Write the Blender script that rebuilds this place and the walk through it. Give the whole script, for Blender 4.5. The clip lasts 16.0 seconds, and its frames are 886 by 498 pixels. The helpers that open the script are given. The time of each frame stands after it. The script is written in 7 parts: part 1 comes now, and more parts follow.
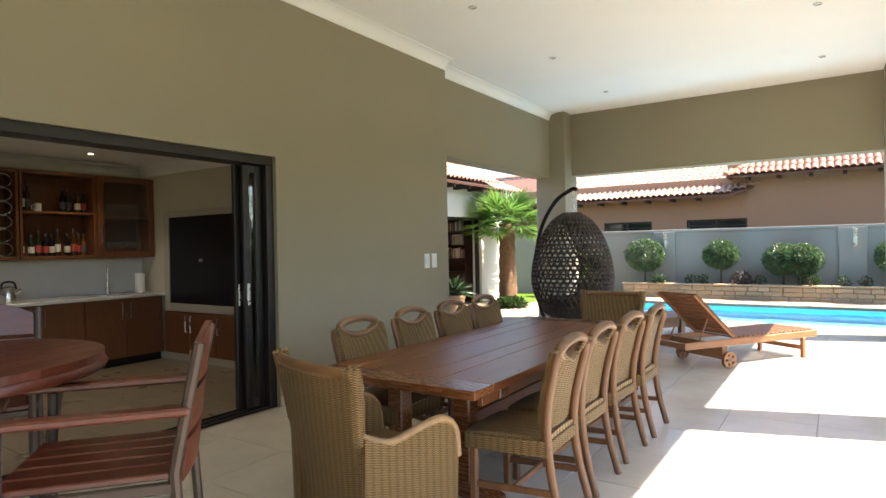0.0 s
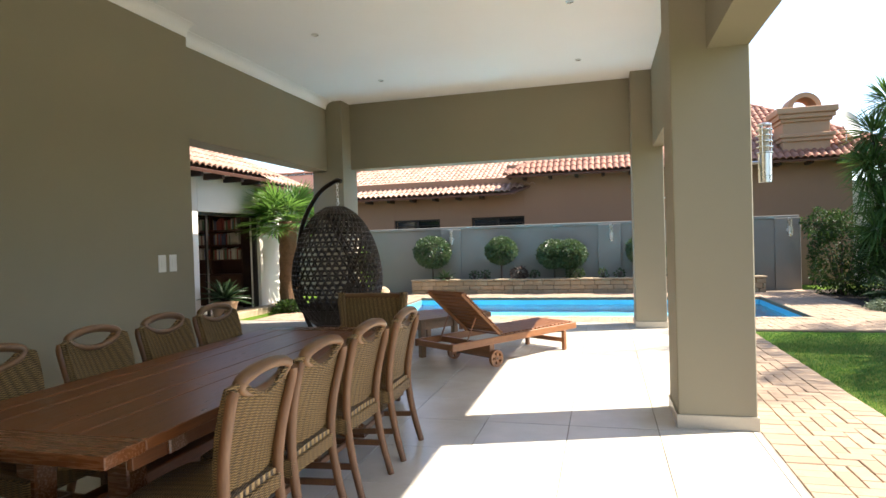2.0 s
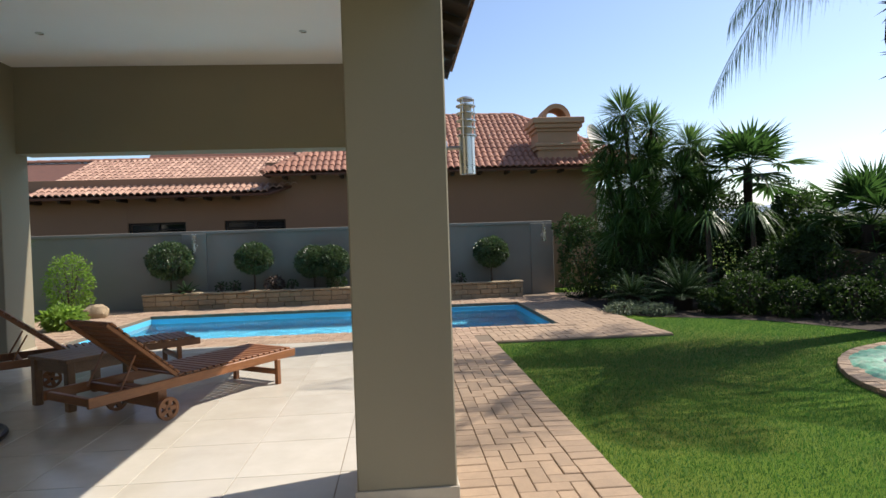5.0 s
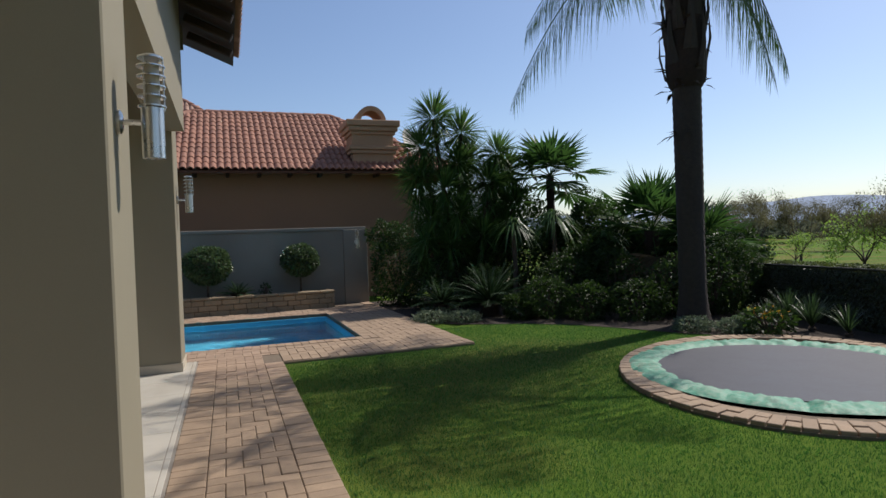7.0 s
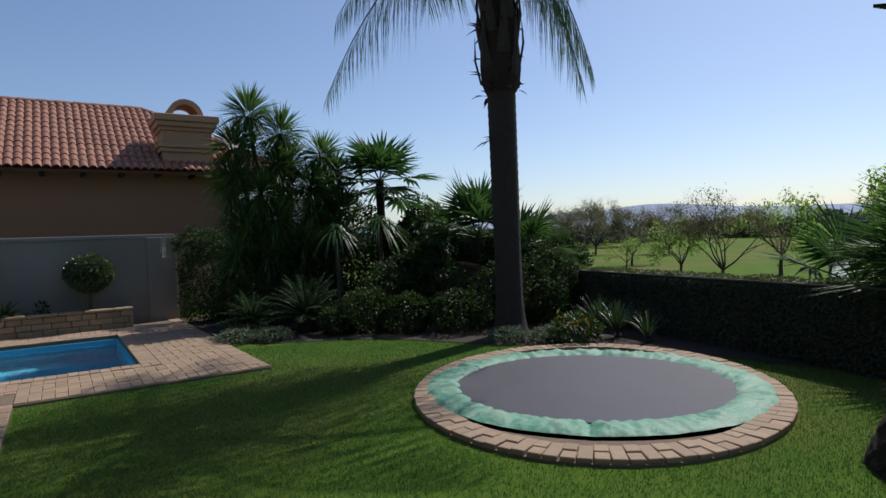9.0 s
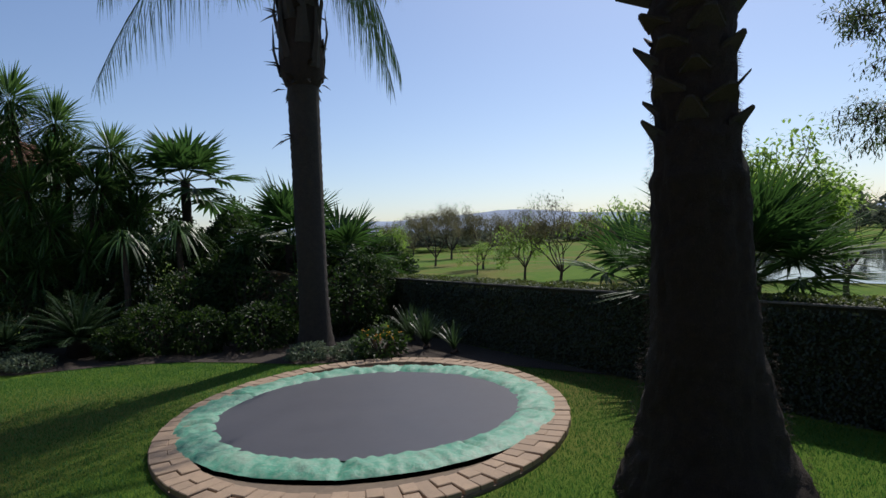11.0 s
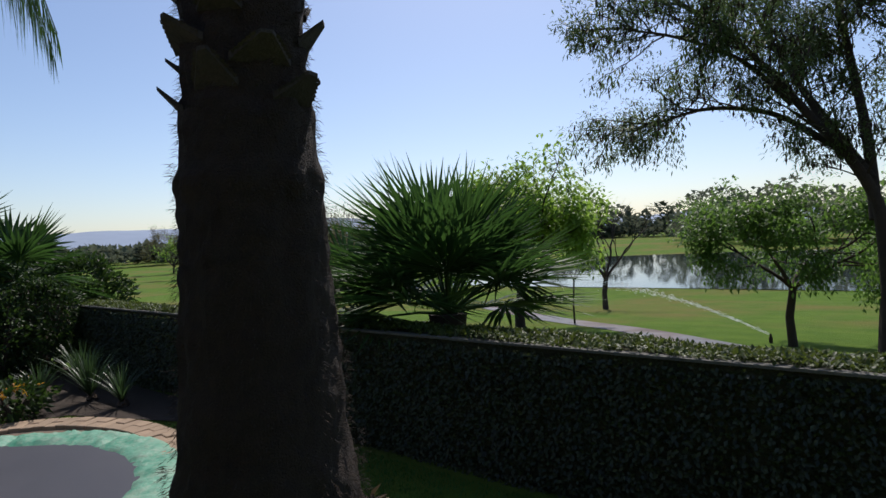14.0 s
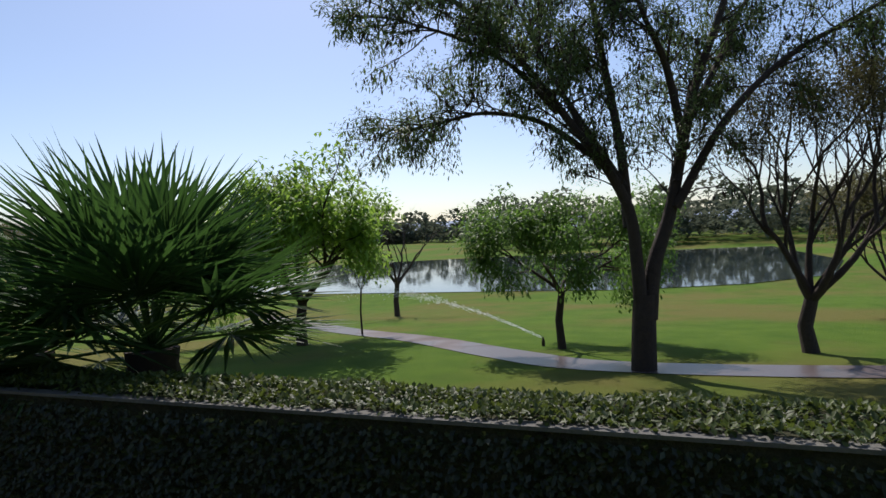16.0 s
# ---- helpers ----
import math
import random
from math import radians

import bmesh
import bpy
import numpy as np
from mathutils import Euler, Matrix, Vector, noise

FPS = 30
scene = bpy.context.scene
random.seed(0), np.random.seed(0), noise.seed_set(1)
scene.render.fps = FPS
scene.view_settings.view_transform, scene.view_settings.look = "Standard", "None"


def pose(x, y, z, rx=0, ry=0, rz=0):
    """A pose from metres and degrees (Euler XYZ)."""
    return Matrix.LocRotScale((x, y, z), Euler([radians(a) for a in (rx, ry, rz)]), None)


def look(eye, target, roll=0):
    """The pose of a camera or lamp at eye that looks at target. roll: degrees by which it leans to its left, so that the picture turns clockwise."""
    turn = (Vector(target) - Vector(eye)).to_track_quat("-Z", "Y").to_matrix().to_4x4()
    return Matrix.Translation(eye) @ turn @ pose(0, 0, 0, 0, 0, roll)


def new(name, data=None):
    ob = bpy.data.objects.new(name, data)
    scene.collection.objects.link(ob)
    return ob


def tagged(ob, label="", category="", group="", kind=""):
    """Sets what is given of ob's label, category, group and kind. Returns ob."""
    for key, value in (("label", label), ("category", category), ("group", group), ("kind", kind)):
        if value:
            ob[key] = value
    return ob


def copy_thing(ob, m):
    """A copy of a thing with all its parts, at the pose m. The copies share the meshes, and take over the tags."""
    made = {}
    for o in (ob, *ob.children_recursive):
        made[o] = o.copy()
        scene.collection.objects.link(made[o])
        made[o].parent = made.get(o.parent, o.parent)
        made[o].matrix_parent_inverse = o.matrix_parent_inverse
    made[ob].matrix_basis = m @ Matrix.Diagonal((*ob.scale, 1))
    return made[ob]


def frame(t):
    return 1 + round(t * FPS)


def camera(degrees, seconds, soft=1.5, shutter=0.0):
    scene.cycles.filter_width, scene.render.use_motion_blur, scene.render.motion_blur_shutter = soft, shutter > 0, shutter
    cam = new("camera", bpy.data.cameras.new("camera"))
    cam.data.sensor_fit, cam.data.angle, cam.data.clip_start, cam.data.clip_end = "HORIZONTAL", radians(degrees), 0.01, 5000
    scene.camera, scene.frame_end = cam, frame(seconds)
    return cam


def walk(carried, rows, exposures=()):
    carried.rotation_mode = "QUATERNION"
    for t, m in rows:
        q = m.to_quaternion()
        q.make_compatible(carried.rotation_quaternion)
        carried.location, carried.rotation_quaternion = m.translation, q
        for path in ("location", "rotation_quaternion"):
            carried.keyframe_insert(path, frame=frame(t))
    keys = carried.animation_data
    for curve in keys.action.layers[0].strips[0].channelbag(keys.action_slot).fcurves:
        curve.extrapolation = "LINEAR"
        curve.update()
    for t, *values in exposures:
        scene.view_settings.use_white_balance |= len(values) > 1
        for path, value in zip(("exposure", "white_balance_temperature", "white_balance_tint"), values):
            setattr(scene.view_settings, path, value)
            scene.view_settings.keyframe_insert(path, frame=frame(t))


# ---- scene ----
cam = camera(73.3, 16.0)
METRES, EYE, TILT, LEAN, TURN = 8.3, 1.45, 0.0, 0.0, 33.6
ROWS = [
    (0.0, 0.0, 0.0, 0.0, -0.01, -0.27, 1.08),
    (0.5, 0.0155, 0.0166, 0.0001, -5.36, -0.49, 1.31),
    (1.0, 0.0314, 0.0358, -0.001, -10.06, -0.61, 1.51),
    (1.5, 0.051, 0.0577, -0.0019, -14.36, -0.72, 1.68),
    (2.0, 0.073, 0.0808, -0.0031, -18.51, -0.83, 1.73),
    (2.5, 0.1012, 0.1038, -0.004, -21.61, -0.9, 1.78),
    (3.0, 0.1306, 0.1249, -0.0038, -24.76, -0.98, 1.78),
    (3.5, 0.1606, 0.1432, -0.0035, -28.27, -0.98, 1.82),
    (4.0, 0.1908, 0.159, -0.0037, -31.31, -1.0, 1.82),
    (6.5, 0.3289, 0.1937, -0.0037, -49.41, -0.85, 2.07),
    (7.0, 0.3565, 0.1954, -0.0068, -53.54, -0.88, 2.13),
    (7.5, 0.3913, 0.1915, -0.0076, -57.01, -0.86, 2.22),
    (8.0, 0.4199, 0.1857, -0.0063, -60.06, -0.81, 2.27),
    (8.5, 0.4492, 0.1762, -0.0054, -63.05, -0.83, 2.31),
    (9.0, 0.4779, 0.1611, -0.0047, -66.65, -0.87, 2.42),
    (11.5, 0.6038, 0.0736, -0.0051, -83.03, -1.01, 2.81),
    (12.0, 0.6281, 0.0492, -0.0048, -86.25, -0.99, 2.87),
    (12.5, 0.6504, 0.0222, -0.0021, -89.15, -0.99, 2.89),
    (13.0, 0.6752, -0.0021, -0.0021, -91.74, -0.98, 2.87),
    (13.5, 0.7004, -0.0255, -0.0019, -94.44, -0.99, 2.87),
    (14.0, 0.7255, -0.0482, -0.0016, -97.42, -1.05, 2.83),
    (14.5, 0.7468, -0.0683, -0.0009, -101.3, -1.11, 2.72),
    (15.0, 0.766, -0.088, 0.0004, -105.82, -1.22, 2.69),
    (15.5, 0.7897, -0.1131, 0.0011, -111.07, -1.35, 2.75),
    (16.0, 0.8177, -0.1323, -0.001, -116.28, -1.47, 2.87),
]
walk(cam, [(t, pose(0, 0, EYE, TILT, LEAN, TURN) @ pose(METRES * x, METRES * y, METRES * z, 90 + pitch, roll, yaw)) for t, x, y, z, yaw, pitch, roll in ROWS],
     [(0.0, 2.35, 6800, 13), (2.0, 1.62, 6800, 13), (4.0, 0.8, 6700, 13), (6.5, -0.15, 6500, 13), (9.0, -0.45, 6250, 14), (13.0, -0.4, 6350, 15), (16.0, -0.28, 6400, 16)])

# ---- light ----
SUN_WAY = Vector((1.0, 0.32, 1.28)).normalized()      # towards the sun
world = bpy.data.worlds.new("sky")
scene.world = world
world.use_nodes = True
wn = world.node_tree
sky = wn.nodes.new("ShaderNodeTexSky")
sky.sky_type = "NISHITA"
sky.sun_disc = False
sky.sun_elevation = math.asin(SUN_WAY.z)
sky.sun_rotation = math.atan2(SUN_WAY.x, SUN_WAY.y)
sky.air_density, sky.dust_density, sky.ozone_density = 1.0, 0.8, 3.0
wn.nodes["Background"].inputs["Strength"].default_value = 0.15
wn.links.new(sky.outputs["Color"], wn.nodes["Background"].inputs["Color"])
sun = new("sun", bpy.data.lights.new("sun", "SUN"))
sun.data.energy, sun.data.angle, sun.data.color = 5.0, radians(0.53), (1.0, 0.95, 0.86)
sun.matrix_world = look((0, 0, 0), -SUN_WAY)


# ---- mesh tools ----
class Shape:
    """Collects vertices and faces of one mesh."""

    def __init__(self, m=None):
        self.v, self.f, self.m = [], [], m or Matrix.Identity(4)

    def add(self, verts, faces):
        n = len(self.v)
        self.v += [tuple(self.m @ Vector(p)) for p in verts]
        self.f += [tuple(n + i for i in f) for f in faces]
        return self

    def box(self, lo, hi, c=0.004, m=None):
        """A box with chamfered edges."""
        a = [min(lo[i], hi[i]) for i in range(3)]
        b = [max(lo[i], hi[i]) for i in range(3)]
        c = min(c, *[(b[i] - a[i]) * 0.45 for i in range(3)])
        v, ix = [], {}
        for sx in (0, 1):
            for sy in (0, 1):
                for sz in (0, 1):
                    s = (sx, sy, sz)
                    for ax in range(3):
                        p = [(a, b)[s[i]][i] + (0 if i == ax else (c, -c)[s[i]]) for i in range(3)]
                        ix[s, ax] = len(v)
                        v.append(m @ Vector(p) if m else p)
        f = []
        for ax in range(3):
            j, k = (ax + 1) % 3, (ax + 2) % 3
            for s in (0, 1):
                q = []
                for sj, sk in ((0, 0), (1, 0), (1, 1), (0, 1)):
                    t = [0, 0, 0]
                    t[ax], t[j], t[k] = s, sj, sk
                    q.append(ix[tuple(t), ax])
                f.append(q if s else q[::-1])
            for sj in (0, 1):
                for sk in (0, 1):
                    t0, t1 = [0, 0, 0], [0, 0, 0]
                    t0[ax], t1[ax] = 0, 1
                    for t in (t0, t1):
                        t[j], t[k] = sj, sk
                    t0, t1 = tuple(t0), tuple(t1)
                    q = [ix[t0, j], ix[t1, j], ix[t1, k], ix[t0, k]]
                    f.append(q if (sj == sk) else q[::-1])
        for s in ix:
            if s[1] == 0:
                t = s[0]
                q = [ix[t, 0], ix[t, 1], ix[t, 2]]
                f.append(q if sum(t) % 2 else q[::-1])
        return self.add(v, f)

    def tube(self, pts, radii, n=8, caps=True, closed=False, flat=1.0):
        """A round bar along a line of points."""
        pts = [Vector(p) for p in pts]
        if isinstance(radii, (int, float)):
            radii = [radii] * len(pts)
        v, f = [], []
        up = None
        for i, p in enumerate(pts):
            if closed:
                d = pts[(i + 1) % len(pts)] - pts[i - 1]
            else:
                d = pts[min(i + 1, len(pts) - 1)] - pts[max(i - 1, 0)]
            d = d.normalized() if d.length > 1e-9 else Vector((0, 0, 1))
            if up is None:
                up = Vector((0, 0, 1)) if abs(d.z) < 0.9 else Vector((1, 0, 0))
            side = d.cross(up)
            side = side.normalized() if side.length > 1e-6 else Vector((1, 0, 0))
            up = side.cross(d).normalized()
            for k in range(n):
                a = 2 * math.pi * k / n
                v.append(p + side * math.cos(a) * radii[i] + up * math.sin(a) * radii[i] * flat)
        rings = len(pts)
        for i in range(rings if closed else rings - 1):
            for k in range(n):
                a, b = i * n + k, i * n + (k + 1) % n
                c, d = ((i + 1) % rings) * n + (k + 1) % n, ((i + 1) % rings) * n + k
                f.append((a, b, c, d))
        if caps and not closed:
            f.append(tuple(range(n))[::-1])
            f.append(tuple((rings - 1) * n + k for k in range(n)))
        return self.add(v, f)

    def lathe(self, rows, n=24, at=(0, 0, 0)):
        """A turned body: rows of (radius, height), from below."""
        v, f = [], []
        for r, z in rows:
            for k in range(n):
                a = 2 * math.pi * k / n
                v.append((at[0] + r * math.cos(a), at[1] + r * math.sin(a), at[2] + z))
        for i in range(len(rows) - 1):
            for k in range(n):
                f.append((i * n + k, i * n + (k + 1) % n, (i + 1) * n + (k + 1) % n, (i + 1) * n + k))
        f.append(tuple(range(n))[::-1])
        f.append(tuple((len(rows) - 1) * n + k for k in range(n)))
        return self.add(v, f)

    def prism(self, outline, z0, z1):
        n = len(outline)
        v = [(x, y, z0) for x, y in outline] + [(x, y, z1) for x, y in outline]
        f = [tuple(range(n))[::-1], tuple(range(n, 2 * n))] + [(i, (i + 1) % n, n + (i + 1) % n, n + i) for i in range(n)]
        return self.add(v, f)

    def leaf(self, base, way, length, width, up=(0, 0, 1), bend=0.15, fold=0.25):
        """A pointed blade of two folded halves that sags with its length."""
        base, way = Vector(base), Vector(way).normalized()
        side = way.cross(Vector(up))
        side = side.normalized() if side.length > 1e-4 else Vector((1, 0, 0))
        nor = side.cross(way)
        mid = base + way * length * 0.5 - Vector((0, 0, bend * length * 0.3))
        tip = base + way * length - Vector((0, 0, bend * length))
        w = side * width * 0.5
        n = len(self.v)
        self.v += [tuple(self.m @ Vector(p)) for p in (base, mid + w + nor * width * fold, mid - w + nor * width * fold, tip, mid)]
        self.f += [(n, n + 1, n + 4), (n, n + 4, n + 2), (n + 4, n + 1, n + 3), (n + 2, n + 4, n + 3)]
        return self


def mesh_of(name, shape, material, smooth=False, angle=35):
    me = bpy.data.meshes.new(name)
    me.from_pydata(shape.v, [], shape.f)
    me.materials.append(material)
    if smooth:
        me.polygons.foreach_set("use_smooth", [True] * len(me.polygons))
        me.set_sharp_from_angle(angle=radians(angle))
    me.update()
    return me


def part(name, shape, material, parent=None, label="", smooth=False, angle=35):
    """One mesh object, under a thing or under a part where parent is given."""
    ob = new(name, mesh_of(name, shape, material, smooth, angle) if isinstance(shape, Shape) else shape)
    ob.parent = parent
    return tagged(ob, label)


def thing(name, m, label, category, group="", kind=""):
    """An Empty at the base of a thing, to hold its parts."""
    ob = new(name)
    ob.empty_display_size = 0.1
    ob.matrix_world = m if isinstance(m, Matrix) else pose(*m)
    return tagged(ob, label, category, group, kind)


def solid(name, shape, material, label, category, kind="", smooth=False, angle=35, group=""):
    return tagged(part(name, shape, material, None, "", smooth, angle), label, category, group, kind)


def curve_pts(ctrl, n):
    """Points on a smooth line through the control points."""
    c = [Vector(p) for p in ctrl]
    c = [2 * c[0] - c[1]] + c + [2 * c[-1] - c[-2]]
    out = []
    for i in range(1, len(c) - 2):
        for k in range(n):
            t = k / n
            out.append(0.5 * (2 * c[i] + (c[i + 1] - c[i - 1]) * t + (2 * c[i - 1] - 5 * c[i] + 4 * c[i + 1] - c[i + 2]) * t * t
                              + (3 * c[i] - c[i - 1] - 3 * c[i + 1] + c[i + 2]) * t ** 3))
    return out + [c[-2]]


# ---- materials ----
class Nodes:
    def __init__(self, name):
        self.mat = bpy.data.materials.new(name)
        self.mat.use_nodes = True
        self.t = self.mat.node_tree
        self.b = self.t.nodes["Principled BSDF"]
        self.co = self.t.nodes.new("ShaderNodeTexCoord").outputs["Object"]

    def node(self, kind, **ins):
        n = self.t.nodes.new(kind)
        for k, v in ins.items():
            self.put(n, k.replace("_", " "), v)
        return n

    def put(self, n, key, v):
        sock = n.inputs[int(key[1:])] if key[0] == "i" and key[1:].isdigit() else n.inputs[key]
        if isinstance(v, bpy.types.NodeSocket):
            self.t.links.new(v, sock)
        else:
            sock.default_value = v

    def noise(self, scale, detail=4, rough=0.6, co=None, distort=0.0):
        return self.node("ShaderNodeTexNoise", Vector=co or self.co, Scale=scale, Detail=detail, Roughness=rough, Distortion=distort).outputs["Fac"]

    def ramp(self, fac, stops):
        n = self.node("ShaderNodeValToRGB", Fac=fac)
        el = n.color_ramp.elements
        while len(el) < len(stops):
            el.new(0.5)
        for e, (p, c) in zip(el, stops):
            e.position = p
            e.color = c if len(c) == 4 else (*c, 1)
        return n.outputs["Color"]

    def mix(self, fac, a, b, how="MIX"):
        n = self.t.nodes.new("ShaderNodeMix")
        n.data_type, n.blend_type = "RGBA", how
        for i, v in ((0, fac), (6, a), (7, b)):
            if isinstance(v, bpy.types.NodeSocket):
                self.t.links.new(v, n.inputs[i])
            else:
                n.inputs[i].default_value = (*v, 1) if i and len(v) == 3 else v
        return n.outputs[2]

    def math(self, how, a, b=0.5):
        n = self.t.nodes.new("ShaderNodeMath")
        n.operation = how
        for i, v in enumerate((a, b)):
            if isinstance(v, bpy.types.NodeSocket):
                self.t.links.new(v, n.inputs[i])
            else:
                n.inputs[i].default_value = v
        return n.outputs[0]

    def stretch(self, sx, sy, sz, co=None):
        n = self.node("ShaderNodeMapping", Vector=co or self.co)
        n.inputs["Scale"].default_value = (sx, sy, sz)
        return n.outputs["Vector"]

    def shuffle(self):
        """Object coordinates moved by a random step for each object."""
        r = self.t.nodes.new("ShaderNodeObjectInfo").outputs["Random"]
        n = self.node("ShaderNodeVectorMath", i0=self.co)
        n.operation = "ADD"
        k = self.node("ShaderNodeCombineXYZ", X=self.math("MULTIPLY", r, 37.0), Y=self.math("MULTIPLY", r, 91.0), Z=self.math("MULTIPLY", r, 53.0))
        self.t.links.new(k.outputs[0], n.inputs[1])
        self.co = n.outputs[0]
        return r

    def island(self):
        return self.t.nodes.new("ShaderNodeNewGeometry").outputs["Random Per Island"]

    def done(self, color, rough=0.6, metal=0.0, bump=None, height=0.3, dist=0.01, spec=0.5):
        self.put(self.b, "Base Color", (*color, 1) if isinstance(color, tuple) else color)
        self.put(self.b, "Roughness", rough)
        self.b.inputs["Metallic"].default_value = metal
        self.b.inputs["Specular IOR Level"].default_value = spec
        if bump is not None:
            n = self.node("ShaderNodeBump", Height=bump)
            n.inputs["Strength"].default_value, n.inputs["Distance"].default_value = height, dist
            self.t.links.new(n.outputs["Normal"], self.b.inputs["Normal"])
        return self.mat


def plain(name, c, rough=0.6, metal=0.0, vary=0.25, scale=6.0, fine=60.0, bump=0.2, dist=0.004, per_object=False, spec=0.5):
    """A surface with large soft variation and fine grain."""
    n = Nodes(name)
    if per_object:
        r = n.shuffle()
    a = n.noise(scale, 5)
    g = n.noise(fine, 3)
    lo, hi = tuple(x * (1 - vary) for x in c), tuple(min(1, x * (1 + vary)) for x in c)
    col = n.ramp(a, [(0.25, lo), (0.75, hi)])
    col = n.mix(0.35, col, n.ramp(g, [(0.3, lo), (0.7, hi)]))
    if per_object:
        col = n.mix(n.math("MULTIPLY", r, 0.55), col, tuple(x * 0.62 for x in c))
    ro = n.math("ADD", n.math("MULTIPLY", a, 0.2), rough - 0.1)
    return n.done(col, ro, metal, n.math("ADD", g, n.math("MULTIPLY", a, 0.6)), bump, dist, spec)


def timber(name, dark, light, rough=0.45, grain=(2.0, 30.0, 30.0), spec=0.5, vary_each=0.5):
    """Wood with grain along local x (the smallest of the three scales)."""
    n = Nodes(name)
    r = n.shuffle()
    co = n.stretch(*grain)
    a = n.noise(1.0, 6, 0.65, co, 1.2)
    b = n.noise(4.0, 3, 0.6, co)
    c = n.noise(1.3, 3)
    mid = tuple((d + l) / 2 for d, l in zip(dark, light))
    col = n.ramp(a, [(0.25, dark), (0.5, mid), (0.75, light)])
    col = n.mix(0.4, col, n.ramp(b, [(0.3, dark), (0.7, light)]))
    col = n.mix(n.math("MULTIPLY", r, vary_each), col, tuple(x * 0.6 for x in mid))
    col = n.mix(n.math("MULTIPLY", c, 0.35), col, dark)
    return n.done(col, n.math("ADD", n.math("MULTIPLY", b, 0.25), rough - 0.1), 0.0, a, 0.25, 0.003, spec)


def foliage(name, dark, light, rough=0.45, trans=0.35, spec=0.4):
    """Leaves that let some light through, each with a shade of its own."""
    n = Nodes(name)
    r = n.island()
    col = n.ramp(r, [(0.0, dark), (0.6, tuple((a + b) / 2 for a, b in zip(dark, light))), (1.0, light)])
    col = n.mix(n.math("MULTIPLY", n.noise(1.5, 3), 0.5), col, dark)
    n.done(col, rough, 0.0, None, spec=spec)
    tr = n.node("ShaderNodeBsdfTranslucent", Color=n.mix(0.5, col, tuple(min(1, x * 1.8) for x in light)))
    ms = n.node("ShaderNodeMixShader", Fac=trans)
    n.t.links.new(n.b.outputs[0], ms.inputs[1])
    n.t.links.new(tr.outputs[0], ms.inputs[2])
    n.t.links.new(ms.outputs[0], n.t.nodes["Material Output"].inputs["Surface"])
    return n.mat


WALL = plain("olive_wall_paint", (0.275, 0.242, 0.168), 0.75, vary=0.06, scale=1.2, fine=180, bump=0.12, dist=0.002)
CEIL = plain("white_ceiling_paint", (0.86, 0.855, 0.83), 0.8, vary=0.03, scale=0.8, fine=120, bump=0.05, dist=0.002)
TILE = plain("cream_floor_tile", (0.62, 0.58, 0.50), 0.28, vary=0.07, scale=2.0, fine=40, bump=0.03, dist=0.002, per_object=False)
GROUT = plain("grey_grout", (0.26, 0.23, 0.19), 0.9, vary=0.2)
SKIRT = plain("cream_skirting_tile", (0.50, 0.44, 0.34), 0.35, vary=0.08, scale=4)
DARKALU = plain("dark_bronze_aluminium", (0.035, 0.030, 0.027), 0.4, 0.6, vary=0.15, bump=0.03)
GREYWALL = plain("grey_plaster", (0.25, 0.228, 0.19), 0.85, vary=0.12, scale=0.9, fine=90, bump=0.25, dist=0.004)
# same ochre twice: sunlit chimney, and house wall with shade put into the colour
OCHRE_LIT = plain("ochre_plaster_lit", (0.40, 0.23, 0.125), 0.85, vary=0.12, scale=1.5, fine=90, bump=0.25, dist=0.004)
OCHRE_SHADED = plain("ochre_plaster_shaded", (0.295, 0.168, 0.094), 0.85, vary=0.10, scale=0.8, fine=90, bump=0.25, dist=0.004)
WHITEW = plain("off_white_plaster", (0.66, 0.62, 0.54), 0.85, vary=0.08, scale=0.9, fine=90, bump=0.2, dist=0.004)
CLAY = plain("clay_roof_tile", (0.31, 0.135, 0.08), 0.75, vary=0.4, scale=9, fine=60, bump=0.3, dist=0.004, per_object=True)
PAVER = plain("clay_paver", (0.36, 0.255, 0.165), 0.8, vary=0.22, scale=14, fine=90, bump=0.35, dist=0.004, per_object=True)
SAND = plain("jointing_sand", (0.17, 0.128, 0.088), 0.95, vary=0.3, scale=20)
STONE = plain("planter_stone", (0.38, 0.285, 0.175), 0.85, vary=0.3, scale=12, fine=70, bump=0.5, dist=0.008, per_object=True)
SOIL = plain("dark_soil", (0.045, 0.032, 0.022), 0.95, vary=0.5, scale=14, fine=80, bump=0.8, dist=0.02)
CONCRETE = plain("weathered_concrete", (0.30, 0.29, 0.26), 0.9, vary=0.25, scale=5, fine=80, bump=0.4, dist=0.005)
DARKWOOD = timber("dark_beam_timber", (0.025, 0.014, 0.009), (0.07, 0.04, 0.025), 0.7)
STEEL = plain("brushed_steel", (0.62, 0.61, 0.58), 0.28, 1.0, vary=0.08, scale=8, bump=0.04)

# ---- covered patio ----
WX, EX = -4.30, 1.16          # west wall face, outer face of the pillars
SOFFIT, TOP = 2.74, 3.84      # underside of the beams, ceiling
NY = 10.80                    # inner face of the far beam


def structure(name, shape, material, label, category="wall", smooth=False):
    return solid(name, shape, material, label, category, "structure", smooth)


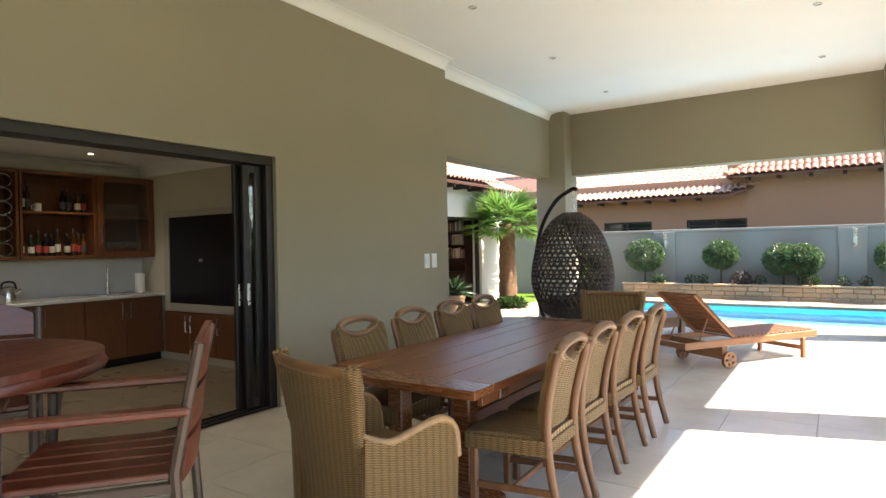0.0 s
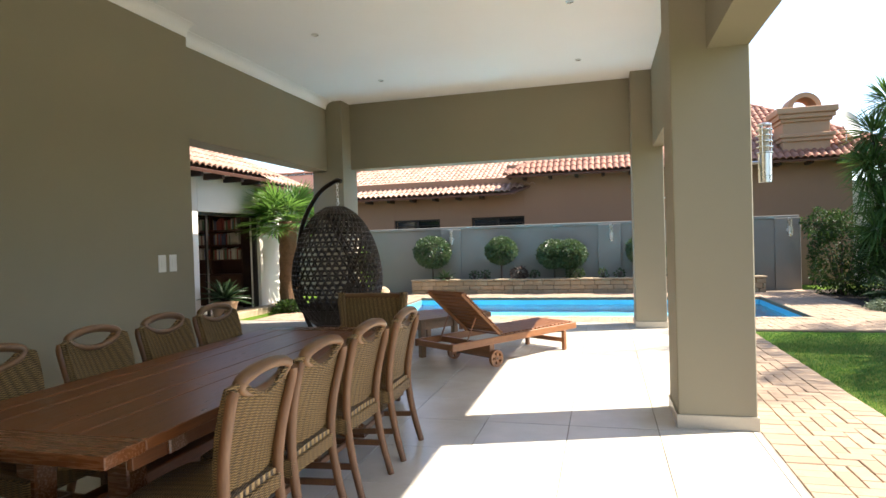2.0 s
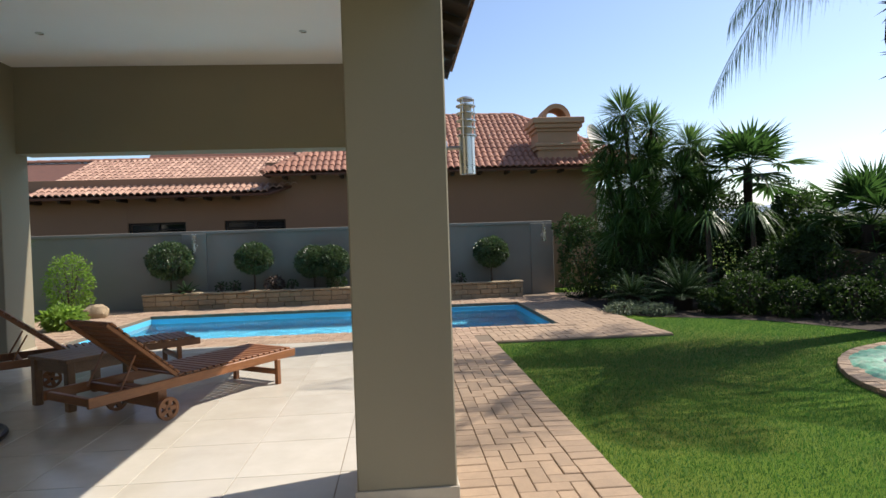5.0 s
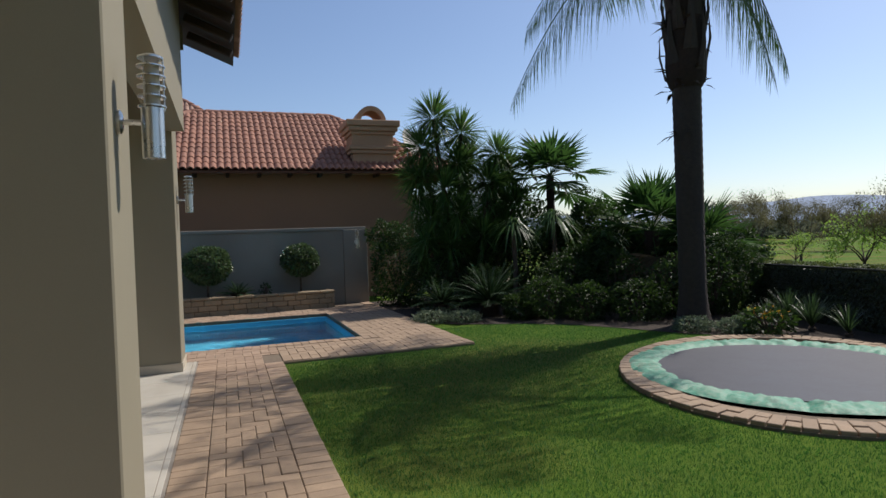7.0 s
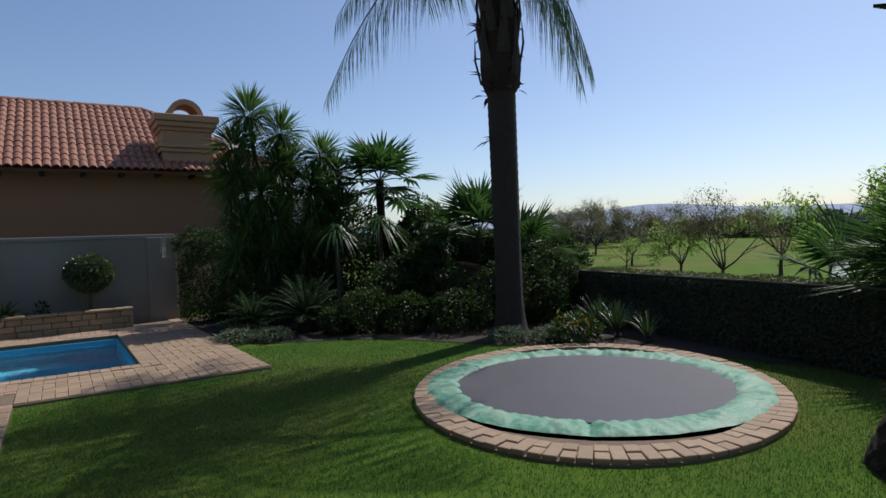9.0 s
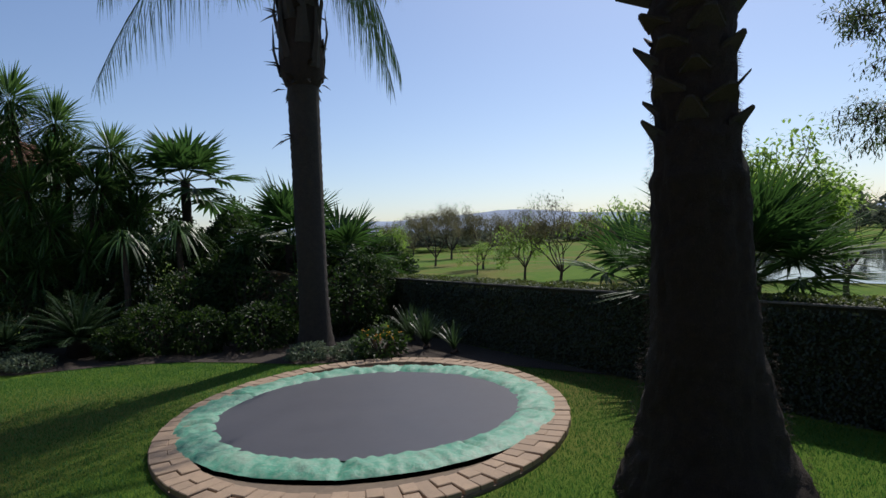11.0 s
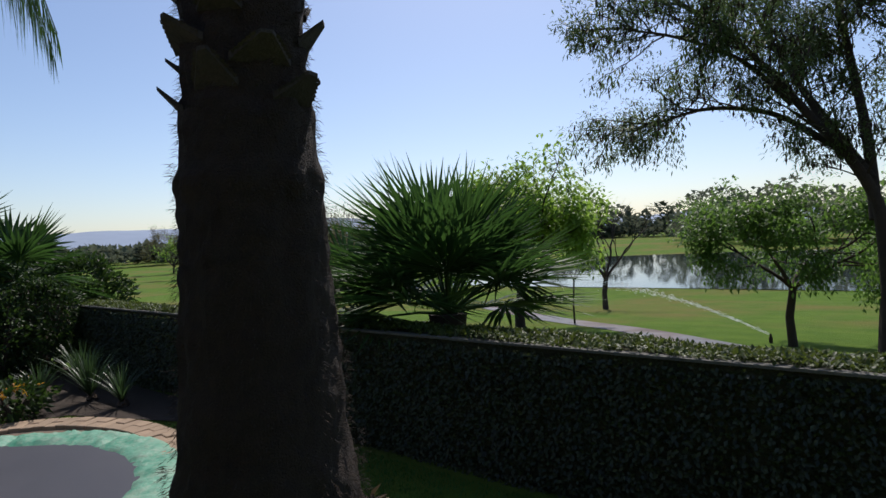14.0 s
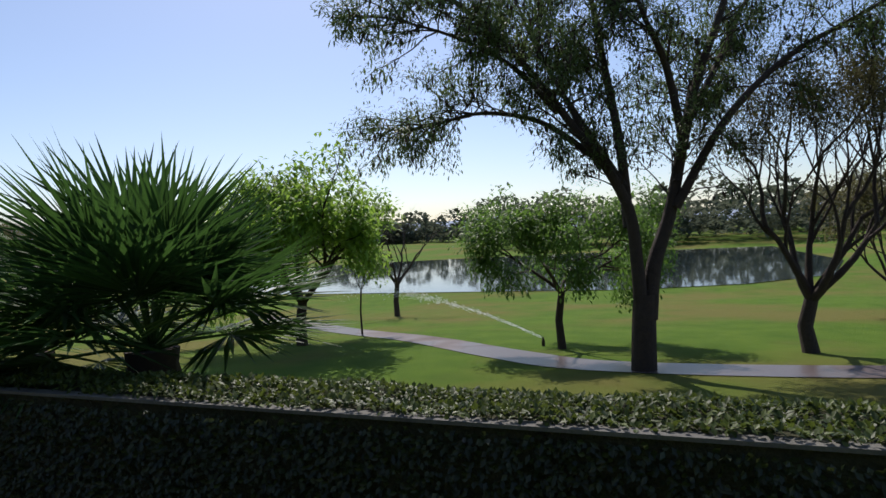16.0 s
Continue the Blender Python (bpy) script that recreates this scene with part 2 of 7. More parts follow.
s = Shape()
s.box((WX - 0.28, -5.0, -0.1), (WX, 0.10, 4.2), 0.0003)
s.box((WX - 0.28, 0.10, 2.30), (WX, 3.72, 4.2), 0.0003)
s.box((WX - 0.28, 3.72, -0.1), (WX, 6.60, 4.2), 0.0003)
structure("wall_west", s, WALL, "olive painted plaster wall with a wide door opening")
s = Shape().box((WX - 0.28, 6.60, SOFFIT - 0.04), (WX - 0.20, 10.45, 4.2), 0.0003)
s.box((WX - 0.55, 6.60, SOFFIT - 0.04), (WX - 0.28, 10.45, 4.2), 0.0003)
structure("beam_west", s, WALL, "olive painted beam over the courtyard opening", "beam")
s = Shape().box((-4.20, NY, SOFFIT), (0.58, NY + 0.35, 4.2), 0.0003)
structure("beam_north", s, WALL, "olive painted beam facing the pool", "beam")
s = Shape().box((0.88, 6.08, SOFFIT), (EX - 0.004, 10.40, 4.2), 0.0003).box((0.88, -0.45, SOFFIT), (EX - 0.004, 5.53, 4.2), 0.0003)
structure("beam_east", s, WALL, "olive painted beam along the garden side", "beam")


def pillar(name, x0, x1, y0, y1, top=4.2):
    p = structure(name, Shape().box((x0, y0, -0.1), (x1, y1, top), 0.008), WALL, "square olive painted plaster pillar with tiled skirting", "pillar")
    k = Shape()
    e, h = 0.012, 0.10
    k.box((x0 - e, y0 - e, 0), (x1 + e, y0, h), 0.003).box((x0 - e, y1, 0), (x1 + e, y1 + e, h), 0.003)
    k.box((x0 - e, y0, 0), (x0, y1, h), 0.003).box((x1, y0, 0), (x1 + e, y1, h), 0.003)
    part("skirting", k, SKIRT, p, "cream tile skirting")
    return p


pillar("pillar_east", 0.63, EX, 5.53, 6.09)
pillar("pillar_north_east", 0.58, EX - 0.13, 10.40, 10.98)
pillar("pillar_north_west", -4.78, -4.20, 10.45, 11.05)
pillar("pillar_south_east", 0.63, EX, -1.01, -0.45)
structure("wall_south", Shape().box((-4.3, -5.25, -0.1), (EX, -5.0, 4.2)), WALL, "olive painted plaster wall closing the patio")

# ceiling with its cornice
s = Shape().box((WX - 0.2, -5.0, TOP + 0.06), (0.9, NY + 0.02, TOP + 0.26), 0.003)
structure("ceiling", s, CEIL, "white painted flat patio ceiling", "ceiling")


def cornice(shape, a, b, inward):
    """A coved strip under the ceiling from a to b."""
    a, b, w = Vector(a), Vector(b), Vector(inward)
    prof = [(0, -0.13), (0.012, -0.13), (0.016, -0.10), (0.03, -0.06), (0.06, -0.03), (0.10, -0.012), (0.13, -0.008), (0.13, 0.0), (0.0, 0.0)]
    v = [a + w * u + Vector((0, 0, z)) for u, z in prof] + [b + w * u + Vector((0, 0, z)) for u, z in prof]
    n = len(prof)
    shape.add(v, [(i, (i + 1) % n, n + (i + 1) % n, n + i) for i in range(n)] + [tuple(range(n)), tuple(range(n, 2 * n))[::-1]])


s = Shape()
cornice(s, (WX, -5, TOP + 0.06), (WX, 6.6, TOP + 0.06), (1, 0, 0))
cornice(s, (WX - 0.2, 6.6, TOP + 0.06), (WX - 0.2, 10.45, TOP + 0.06), (1, 0, 0))
structure("cornice", s, CEIL, "white coved plaster cornice", "trim", True)

# roof over the patio, with its eave to the garden
s = Shape()
s.add([(1.75, -6, 3.95), (1.75, 11.9, 3.95), (-1.8, 11.9, 5.4), (-1.8, -6, 5.4), (1.75, -6, 4.03), (1.75, 11.9, 4.03), (-1.8, 11.9, 5.48), (-1.8, -6, 5.48)],
      [(0, 1, 2, 3), (7, 6, 5, 4), (0, 4, 5, 1), (1, 5, 6, 2), (2, 6, 7, 3), (3, 7, 4, 0)])
s.add([(-5.2, -6, 4.3), (-5.2, 11.9, 4.3), (-1.8, 11.9, 5.4), (-1.8, -6, 5.4), (-5.2, -6, 4.38), (-5.2, 11.9, 4.38), (-1.8, 11.9, 5.48), (-1.8, -6, 5.48)],
      [(3, 2, 1, 0), (4, 5, 6, 7), (1, 5, 4, 0), (2, 6, 5, 1), (3, 7, 6, 2), (0, 4, 7, 3)])
patio_roof = structure("roof_patio", s, DARKWOOD, "dark stained boards under the patio roof", "roof")
s = Shape().box((-4.8, NY + 0.34, 3.9), (EX - 0.01, NY + 0.36, 5.3))
structure("gable", s, WALL, "olive gable over the pool side", "wall")

# floor bed below the tiles, ground and paving beds
GZ = -0.03
structure("floor_bed", Shape().box((-8.6, -5.0, -0.3), (EX + 0.02, 10.98, -0.006)), GROUT, "grey grouted screed under the floor tiles", "floor")

# boundary wall and planter
s = Shape().box((-14.0, 16.9, -0.3), (4.62, 17.12, 1.76), 0.01)
s.box((-14.0, 16.87, 1.70), (4.66, 17.15, 1.78), 0.008)
bw = structure("boundary_wall", s, GREYWALL, "grey plastered boundary wall with raised panels", "wall")
for x in (-3.95, 0.28, 4.40):
    part("pier", Shape().box((x - 0.28, 16.84, -0.2), (x + 0.28, 16.9, 1.72), 0.006), GREYWALL, bw)

# pool
PX0, PX1, PY0, PY1 = -4.30, 3.38, 11.80, 15.15
s = Shape()
s.box((PX0 - 0.3, PY0 - 0.3, -1.7), (PX1 + 0.3, PY1 + 0.3, -1.5))
s.box((PX0 - 0.3, PY0 - 0.3, -1.5), (PX0, PY1 + 0.3, -0.07)).box((PX1, PY0 - 0.3, -1.5), (PX1 + 0.3, PY1 + 0.3, -0.07))
s.box((PX0, PY0 - 0.3, -1.5), (PX1, PY0, -0.07)).box((PX0, PY1, -1.5), (PX1, PY1 + 0.3, -0.07))
POOLM = plain("pool_plaster", (0.09, 0.43, 0.60), 0.6, vary=0.06, scale=2, fine=50)
structure("pool_basin", s, POOLM, "light blue plastered swimming pool basin", "pool")
n = Nodes("pool_water")
wv = n.noise(2.2, 3, 0.5)
n.done((0.75, 0.93, 1.0), 0.02, 0, wv, 0.12, 0.05)
n.b.inputs["Transmission Weight"].default_value = 1.0
n.b.inputs["IOR"].default_value = 1.33
WATER = n.mat
ob = structure("pool_water", Shape().add([(PX0, PY0, -0.12), (PX1, PY0, -0.12), (PX1, PY1, -0.12), (PX0, PY1, -0.12)], [(0, 1, 2, 3)]), WATER, "clear blue pool water with faint ripples", "water")
ob.visible_shadow = False

# garden ground, cut round the pool
n = Nodes("turf")
big, mid_, fine_ = n.noise(0.12, 4), n.noise(1.1, 5), n.noise(120, 3)
col = n.ramp(mid_, [(0.3, (0.072, 0.145, 0.015)), (0.7, (0.13, 0.21, 0.024))])
col = n.mix(n.ramp(big, [(0.48, (0, 0, 0)), (0.62, (0.85, 0.85, 0.85))]), col, (0.20, 0.155, 0.05))
col = n.mix(n.math("MULTIPLY", fine_, 0.6), col, (0.06, 0.10, 0.016))
GRASSG = n.done(col, 0.95, 0, fine_, 0.8, 0.02, 0.08)


def hedge_x(y):
    return 7.98 + 0.235 * (y - 1.8)


def outer_z(x):
    return -0.5 - 0.07 * min(max(x - 13.0, 0.0), 22.0) if x > 13 else -0.5


s = Shape()
g = -0.04
xs = [-200, PX0 - 0.02, PX1 + 0.02, 8.6]
s.add([(-200, -60, g), (PX0 - 0.02, -60, g), (PX0 - 0.02, 60, g), (-200, 60, g)], [(0, 1, 2, 3)])
s.add([(PX1 + 0.02, -60, g), (7.2, -60, g), (9.6, 10.0, g), (11.5, 60, g), (PX1 + 0.02, 60, g)], [(0, 1, 2, 3, 4)])
s.add([(PX0 - 0.02, -60, g), (PX1 + 0.02, -60, g), (PX1 + 0.02, PY0 - 0.02, g), (PX0 - 0.02, PY0 - 0.02, g)], [(0, 1, 2, 3)])
s.add([(PX0 - 0.02, PY1 + 0.02, g), (PX1 + 0.02, PY1 + 0.02, g), (PX1 + 0.02, 60, g), (PX0 - 0.02, 60, g)], [(0, 1, 2, 3)])
nx = [8.3, 9.0, 10, 11, 12, 13, 15, 17, 20, 24, 28, 32, 35, 40, 46, 60, 88, 100, 130, 180, 300, 700, 3000]
ny = [-3000, -600, -200, -90, -50, -30, -18, -10, -5, 0, 5, 10, 16, 24, 34, 50, 80, 140, 300, 800, 3000]
v, f = [], []
for i, x in enumerate(nx):
    for y in ny:
        xx = max(x, hedge_x(min(max(y, -30), 60)) + 0.3) if i == 0 else max(x, hedge_x(min(max(y, -30), 60)) + 0.3 + 0.2 * i)
        z = outer_z(xx)
        if xx > 90:
            z = -2.04 + min((xx - 90) * 0.02, 1.8)
        if xx > 600:
            z = -1.0
        v.append((xx, y, z))
q = len(ny)
for i in range(len(nx) - 1):
    for j in range(q - 1):
        f.append((i * q + j, (i + 1) * q + j, (i + 1) * q + j + 1, i * q + j + 1))
s.add(v, f)
ground = structure("ground", s, GRASSG, "mown green lawn and golf course turf", "ground", True)

# ---- patio furniture ----
def wicker(name, w_axis, dark=(0.020, 0.009, 0.003), light=(0.47, 0.29, 0.11), k=300.0):
    """Woven cane: strands along one axis over canes across it."""
    n = Nodes(name)
    sep = n.node("ShaderNodeSeparateXYZ", Vector=n.co)
    x, y, z = sep.outputs
    u = n.math("ADD", x, y) if w_axis == "z" else x
    w = z if w_axis == "z" else y
    step = n.math("GREATER_THAN", n.math("SINE", n.math("MULTIPLY", u, 150.0)), 0.0)
    wob = n.math("MULTIPLY", n.noise(30.0, 2), 3.0)
    ph = n.math("ADD", n.math("ADD", n.math("MULTIPLY", w, k), n.math("MULTIPLY", step, 1.5708)), wob)
    h = n.math("ABSOLUTE", n.math("SINE", ph))
    arch = n.math("ABSOLUTE", n.math("COSINE", n.math("MULTIPLY", u, 75.0)))
    hh = n.math("MULTIPLY", h, n.math("ADD", n.math("MULTIPLY", arch, 0.35), 0.65))
    # colour follows height: shade painted into the gaps, highlights onto the strands
    col = n.ramp(hh, [(0.22, dark), (0.55, tuple(0.6 * a + 0.4 * b for a, b in zip(dark, light))), (0.92, light)])
    col = n.mix(n.math("MULTIPLY", n.noise(9.0, 4), 0.45), col, tuple(0.6 * a + 0.25 * b for a, b in zip(dark, light)))
    return n.done(col, 0.45, 0, hh, 1.0, 0.012)


WICK_V, WICK_H = wicker("woven_cane_upright", "z"), wicker("woven_cane_flat", "y")
CANE = plain("cane_pole", (0.25, 0.145, 0.062), 0.45, vary=0.3, scale=25, fine=160, bump=0.4)
CHAIRWOOD = timber("chair_wood", (0.10, 0.040, 0.017), (0.27, 0.125, 0.05), 0.4, (30, 30, 3))
CRESTWOOD = timber("crest_wood", (0.13, 0.06, 0.025), (0.30, 0.16, 0.07), 0.35, (4, 30, 30))
TABLEWOOD = timber("table_plank_wood", (0.085, 0.026, 0.009), (0.27, 0.10, 0.034), 0.30, (24, 2.0, 24), 0.5, 0.28)
TABLEX = timber("table_end_wood", (0.09, 0.028, 0.010), (0.29, 0.105, 0.034), 0.24, (2.0, 24, 24), 0.6)


def bar(s, a, b, w, h):
    """A square bar from a to b: w across, h upright."""
    a, b = Vector(a), Vector(b)
    d = b - a
    q = d.to_track_quat("Y", "Z").to_matrix().to_4x4()
    return s.box((-w / 2, 0, -h / 2), (w / 2, d.length, h / 2), min(w, h) * 0.18, Matrix.Translation(a) @ q)


def sheet(s, grid, thick):
    """A curved panel from a grid of points, with thickness along its normals."""
    nu, nv = len(grid), len(grid[0])
    g = [[Vector(p) for p in r] for r in grid]
    front, back = [], []
    for i in range(nu):
        for j in range(nv):
            du = g[min(i + 1, nu - 1)][j] - g[max(i - 1, 0)][j]
            dv = g[i][min(j + 1, nv - 1)] - g[i][max(j - 1, 0)]
            nn = du.cross(dv)
            nn = nn.normalized() if nn.length > 1e-9 else Vector((0, 1, 0))
            front.append(g[i][j] + nn * thick / 2)
            back.append(g[i][j] - nn * thick / 2)
    m = nu * nv
    f = []
    for i in range(nu - 1):
        for j in range(nv - 1):
            a, b, c, d = i * nv + j, (i + 1) * nv + j, (i + 1) * nv + j + 1, i * nv + j + 1
            f += [(a, b, c, d), (m + d, m + c, m + b, m + a)]
    for i in range(nu - 1):
        a, b = i * nv, (i + 1) * nv
        f += [(b, a, m + a, m + b), (a + nv - 1, b + nv - 1, m + b + nv - 1, m + a + nv - 1)]
    for j in range(nv - 1):
        a, b = j, j + 1
        f += [(a, b, m + b, m + a)]
        a, b = (nu - 1) * nv + j, (nu - 1) * nv + j + 1
        f += [(b, a, m + a, m + b)]
    return s.add(front + back, f)


def dining_chair(m, label):
    """A side chair with woven seat and back; its front looks along +y."""
    t = thing("dining_chair", m, label, "chair", "chairs round the dining table")

    def back_y(z):
        return -0.20 - 0.035 * max(0, z - 0.45) / 0.55 - 0.09 * (max(0, z - 0.45) / 0.55) ** 2

    s = Shape()
    rows = []
    for i in range(9):
        u = -1 + 2 * i / 8
        col = []
        for j in range(9):
            v = j / 8
            top = 0.965 - 0.06 * abs(u) ** 5 - 0.125 * max(0, 1 - (u / 0.86) ** 2)
            z = 0.50 + (top - 0.50) * v
            w = 0.185 + 0.045 * math.sin(min(1.0, (z - 0.45) / 0.40) * 1.45)
            col.append((u * w, back_y(z) - 0.03 * (1 - u * u) + 0.03, z))
        rows.append(col)
    sheet(s, rows, 0.028)
    part("backrest", s, WICK_V, t, "woven honey-coloured cane", True, 50)
    edge = [rows[0][j] for j in range(8)] + [rows[i][8] for i in range(9)] + [rows[8][j] for j in range(7, -1, -1)]
    part("braid", Shape().tube([Vector(p) - Vector((0, 0.012, 0)) for p in edge], 0.013, 6), WICK_V, t, "plaited cane edging", True)
    # crest rail with its eye-shaped grip
    eye = []
    for k in range(28):
        a = 2 * math.pi * k / 28
        x, dz = 0.178 * math.cos(a), math.sin(a)
        z = 0.918 + (0.042 * dz if dz > 0 else 0.066 * dz) * (1 - 0.1 * abs(math.cos(a)))
        eye.append((x, back_y(z) + 0.012, z))
    part("crest_rail", Shape().tube(eye, [0.024 + 0.006 * (math.sin(2 * math.pi * k / 28) > 0) for k in range(28)], 8, closed=True, flat=0.8), CRESTWOOD, t, "polished wooden grip rail", True, 60)
    for sx in (-1, 1):
        s = Shape()
        pts = [(sx * 0.205, -0.30, 0.0), (sx * 0.20, -0.245, 0.22), (sx * 0.198, -0.215, 0.45), (sx * 0.215, back_y(0.65) - 0.006, 0.65), (sx * 0.232, back_y(0.85) - 0.004, 0.85), (sx * 0.222, back_y(0.9), 0.90)]
        pts = curve_pts(pts, 3)
        s.tube(pts, [0.022 + 0.004 * math.sin(k / (len(pts) - 1) * 3.1) for k in range(len(pts))], 6)
        part("back_leg", s, CHAIRWOOD, t, "", True, 70)
        part("front_leg", bar(Shape(), (sx * 0.205, 0.20, 0.40), (sx * 0.205, 0.205, 0.0), 0.04, 0.04), CHAIRWOOD, t)
        part("side_stretcher", bar(Shape(), (sx * 0.20, -0.235, 0.19), (sx * 0.205, 0.20, 0.17), 0.022, 0.034), CHAIRWOOD, t)
    part("cross_stretcher", bar(Shape(), (-0.20, -0.02, 0.18), (0.20, -0.02, 0.18), 0.022, 0.034), CHAIRWOOD, t)
    s = Shape()
    rows = []
    for i in range(9):
        u = -1 + 2 * i / 8
        rows.append([(u * (0.20 + 0.03 * j / 8), -0.22 + 0.46 * j / 8, 0.455 + 0.012 * (1 - u * u) - 0.02 * (j / 8) ** 4) for j in range(9)])
    sheet(s, rows, 0.03)
    part("seat", s, WICK_H, t, "woven cane seat", True, 60)
    s = Shape()
    s.box((-0.215, -0.235, 0.385), (0.215, -0.215, 0.45)).box((-0.235, 0.225, 0.36), (0.235, 0.245, 0.445))
    for sx in (-1, 1):
        bar(s, (sx * 0.213, -0.225, 0.415), (sx * 0.228, 0.235, 0.405), 0.02, 0.08)
    part("seat_skirt", s, WICK_V, t, "woven cane apron")
    return t


def carver_chair(m, label):
    """A wide armchair woven all round down to the floor; its front looks along +y."""
    t = thing("carver_chair", m, label, "armchair", "chairs round the dining table")
    s = Shape()
    rows = []
    for i in range(11):
        u = -1 + 2 * i / 10
        rows.append([(u * (0.27 + 0.035 * (z / 0.95) ** 2), -0.25 - 0.10 * (max(0, z - 0.35) / 0.6) - 0.05 * (1 - u * u) * min(1, z), z) for z in (0.05, 0.2, 0.35, 0.5, 0.65, 0.8, 0.92)])
    sheet(s, rows, 0.035)
    part("backrest", s, WICK_V, t, "woven cane back", True, 50)
    top = [Vector(r[-1]) + Vector((0, 0, 0.012)) for r in rows]
    part("top_rail", Shape().tube(top, 0.026, 8), CRESTWOOD, t, "polished cane-bound top rail", True, 60)
    for sx in (-1, 1):
        arm = [(sx * 0.285, -0.29, 0.66), (sx * 0.305, -0.16, 0.615), (sx * 0.315, 0.0, 0.645), (sx * 0.315, 0.13, 0.66), (sx * 0.31, 0.22, 0.60), (sx * 0.305, 0.245, 0.46)]
        arm = curve_pts(arm, 4)
        part("arm_rail", Shape().tube(arm, 0.019, 8), CANE, t, "bent cane arm", True, 60)
        rows = [[(sx * (0.275 + 0.03 * v), p[1], 0.05 + (p[2] - 0.05) * v) for v in (0, 0.25, 0.5, 0.75, 1.0)] for p in arm]
        s = Shape()
        sheet(s, rows, 0.03 * sx)
        part("side_panel", s, WICK_V, t, "", True, 50)
        p = Vector(top[0 if sx < 0 else -1])
        part("binding", Shape().tube([p + Vector((0, 0.0, 0.03)), p + Vector((0, 0.02, -0.06)), p + Vector((-sx * 0.02, 0.04, -0.20)), p + Vector((-sx * 0.03, 0.05, -0.30))], [0.040, 0.038, 0.034, 0.03], 8), WICK_V, t, "cane binding round the corner", True)
        part("leg", bar(Shape(), (sx * 0.26, 0.22, 0.09), (sx * 0.26, 0.22, 0.0), 0.045, 0.045), CHAIRWOOD, t)
        part("leg", bar(Shape(), (sx * 0.25, -0.24, 0.09), (sx * 0.25, -0.25, 0.0), 0.045, 0.045), CHAIRWOOD, t)
    rows = [[(-0.28 + 0.56 * i / 8, -0.25 + 0.50 * j / 6, 0.44 + 0.015 * math.sin(math.pi * i / 8)) for j in range(7)] for i in range(9)]
    s = Shape()
    sheet(s, rows, 0.04)
    part("seat", s, WICK_H, t, "", True, 60)
    part("front_apron", Shape().box((-0.285, 0.225, 0.06), (0.285, 0.25, 0.43)), WICK_V, t)
    return t


def dining_table():
    t = thing("dining_table", (-2.05, 3.95, 0), "long dark-varnished plank dining table on trestle legs", "table")
    h, w, l = 0.735, 0.56, 1.45
    n = 7
    for i in range(n):
        x0 = -w + 2 * w * i / n
        part("plank", Shape().box((x0 + 0.0012, -l + 0.19, h - 0.045), (x0 + 2 * w / n - 0.0012, l - 0.19, h - 0.0015 * (i % 3)), 0.003), TABLEWOOD, t)
    for sy in (-1, 1):
        part("end_board", Shape().box((-w, sy * l, h - 0.048), (w, sy * (l - 0.187), h), 0.004), TABLEX, t)
        for sx in (-1, 1):
            part("leg", Shape().box((sx * 0.24 - 0.055, sy * 1.02 - 0.055, 0.09), (sx * 0.24 + 0.055, sy * 1.02 + 0.055, h - 0.12), 0.008), TABLEX, t)
        foot = Shape()
        o = [(-0.46, 0.0), (-0.46, 0.035), (-0.38, 0.075), (-0.25, 0.10), (0.25, 0.10), (0.38, 0.075), (0.46, 0.035), (0.46, 0.0), (0.30, 0.0), (0.22, 0.02), (-0.22, 0.02), (-0.30, 0.0)]
        k = len(o)
        y0, y1 = sy * 1.02 - 0.06, sy * 1.02 + 0.06
        foot.add([(x, y0, z) for x, z in o] + [(x, y1, z) for x, z in o], [tuple(range(k)), tuple(range(2 * k - 1, k - 1, -1))] + [(i, k + i, k + (i + 1) % k, (i + 1) % k) for i in range(k)])
        part("foot", foot, TABLEX, t)
        part("bearer", Shape().box((-0.50, sy * 1.02 - 0.05, h - 0.13), (0.50, sy * 1.02 + 0.05, h - 0.05), 0.006), TABLEX, t)
    for sx in (-1, 1):
        part("apron", Shape().box((sx * 0.47 - 0.015, -1.25, h - 0.13), (sx * 0.47 + 0.015, 1.25, h - 0.05), 0.003), TABLEWOOD, t)
    part("stretcher", Shape().box((-0.05, -1.0, 0.26), (0.05, 1.0, 0.36), 0.008), TABLEWOOD, t)
    return t


dining_table()
c = dining_chair(pose(-1.46, 2.97, 0, 0, 0, 92), "honey cane dining chair with a wooden grip rail")
for x, y, a in ((-1.47, 3.50, 90), (-1.47, 4.12, 88), (-1.46, 4.73, 91)):
    copy_thing(c, pose(x, y, 0, 0, 0, a))
for x, y, a in ((-2.50, 3.10, -92), (-2.53, 3.77, -89), (-2.54, 4.36, -90), (-2.56, 4.95, -91)):
    copy_thing(c, pose(x, y, 0, 0, 0, a))
a = carver_chair(pose(-1.87, 2.21, 0, 0, 0, -14), "wide woven cane armchair at the table's head")
copy_thing(a, pose(-1.93, 5.66, 0, 0, 0, 180))

LOUNGE = timber("oiled_lounger_wood", (0.16, 0.055, 0.018), (0.40, 0.17, 0.06), 0.4, (20, 3, 20))
LOUNGEX = timber("oiled_slat_wood", (0.16, 0.055, 0.018), (0.40, 0.17, 0.06), 0.4, (3, 20, 20))


